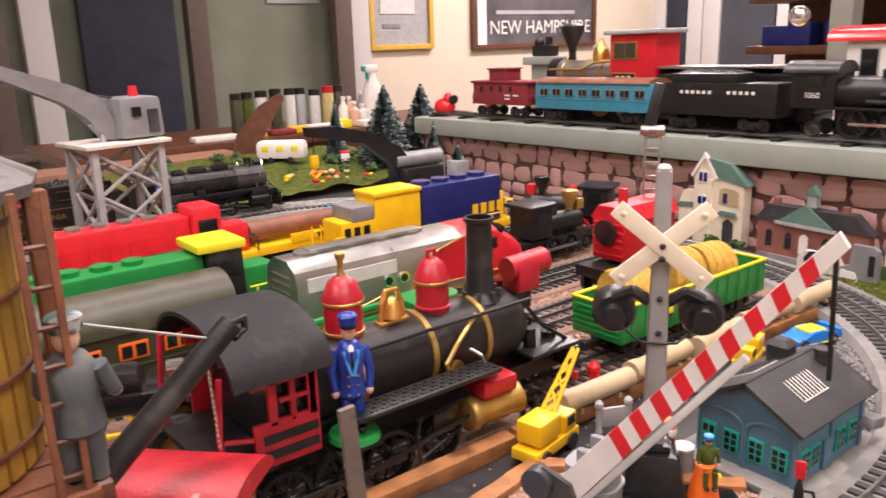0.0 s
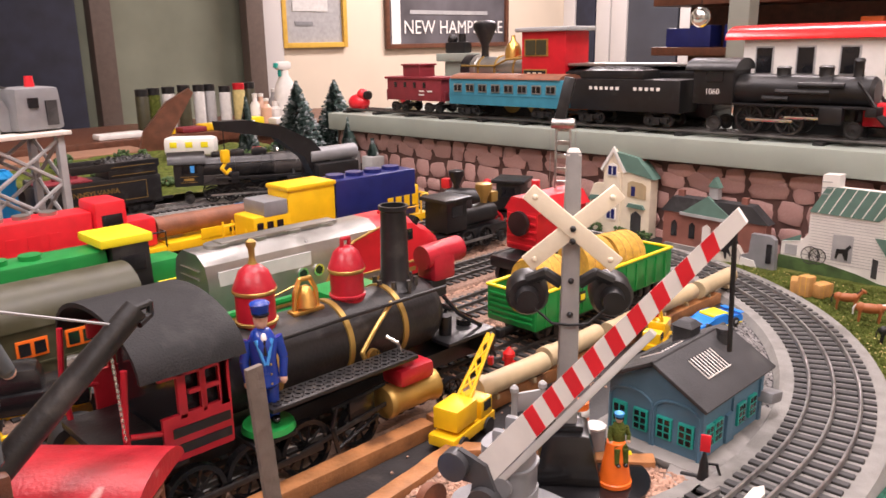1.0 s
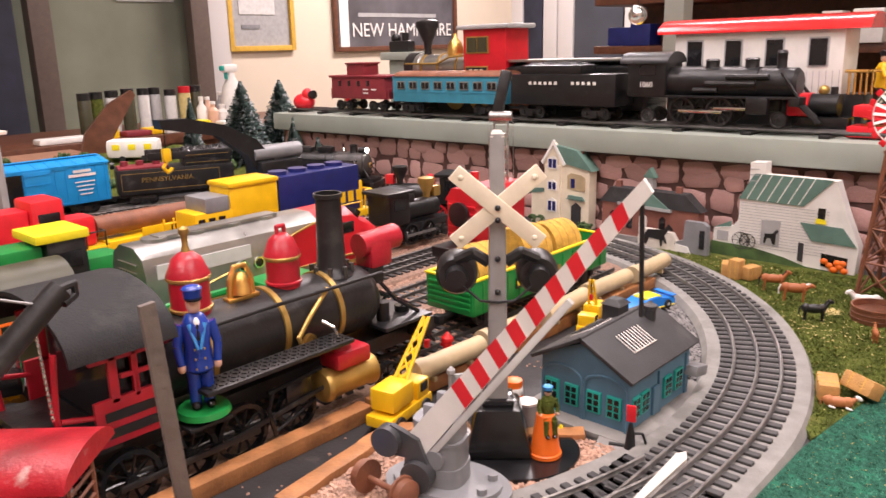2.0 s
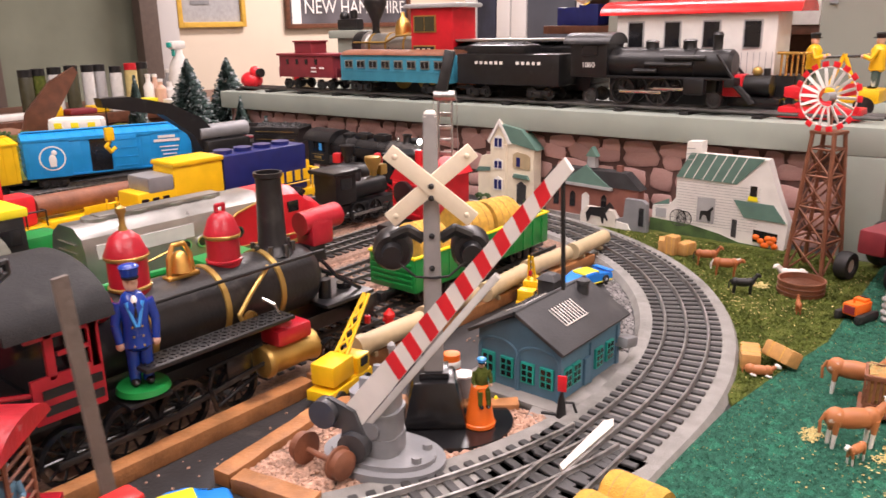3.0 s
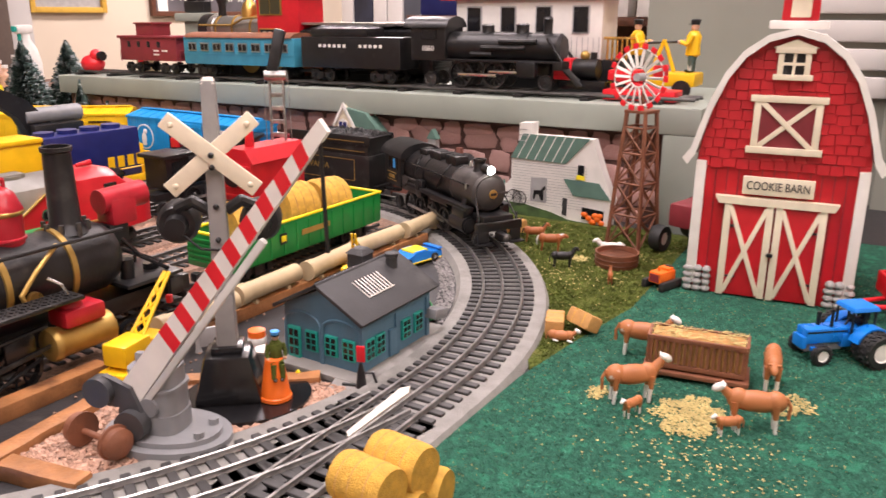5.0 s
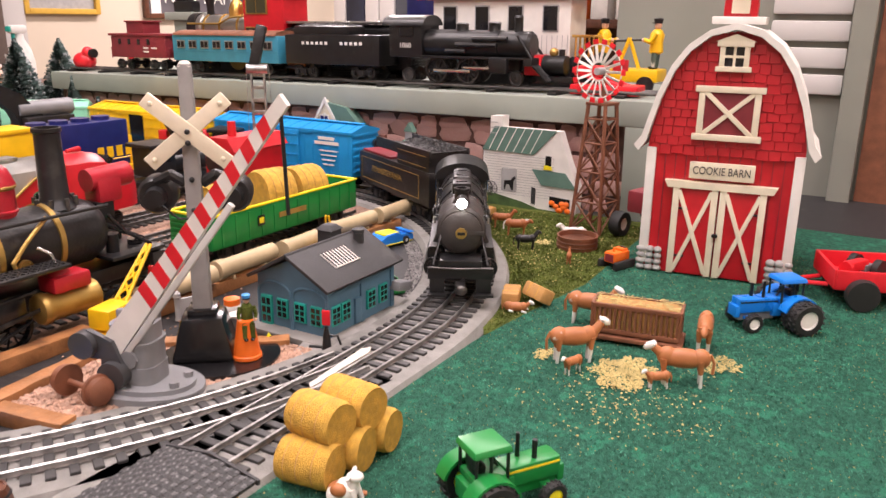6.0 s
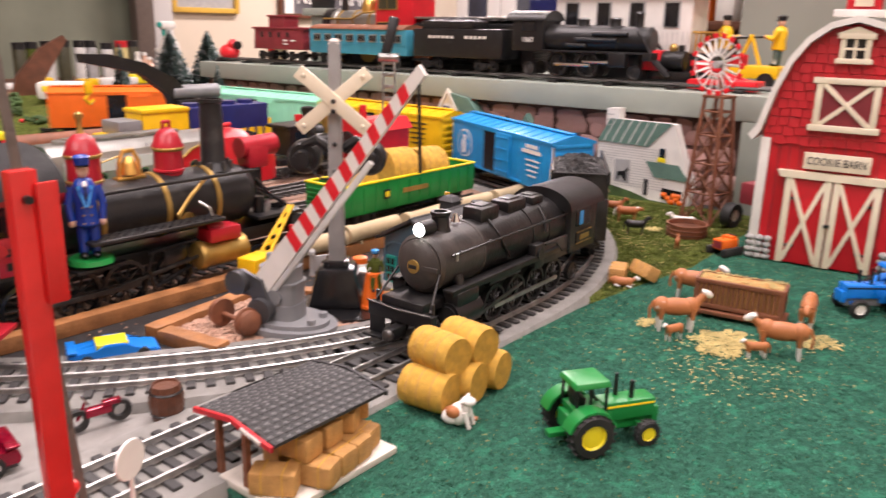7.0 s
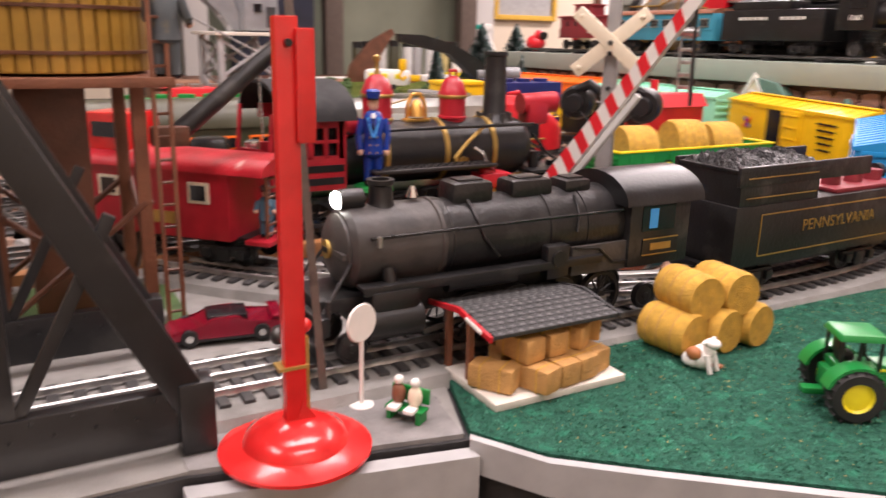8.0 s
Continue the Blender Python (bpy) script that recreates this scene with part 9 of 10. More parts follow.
blk = part("gravel_top", extrude([(0.031, 0.0865), (0.1385, 0.0645), (0.145, 0.11), (0.031, 0.112)], "z", 0.0, 0.0022), "grey_gravel")
tagged(blk, "grey gravelled corner of the layout edge", "ground", kind="structure")
fas = part("table_fascia", extrude([(0.028, 0.083), (0.139, 0.06), (0.139, 0.052), (0.028, 0.074)], "z", -0.11, -0.002), "grey_light")
tagged(fas, "pale grey painted front board of the table", "table edge", kind="structure")
ledge = part("white_ledge", extrude([(-1.4, 0.079), (0.025, 0.083), (0.025, 0.045), (-1.4, 0.045)], "z", -0.035, -0.012), "white")
tagged(ledge, "glossy white ledge along the table front", "table edge", kind="structure")
fas = part("table_skirt", extrude(rim(-0.004) + [(1.0, -0.464), (1.0, -0.44), (0.63, -0.29), (0.18, 0.05)], "z", -0.3, -0.04), "brown_wood")
tagged(fas, "dark brown wooden table frame under the turf", "table edge", kind="structure")
mat_edge = part("mat_edge", extrude(rim(0.0) + rim(-0.0045)[::-1], "z", -0.012, 0.003), "grey_light")
tagged(mat_edge, "pale curled backing along the edge of the turf mat", "mat edge", kind="structure")


# ---- toy cars and small things ----
def toy_car(name, label, m, L, body, trim, low=True):
    c = thing(name, label, "toy car", m)
    h = L * (0.2 if low else 0.28)
    prof = [(-L / 2, h * 0.35), (-L * 0.48, h * 0.8), (-L * 0.2, h * 0.85), (-L * 0.1, h * 1.15), (L * 0.12, h * 1.1), (L * 0.22, h * 0.75), (L * 0.46, h * 0.55), (L / 2, h * 0.3), (L * 0.46, h * 0.2), (-L * 0.46, h * 0.2)]
    bm = extrude(prof, "y", -L * 0.19, L * 0.19)
    bmesh.ops.bevel(bm, geom=bm.edges[:], offset=L * 0.012, segments=2, affect="EDGES")
    part("body", bm, body, c)
    part("trim", box((-L * 0.02, 0, h * 1.0), (L * 0.34, L * 0.3, h * 0.34), 0.001), trim, c)
    part("spoiler", box((-L * 0.44, 0, h * 0.98), (L * 0.1, L * 0.4, h * 0.1), 0.0005), body, c)
    part("sill", box((0, 0, h * 0.22), (L * 0.92, L * 0.41, h * 0.1), 0.0005), trim if trim == "lemon" else "black", c)
    for x in (-0.3, 0.3):
        for q in (-1, 1):
            w = part("wheel", rod((x * L, q * L * 0.16, h * 0.36), (x * L, q * L * 0.215, h * 0.36), h * 0.36, seg=16), "rubber", c)
            part("hub", rod((x * L, q * L * 0.2, h * 0.36), (x * L, q * L * 0.22, h * 0.36), h * 0.16, seg=12), "chrome", w)
    return c


toy_car("race_car", "blue and yellow toy race car on the black board", pose(0.203, 0.291, 0.001, 0, 0, -22), 0.056, "toy_blue", "lemon")
rc = toy_car("race_car", "blue toy race car with yellow edge lying by the track", gp(0.668, 0.312, 165, 0.001), 0.058, "toy_blue", "lemon")
toy_car("sports_car", "metallic crimson toy sports car beside the bridge", pose(0.077, 0.216, 0.0025, 0, 0, 172), 0.062, "crimson", "dark_hole")
toy_car("green_car", "bright green toy truck behind the engine shed", gp(0.548, 0.228, 60, 0.001), 0.04, "green", "dark_hole", False)
mc = thing("motorcycle", "crimson toy motorcycle with black wheels", "motorcycle", pose(0.15, 0.211, 0.0025, 0, 0, 170))
for x in (-0.011, 0.011):
    part("wheel", lathe([(0.0035, -0.0015), (0.006, -0.0018), (0.0066, 0), (0.006, 0.0018), (0.0035, 0.0015)], (x, 0, 0.0066), 20, axis="y", ring_shape=True), "rubber", mc)
bm = box((0, 0, 0.0095), (0.014, 0.005, 0.005), 0.0015)
rod((0.011, 0, 0.0066), (0.006, 0, 0.016), 0.0009, seg=6, bm=bm)
box((-0.007, 0, 0.0125), (0.01, 0.004, 0.003), 0.001, bm)
part("frame", bm, "crimson", mc)
part("handlebar", rod((0.006, -0.006, 0.0165), (0.006, 0.006, 0.0165), 0.0007, seg=6), "chrome", mc)
br = thing("barrel", "dark brown wooden barrel between the tracks", "barrel", pose(0.18, 0.194, 0.002))
part("barrel_body", lathe([(0.0075, 0), (0.0092, 0.006), (0.0096, 0.01), (0.0092, 0.014), (0.0075, 0.02), (0.0066, 0.02), (0.0064, 0.019)], (0, 0, 0), 12), "brown_wood", br, smooth=False)
for z in (0.004, 0.016):
    part("hoop", lathe([(0.0085, z - 0.0008), (0.0092, z), (0.0085, z + 0.0008)], (0, 0, 0), 24), "black_worn", br)


def crane_truck(m, k, boom, group="yellow toy crane trucks"):
    t = thing("crane_truck", "yellow toy crane truck with lattice boom", "toy truck", m, group)
    part("chassis", box((0, 0, 0.007 * k), (0.042 * k, 0.016 * k, 0.006 * k), 0.001), "yellow", t)
    part("cab", box((0.013 * k, 0, 0.0145 * k), (0.012 * k, 0.015 * k, 0.011 * k), 0.0015), "yellow", t)
    for q in (-1, 1):
        part("cab_window", box((0.013 * k, q * 0.0076 * k, 0.0165 * k), (0.007 * k, 0.001, 0.005 * k)), "dark_hole", t)
        for x in (-0.013, 0.013):
            part("wheel", rod((x * k, q * 0.006 * k, 0.0045 * k), (x * k, q * 0.0095 * k, 0.0045 * k), 0.0045 * k, seg=14), "rubber", t)
    hs = part("crane_house", box((-0.007 * k, 0, 0.018 * k), (0.02 * k, 0.015 * k, 0.012 * k), 0.0015), "yellow", t)
    base, tip = Vector((-0.002 * k, 0, 0.02 * k)), Vector(boom) * k
    for q in (-1, 1):
        part("boom_side", rod(base + Vector((0, q * 0.004 * k, 0)), tip + Vector((0, q * 0.0015 * k, 0)), 0.0011 * k, seg=6), "yellow", hs)
        for i in range(5):
            a = base.lerp(tip, i / 5)
            b2 = base.lerp(tip, (i + 1) / 5)
            w0, w1 = 0.004 - 0.0025 * i / 5, 0.004 - 0.0025 * (i + 1) / 5
            part("boom_lacing", rod(a + Vector((0, q * w0 * k, 0)), b2 + Vector((0, -q * w1 * k, 0)), 0.0007 * k, seg=5), "yellow", hs)
    part("hook_line", rod(tip, tip - Vector((0, 0, 0.014 * k)), 0.0004, seg=5), "black", hs)
    part("hook", box(tip - Vector((0, 0, 0.016 * k)), (0.003 * k, 0.003 * k, 0.005 * k), 0.001), "red", hs)
    return t


crane_truck(pose(0.357, 0.331, gz(0.33) + 0.0005, 0, 0, 12), 1.25, (0.03, 0, 0.05))
crane_truck(gp(0.586, 0.321, 195, 0.0005), 1.0, (0.004, 0, 0.048))
hy = thing("fire_hydrant", "red toy fire hydrant on the ballast", "hydrant", gp(0.452, 0.372, 0, 0.004))
part("body", lathe([(0.0055, 0), (0.0055, 0.002), (0.0038, 0.003), (0.0038, 0.014), (0.005, 0.015), (0.0048, 0.018), (0.002, 0.021), (0.001, 0.0225)], (0, 0, 0), 16), "red_gloss", hy)
for q in (-1, 1):
    part("nozzle", rod((0, q * 0.003, 0.011), (0, q * 0.006, 0.011), 0.0018, seg=10), "red_gloss", hy)
fe = thing("barricade", "pale grey toy barricade between two posts", "barricade", gp(0.415, 0.322, -25, 0.0005))
for q in (-1, 1):
    part("post", lathe([(0.0028, 0), (0.0022, 0.002), (0.0022, 0.018), (0.0032, 0.019), (0.003, 0.022), (0.001, 0.024)], (q * 0.011, 0, 0), 12), "grey_light", fe)
part("panel", box((0, 0, 0.0105), (0.02, 0.0025, 0.014), 0.0006), "grey_light", fe)
cn = thing("trash_can", "grey toy trash can with white top", "trash can", gp(0.395, 0.252, 0, 0.001))
part("can", lathe([(0.006, 0), (0.0068, 0.022)], (0, 0, 0), 18), "grey", cn)
part("paper", lathe([(0.0066, 0.022), (0.0072, 0.0235), (0.005, 0.0238)], (0, 0, 0), 8), "white", cn)
bl = thing("orange_barrel", "orange traffic barrel with pale band", "traffic barrel", gp(0.415, 0.278, 0, 0.001))
part("barrel", lathe([(0.0085, 0), (0.0085, 0.002), (0.0065, 0.003), (0.006, 0.012), (0.0064, 0.0125), (0.006, 0.024), (0.004, 0.0245)], (0, 0, 0), 18), "orange", bl)
part("band", lathe([(0.0063, 0.014), (0.0066, 0.0145), (0.0064, 0.019), (0.0061, 0.0195)], (0, 0, 0), 18), "white", bl)
sg = thing("switch_stand", "black toy switch stand with red lamp blade on a grey pad", "switch stand", gp(0.416, 0.189, 20, 0.0015))
part("pad", box((0.0, -0.004, 0.0015), (0.03, 0.05, 0.003), 0.0006), "concrete", sg)
part("stand", lathe([(0.004, 0.003), (0.0032, 0.006), (0.0026, 0.013), (0.001, 0.02)], (0, 0, 0), 12), "black", sg)
part("blade", box((0, 0, 0.026), (0.0015, 0.006, 0.011), 0.0008), "scarlet", sg)
part("lever", tube([(0, 0, 0.013), (0.003, -0.007, 0.012), (0.004, -0.009, 0.005)], 0.0009, 6), "black", sg)
for k in (-0.008, 0.004):
    part("throw_bar", box((0, k - 0.006, 0.0036), (0.002, 0.03, 0.0016)), "grey_roof", sg)
pt = part("switch_frog", extrude([(0, -0.002), (0.062, -0.0045), (0.07, -0.001), (0.064, 0.003), (0.004, 0.002)], "z", 0, 0.003), "white_dirty")
pt.matrix_basis = pose(0.352, 0.1525, 0.0085, 0, 0, 3)
tagged(pt, "off-white plastic frog of the track switch", "switch frog", kind="structure")
hob = thing("lantern_stand", "small white lantern lying by the shed corner", "lantern", gp(0.404, 0.232, 0, 0.0055))
part("lantern", lathe([(0.002, 0), (0.0024, 0.002), (0.0008, 0.005)], (0, 0, 0), 10), "lemon", hob)


# ---- grey tower crane and hillside behind the tracks ----
def tower_crane():
    t = thing("tower_crane", "grey toy harbour crane on a lattice tower with red lamp", "crane", pose(0.315, 1.06, 0.016, 0, 0, 10))
    part("plinth", box((0, 0, -0.008), (0.12, 0.1, 0.016), 0.002), "crate", t)
    for x in (-1, 1):
        for y in (-1, 1):
            part("leg", box((x * 0.044, y * 0.034, 0.07), (0.009, 0.009, 0.13), 0.001), "grey_light", t)
            part("footing", box((x * 0.044, y * 0.034, 0.008), (0.02, 0.02, 0.016), 0.002), "grey_light", t)
    for y in (-1, 1):
        for q in (-1, 1):
            for z0, z1 in ((0.02, 0.075), (0.075, 0.128)):
                part("brace", rod((-0.042 * q, y * 0.034, z0), (0.042 * q, y * 0.034, z1), 0.0026, seg=6), "grey_light", t)
                part("brace", rod((y * 0.044, -0.032 * q, z0), (y * 0.044, 0.032 * q, z1), 0.0026, seg=6), "grey_light", t)
    part("deck", box((0, 0, 0.137), (0.112, 0.09, 0.005), 0.001), "white_dirty", t)
    cab = part("cab", box((0.028, 0, 0.167), (0.06, 0.06, 0.052), 0.006, None, None, 0.93), "grey", t)
    part("window", box((0.02, -0.03, 0.175), (0.012, 0.003, 0.012)), "dark_hole", cab)
    part("door", box((0.042, -0.0302, 0.162), (0.014, 0.003, 0.03)), "grey_roof", cab)
    part("lamp", rod((0.034, 0, 0.19), (0.034, 0, 0.206), 0.0065, 0.0048, 14), "scarlet", cab, "red lamp")
    part("boom", extrude([(0.012, 0.14), (-0.012, 0.142), (-0.035, 0.17), (-0.06, 0.19), (-0.16, 0.238), (-0.162, 0.25), (-0.05, 0.212), (-0.015, 0.195)], "y", -0.012, 0.012), "grey", t, "curved grey boom")
    part("stay", rod((0.008, 0, 0.192), (-0.06, 0, 0.206), 0.0014, seg=6), "dark_steel", t)
    sp = Solid()
    ball((0, 0, 0.02), (0.005, 0.004, 0.009), sp.bm)
    ball((0, 0, 0.034), 0.004, sp.bm)
    rod((0.0, 0, 0.01), (0.0, 0, 0.0), 0.004, seg=8, bm=sp.bm)
    rod((0.004, -0.002, 0.024), (-0.016, -0.002, 0.022), 0.0018, seg=7, bm=sp.bm)
    sp.paint("grey_light")
    o = sp.make("crane_operator", "tiny pale grey toy figure at the crane controls", "figurine", pose(0.3, 1.05, 0.016 + 0.1395))


tower_crane()


def pine(m, h, r, seed):
    t = thing("pine_tree", "dark green bottle-brush pine tree dusted with snow", "tree", m, "model pine trees")
    part("trunk", rod((0, 0, 0), (0, 0, h * 0.95), h * 0.022, h * 0.006, 8), "brown_wood", t)
    random.seed(seed)
    vs, fs = [], []
    for i in range(2600):
        z = h * (0.1 + 0.9 * random.random() ** 1.25)
        rr = r * (1.02 - z / h) ** 0.85 * random.uniform(0.55, 1.12)
        a = random.uniform(0, 6.283)
        d = Vector((math.cos(a), math.sin(a), random.uniform(-0.25, 0.3)))
        p = Vector((0, 0, z)) + d * rr * 0.25
        q = Vector((0, 0, z)) + d * rr
        n = Vector((-math.sin(a), math.cos(a), random.uniform(-0.5, 0.5))) * 0.0032
        k = len(vs)
        vs += [p - n, p + n, q + Vector((0, 0, 0.001)), q - n * 0.6 - Vector((0, 0, 0.002))]
        fs += [(k, k + 1, k + 2), (k, k + 2, k + 3)]
    me = bpy.data.meshes.new("needles")
    me.from_pydata(vs, [], fs)
    me.materials.append(M["pine"])
    o = new("needles", me)
    o.parent = t


for i, (x, y, z, h, r) in enumerate(((0.925, 1.335, 0.012, 0.17, 0.062), (0.992, 1.3, 0.012, 0.17, 0.06), (0.86, 1.42, 0.012, 0.14, 0.026), (0.915, 1.16, 0.06, 0.062, 0.016), (0.905, 1.08, 0.06, 0.03, 0.01), (0.965, 1.2, 0.012, 0.13, 0.034))):
    if z > 0.05:
        tagged(slab("tree_stand", (x, y, 0.036), (0.03, 0.03, 0.048), "stone_grey", "", "", 0.004), "grey rock under a small model tree", "rock")
    pine(pose(x, y, z), h, r, 20 + i)

hill = bmesh.new()
n = 26
grid = [[hill.verts.new((0.42 + 0.55 * i / n, 1.24 + 0.34 * j / n, 0.012 + 0.03 * (j / n) + 0.012 * noise.noise(Vector((i * 0.35, j * 0.35, 1))))) for j in range(n + 1)] for i in range(n + 1)]
for i in range(n):
    for j in range(n):
        hill.faces.new((grid[i][j], grid[i + 1][j], grid[i + 1][j + 1], grid[i][j + 1]))
tagged(part("hillside", hill, "moss"), "mossy green hillside with bushes behind the tracks", "ground", kind="structure")
random.seed(31)
for i in range(26):
    x, y = random.uniform(0.5, 0.93), random.uniform(1.27, 1.55)
    k = random.uniform(0.008, 0.022)
    t = thing("bush", "small rough green bush on the hillside", "bush", pose(x, y, 0.018 + 0.03 * (y - 1.24) / 0.34), "bushes on the hillside")
    bm = bmesh.new()
    for j in range(26):
        d = Vector((random.gauss(0, 1), random.gauss(0, 1), abs(random.gauss(0, 1)))).normalized() * k * random.uniform(0.4, 1)
        bmesh.ops.create_icosphere(bm, subdivisions=1, radius=k * random.uniform(0.18, 0.34), matrix=Matrix.Translation(d))
    part("foliage", bm, "bush", t, smooth=False)
for i in range(22):
    sp = Solid()
    k = random.uniform(0.004, 0.008)
    ball((0, 0, k * 0.7), (k, k, k * 0.7), sp.bm, 8, 5)
    sp.paint(random.choice(("scarlet", "orange", "yellow", "straw")))
    sp.make("flower_clump", "tiny clump of bright flowers on the hillside", "flowers", pose(random.uniform(0.55, 0.85), random.uniform(1.25, 1.36), 0.02), "flower clumps")
cp = thing("camper_trailer", "white toy camper trailer with yellow windows on the hillside", "trailer", pose(0.76, 1.47, 0.036, 0, 0, -40))
part("body", box((0, 0, 0.024), (0.1, 0.042, 0.036), 0.01), "white", cp)
for x in (-0.03, 0.0, 0.03):
    part("window", box((x, -0.0212, 0.028), (0.014, 0.0016, 0.011), 0.001), "lemon", cp)
for x in (-0.02, 0.02):
    part("wheel", rod((x, -0.02, 0.005), (x, -0.016, 0.005), 0.006, seg=12), "rubber", cp)
rv = thing("toy_van", "small red and white toy van with bright lamps", "toy car", pose(0.86, 1.39, 0.03, 0, 0, -120))
part("body", box((0, 0, 0.012), (0.034, 0.018, 0.016), 0.003), "white", rv)
part("roof", box((0, 0, 0.021), (0.03, 0.017, 0.004), 0.001), "scarlet", rv)
for q in (-1, 1):
    part("lamp", ball((0.0175, q * 0.006, 0.009), 0.0022), "chrome", rv)

# ---- desk, window and wall things at the back ----
slab("desk", (1.25, 2.38, -0.015), (1.5, 0.42, 0.03), "brown_wood", "dark wooden desk under the window", "structure", 0.003)
slab("desk_front", (1.25, 2.2, -0.415), (1.46, 0.02, 0.77), "brown_wood", "dark wooden front of the desk", "structure")
random.seed(77)
for i in range(9):
    x = 1.06 + i * 0.047 + random.uniform(-0.004, 0.004)
    h = random.uniform(0.112, 0.122)
    t = thing("jar", "tall clear storage jar with a dark lid on the desk", "jar", pose(x, 2.36 + random.uniform(-0.015, 0.015), 0), "jars on the desk")
    r = random.uniform(0.017, 0.02)
    part("jar_body", lathe([(r, 0), (r, h * 0.86), (r * 0.9, h * 0.9)], (0, 0, 0), 16), ("olive", "moss", "clear", "olive", "clear", "grey_light", "clear", "straw", "olive")[i], t)
    part("lid", lathe([(r * 0.98, h * 0.9), (r * 0.98, h * 1.06), (r * 0.9, h * 1.07)], (0, 0, 0), 16), "red" if i == 7 else "black", t)
for x, y, r, h, c in ((1.4, 2.27, 0.016, 0.085, "white"), (1.435, 2.26, 0.017, 0.07, "skin"), (1.475, 2.27, 0.02, 0.06, "white"), (1.46, 2.33, 0.016, 0.08, "skin"), (1.53, 2.36, 0.018, 0.09, "grey_light")):
    t = thing("bottle", "small plastic bottle on the desk by the window", "bottle", pose(x, y, 0), "bottles on the desk")
    part("bottle_body", lathe([(r, 0), (r, h * 0.7), (r * 0.45, h * 0.86), (r * 0.45, h)], (0, 0, 0), 14), c, t)
    part("cap", lathe([(r * 0.52, h), (r * 0.52, h * 1.12), (r * 0.2, h * 1.13)], (0, 0, 0), 12), "white", t)
sb = thing("spray_bottle", "white spray bottle with green trigger on the desk", "bottle", pose(1.525, 2.28, 0, 0, 0, 20))
part("bottle_body", lathe([(0.036, 0), (0.038, 0.08), (0.03, 0.12), (0.014, 0.15), (0.013, 0.165)], (0, 0, 0), 20), "white", sb)
part("trigger_head", box((-0.006, 0, 0.18), (0.07, 0.022, 0.026), 0.008), "white", sb)
part("nozzle", box((-0.044, 0, 0.181), (0.012, 0.014, 0.016), 0.003), "teal", sb)
part("trigger", box((-0.026, 0, 0.16), (0.008, 0.01, 0.03), 0.003), "teal", sb)
for x, y, w_, h_, c in ((0.93, 2.22, 0.14, 0.016, "white"), (1.06, 2.21, 0.04, 0.03, "yellow"), (1.2, 2.22, 0.06, 0.02, "yellow"), (1.28, 2.2, 0.12, 0.022, "white"), (1.36, 2.22, 0.05, 0.028, "lemon"), (1.14, 2.21, 0.08, 0.016, "brick_red"), (1.45, 2.2, 0.07, 0.02, "white")):
    o = slab("desk_clutter", (x, y, h_ / 2), (w_, 0.05, h_), c, "", "", 0.006)
    tagged(o, "small mixed item lying on the desk edge", "clutter", "desk clutter")
ar = part("carved_wood", extrude([(0, 0), (0.055, 0.0), (0.07, 0.055), (0.125, 0.145), (0.118, 0.155), (0.07, 0.128), (0.02, 0.07)], "y", -0.012, 0.012), "brown_wood")
ar.matrix_basis = pose(0.7, 1.6, 0.012, 0, 0, -20)
tagged(ar, "dark curved carved wooden blade standing upright", "wood carving")
tagged(slab("wooden_box", (0.5, 1.64, 0.02), (0.46, 0.1, 0.05), "crate", "", "", 0.004), "low brown wooden box behind the tracks", "box")

# window with frame posts
for i, (x, w_) in enumerate(((0.56, 0.07), (1.29, 0.08), (1.965, 0.085))):
    slab("window_post", (x, 3.17, 0.52), (w_, 0.06, 1.2), "window_frame", "taupe painted window post", "structure", 0.003)
slab("window_1", (1.325, 3.27, 0.52), (1.58, 0.02, 1.2), "pane", "large greenish window pane", "structure")
slab("window_sill", (1.3, 3.15, -0.095), (1.62, 0.16, 0.03), "window_frame", "taupe window sill", "structure", 0.004)
slab("window_trim", (0.7, 3.165, 0.4), (0.1, 0.05, 1.7), "wall_white", "white painted trim strip beside the window", "structure", 0.004)
slab("curtain", (1.02, 3.16, 0.3), (0.36, 0.05, 1.6), "curtain", "dark navy curtain by the window", "structure", 0.02)
slab("wall_strip", (2.066, 3.18, 0.5), (0.112, 0.02, 1.3), "wall_white", "white painted strip between window and wall", "structure", 0.002)
slab("window_notice", (1.78, 3.255, 0.52), (0.26, 0.006, 0.16), "grey_light", "pale sheet fixed to the window pane", "structure")


def framed_picture(name, label, cx, cz, w_, h_, frame_mat, inner, bars):
    t = thing(name, label, "picture", pose(cx, 3.188, cz))
    for q in (-1, 1):
        part("frame_side", box((q * (w_ / 2 - 0.012), -0.012, 0), (0.024, 0.022, h_), 0.003), frame_mat, t)
        part("frame_rail", box((0, -0.012, q * (h_ / 2 - 0.012)), (w_ - 0.048, 0.022, 0.024), 0.003), frame_mat, t)
    part("sheet", box((0, -0.004, 0), (w_ - 0.04, 0.006, h_ - 0.04)), inner, t)
    for bx_, bz_, bw_, bh_, bm_ in bars:
        part("print_bar", box((bx_, -0.009, bz_), (bw_, 0.003, bh_)), bm_, t)
    return t


framed_picture("framed_certificate", "yellow-framed certificate hanging on the cream wall", 2.307, 0.405, 0.372, 0.36, "ochre", "grey_light", ((-0.02, 0.03, 0.2, 0.09, "clear"), (-0.07, 0.09, 0.1, 0.03, "grey"), (-0.06, -0.07, 0.1, 0.018, "grey")))
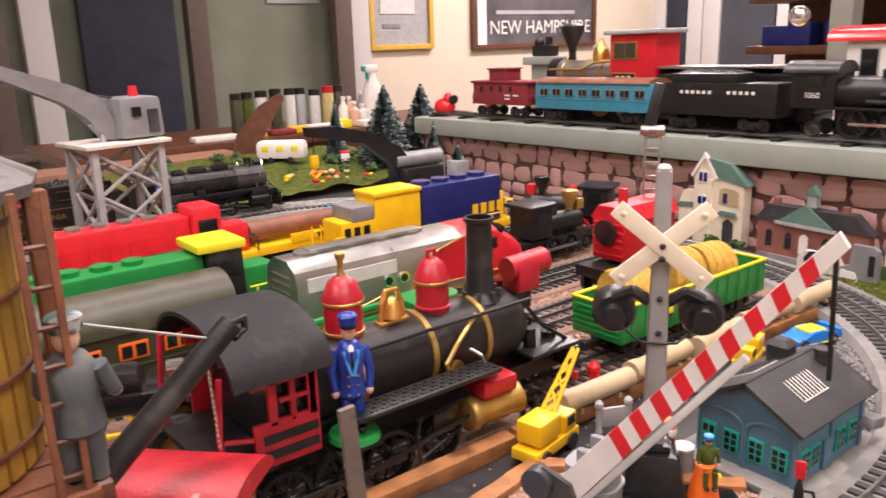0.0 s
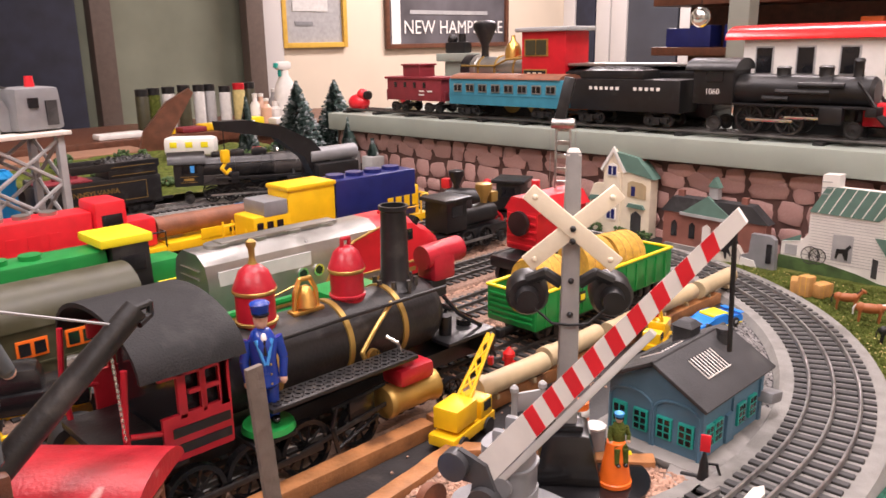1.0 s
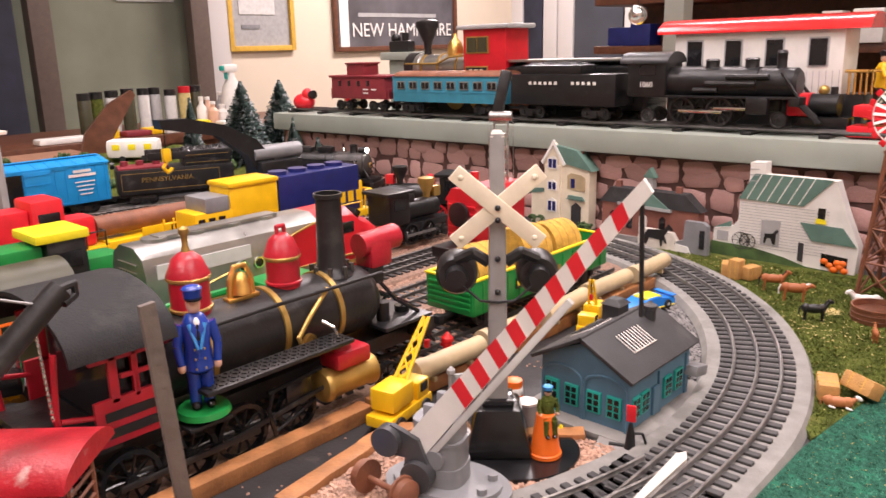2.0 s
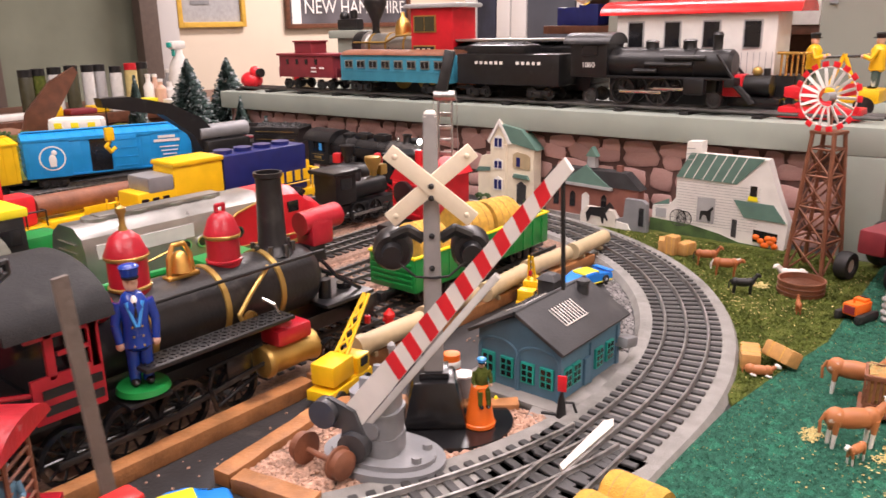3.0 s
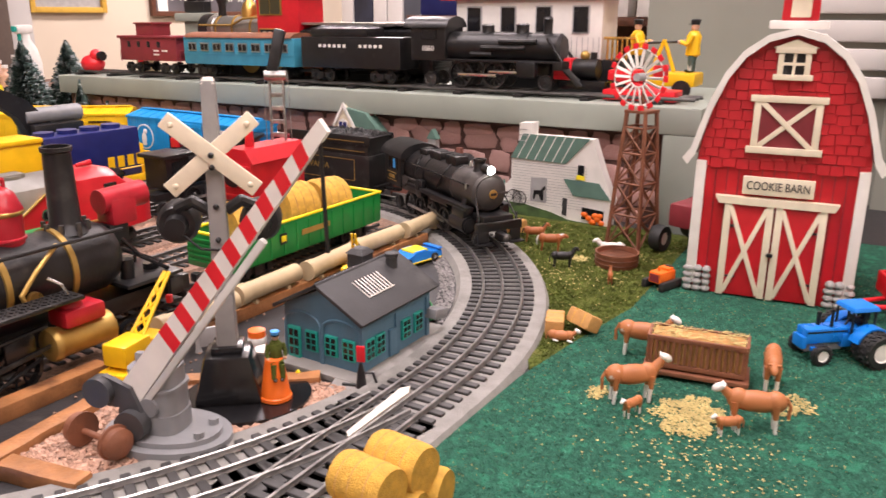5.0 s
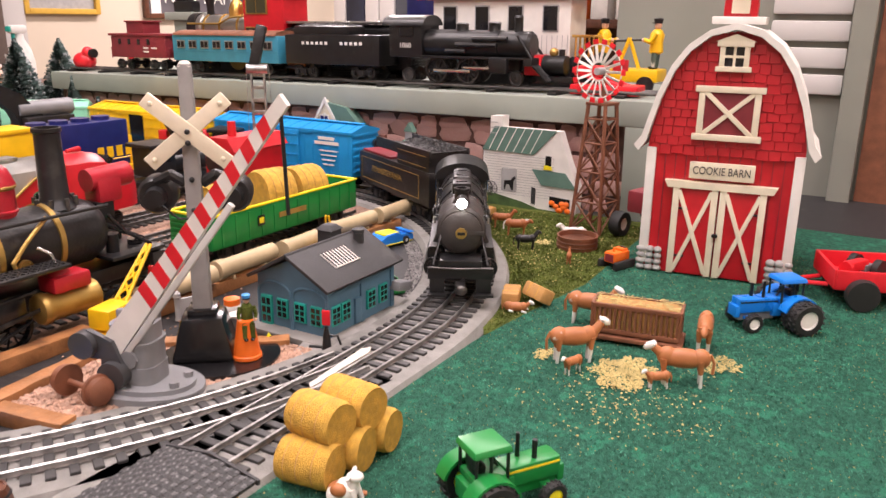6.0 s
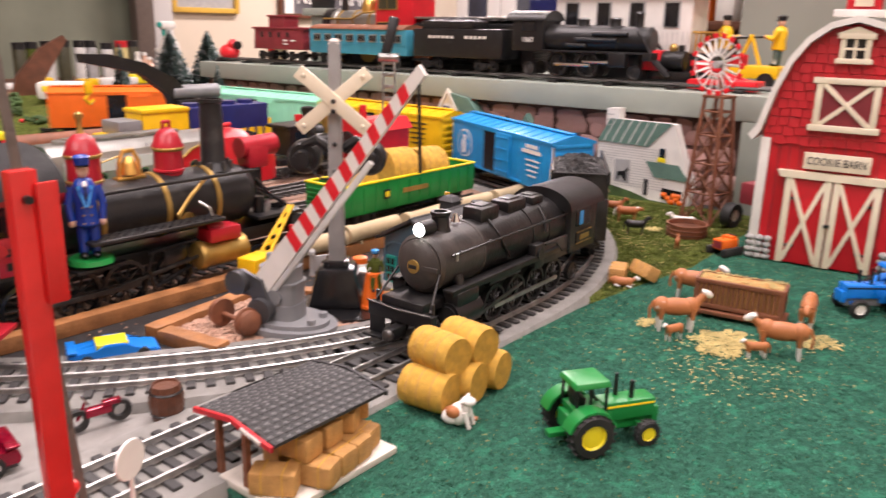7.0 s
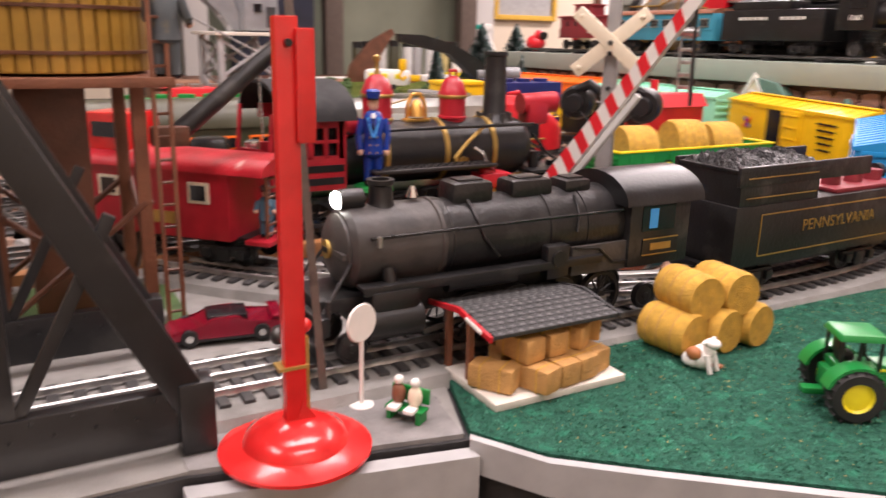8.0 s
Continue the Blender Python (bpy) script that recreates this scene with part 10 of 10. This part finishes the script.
ps = framed_picture("poster", "dark framed poster reading NEW HAMPSHIRE on the wall", 3.22, 0.53, 0.95, 0.64, "brown_wood", "slate_grey", ((-0.28, 0.02, 0.2, 0.06, "white"), (0.2, 0.03, 0.2, 0.06, "white"), (0.0, -0.135, 0.6, 0.02, "grey_light"), (-0.4, 0, 0.06, 0.6, "white")))
writing("NEW HAMPSHIRE", 0.1, "white", pose(0.04, -0.012, -0.215, 90, 0, 0), ps)

# cabinet and shelves at the shelf's end
cab = thing("metal_cabinet", "grey-green painted cabinet with flat doors beyond the shelf", "cabinet", pose(1.45, -0.12, 0.12))
part("body", box((0, 0, 0), (0.5, 0.72, 1.4), 0.004), "cabinet", cab)
for y in (0.2, -0.16):
    part("door", box((-0.254, y, 0.0), (0.014, 0.35, 1.36), 0.002), "cabinet", cab)
    part("hinge", box((-0.262, y + 0.16, 0.16), (0.004, 0.01, 0.03)), "grey", cab)
for i in range(16):
    part("rib", box((-0.266, 0.111, 0.03 + i * 0.034), (0.012, 0.096, 0.026), 0.004), "wall_white", cab, "off-white ribbed panel")
part("side_post", box((-0.27, 0.048, 0.0), (0.03, 0.028, 1.38), 0.003), "cabinet", cab)
part("brown_panel", box((-0.262, -0.165, 0.0), (0.01, 0.39, 1.36), 0.002), "rust_wood", cab, "dark brown panel")
bk = thing("display_shelves", "dark wall shelves crowded with small coloured toy boxes", "shelves", pose(1.95, 0.75, 0.0))
part("back", box((0.1, 0, 0.3), (0.02, 0.7, 1.1)), "brown_wood", bk)
for z in (0.22, 0.34, 0.46, 0.58, 0.7):
    part("shelf_board", box((0, 0, z), (0.2, 0.7, 0.02), 0.002), "brown_wood", bk)
random.seed(15)
for z in (0.23, 0.35, 0.47, 0.59):
    for i in range(9):
        h_ = random.uniform(0.03, 0.07)
        o = slab("toy_box", (1.9 + random.uniform(-0.03, 0.03), 0.45 + i * 0.075, z + h_ / 2), (0.06, random.uniform(0.04, 0.068), h_), random.choice(("yellow", "blue", "white", "scarlet", "crate", "orange", "cream", "navy")), "", "", 0.003)
        tagged(o, "small coloured toy box on the wall shelves", "toy box", "boxes on the wall shelves")
stand = thing("lamp_arm", "dark grey cast stand arm hanging over the shelf", "stand", pose(1.42, 0.66, 0.42))
part("column", box((0, 0, 0.02), (0.05, 0.05, 0.16), 0.008), "cabinet", stand)
part("top", box((0, -0.08, 0.11), (0.12, 0.4, 0.05), 0.012), "black", stand)
part("foot", box((0, 0, -0.16), (0.04, 0.04, 0.24), 0.006), "cabinet", stand)
part("pedestal", box((0, 0, -0.275), (0.1, 0.1, 0.03), 0.004), "cabinet", stand)
sbk = slab("shelf_back_table", (1.42, 0.75, 0.12), (0.3, 0.9, 0.03), "crate", "plain brown table behind the shelf", "structure", 0.003)
gl = thing("hanging_globe", "small shiny silver ball hanging on a thread", "ornament", pose(1.38, 0.72, 0.29))
part("ball", ball((0, 0, 0), 0.018), "chrome", gl)
part("thread", rod((0, 0, 0.016), (0, 0, 0.222), 0.0008, seg=5), "black", gl)
for i, (y, z, c) in enumerate(((0.95, 0.2, "crate"), (0.83, 0.2, "white"), (0.7, 0.19, "yellow"), (1.06, 0.18, "teal"))):
    o = slab("carton", (1.46, y, z - 0.04), (0.09, 0.1, 0.05), c, "", "", 0.004)
    tagged(o, "small carton on the table behind the shelf", "carton", "cartons behind the shelf")
# doors and hangings on the far wall
for y0, y1, z0, z1, mt, nm, lb in ((3.19, 3.1, -0.8, 1.6, "wall_white", "door_trim", "white painted door trim"), (3.09, 2.95, -0.8, 1.6, "curtain", "curtain", "dark blue-grey curtain on the far wall"),
                                   (2.94, 2.84, -0.8, 1.6, "wall_white", "curtain", "white sheer curtain on the far wall"), (2.83, 2.72, -0.8, 1.6, "wall_white", "door_trim", "white painted door trim"),
                                   (2.71, 2.38, -0.8, 1.6, "door_blue", "door_1", "dark blue-grey panelled door"), (2.37, 2.3, -0.8, 1.6, "wall_white", "door_trim", "white painted door trim")):
    slab(nm, (4.275, (y0 + y1) / 2, (z0 + z1) / 2), (0.04, y0 - y1, z1 - z0), mt, lb, "structure", 0.006)


# ---- turf fibres, moss and loose ballast ----
def scatter(name, poly, count, seed, mat, label, h, w, z, category):
    rng = np.random.default_rng(seed)
    xs, ys = [p[0] for p in poly], [p[1] for p in poly]
    vs, fs = [], []
    while len(fs) < count:
        x, y = rng.uniform(min(xs), max(xs)), rng.uniform(min(ys), max(ys))
        if not inside(x, y, poly):
            continue
        a = rng.uniform(0, 6.283)
        hh, ww = h * rng.uniform(0.4, 1.3), w * rng.uniform(0.6, 1.3)
        lean = rng.uniform(-1, 1, 2) * hh * 0.9
        k = len(vs)
        z0 = gz(y) + z
        vs += [(x - ww * math.cos(a), y - ww * math.sin(a), z0), (x + ww * math.cos(a), y + ww * math.sin(a), z0), (x + lean[0], y + lean[1], z0 + hh)]
        fs.append((k, k + 1, k + 2))
    me = bpy.data.meshes.new(name)
    me.from_pydata(vs, [], fs)
    me.materials.append(M[mat])
    return tagged(new(name, me), label, category, kind="stuff")


TURF_IN = rim(0.004)[:5] + [(0.62, -0.315), (0.85, -0.38), (0.85, 0.091), (0.65, 0.085), (0.56, 0.099), (0.485, 0.108), (0.36, 0.11), (0.165, 0.116)]
scatter("turf_fibres", TURF_IN, 70000, 1, "turf_fibre", "short dark green fibres of the turf mat", 0.0014, 0.0006, 0.0033, "grass")
scatter("turf_specks", TURF_IN, 4500, 2, "straw", "pale flecks caught in the turf mat", 0.0007, 0.0005, 0.0042, "grass")
MOSS_IN = [(0.5, 0.109), (0.56, 0.101), (0.65, 0.087), (0.88, 0.095), (0.875, 0.4)] + arc(0.443, 0.553, 0.444, -22, -80, 20)
scatter("moss_fibres", MOSS_IN, 26000, 3, "moss_fibre", "olive fibres of the moss ground", 0.0018, 0.0009, 0.0028, "moss")
scatter("moss_specks", MOSS_IN, 500, 4, "straw", "pale straw flecks on the moss", 0.0012, 0.0009, 0.004, "moss")


def pebbles(name, poly, count, seed, mat, label, r0, r1, z):
    rng = np.random.default_rng(seed)
    xs, ys = [p[0] for p in poly], [p[1] for p in poly]
    vs, fs = [], []
    base = [(1, 0, 0), (-1, 0, 0), (0, 1, 0), (0, -1, 0), (0, 0, 1), (0, 0, -1)]
    tri = [(0, 2, 4), (2, 1, 4), (1, 3, 4), (3, 0, 4), (2, 0, 5), (1, 2, 5), (3, 1, 5), (0, 3, 5)]
    n = 0
    while n < count:
        x, y = rng.uniform(min(xs), max(xs)), rng.uniform(min(ys), max(ys))
        if not inside(x, y, poly):
            continue
        n += 1
        r = rng.uniform(r0, r1)
        e = Euler(rng.uniform(0, 3, 3)).to_matrix()
        k = len(vs)
        for b in base:
            v = e @ (Vector(b) * r * float(rng.uniform(0.7, 1.25)))
            vs.append((x + v.x, y + v.y, gz(y) + z + max(v.z * 0.8, -0.4 * r)))
        fs += [tuple(k + i for i in t) for t in tri]
    me = bpy.data.meshes.new(name)
    me.from_pydata(vs, [], fs)
    me.materials.append(M[mat])
    return tagged(new(name, me), label, "gravel", kind="stuff")


for k, (y0, y1, x0, x1) in enumerate(((0.36, 0.384, 0.12, 0.74), (0.426, 0.48, 0.38, 0.77), (0.52, 0.568, 0.4, 0.79), (0.608, 0.66, 0.5, 0.8))):
    pebbles("ballast", [(x0, y0), (x1, y0), (x1 + 0.03, y1), (x0, y1)], 2600 if k else 2200, 10 + k, "gravel", "loose pinkish ballast between the tracks", 0.0012, 0.0026, 0.0035)
pebbles("ballast", [(0.12, 0.389), (0.74, 0.389), (0.74, 0.421), (0.12, 0.421)], 1800, 17, "gravel", "loose pinkish ballast between the rails", 0.0011, 0.002, 0.0072)
pebbles("ballast", [(0.38, 0.486), (0.76, 0.486), (0.76, 0.514), (0.38, 0.514)], 1200, 18, "gravel", "loose pinkish ballast between the rails", 0.0011, 0.002, 0.0072)
pebbles("ballast", [(0.249, 0.297), (0.33, 0.309), (0.40, 0.255), (0.41, 0.196), (0.33, 0.199), (0.256, 0.238)], 3600, 19, "gravel", "loose pinkish ballast round the crossing gate", 0.0011, 0.0025, 0.0045)
pebbles("ballast", [(0.13, 0.3), (0.24, 0.31), (0.42, 0.3), (0.5, 0.3), (0.5, 0.34), (0.14, 0.345)], 60, 20, "gravel", "stray pebbles on the black board", 0.0008, 0.0016, 0.0006)
pebbles("grey_grit", [(0.034, 0.089), (0.137, 0.067), (0.145, 0.1), (0.143, 0.111), (0.034, 0.112)], 3000, 21, "grey_gravel", "fine grey grit on the layout corner", 0.0004, 0.0009, 0.0016)
pebbles("grey_grit", arc(0.443, 0.553, 0.362, -75, -45, 10) + arc(0.443, 0.553, 0.348, -45, -75, 10), 900, 22, "grey_gravel", "fine grey grit along the inner edge of the curve", 0.0006, 0.0014, 0.0008)


motions()
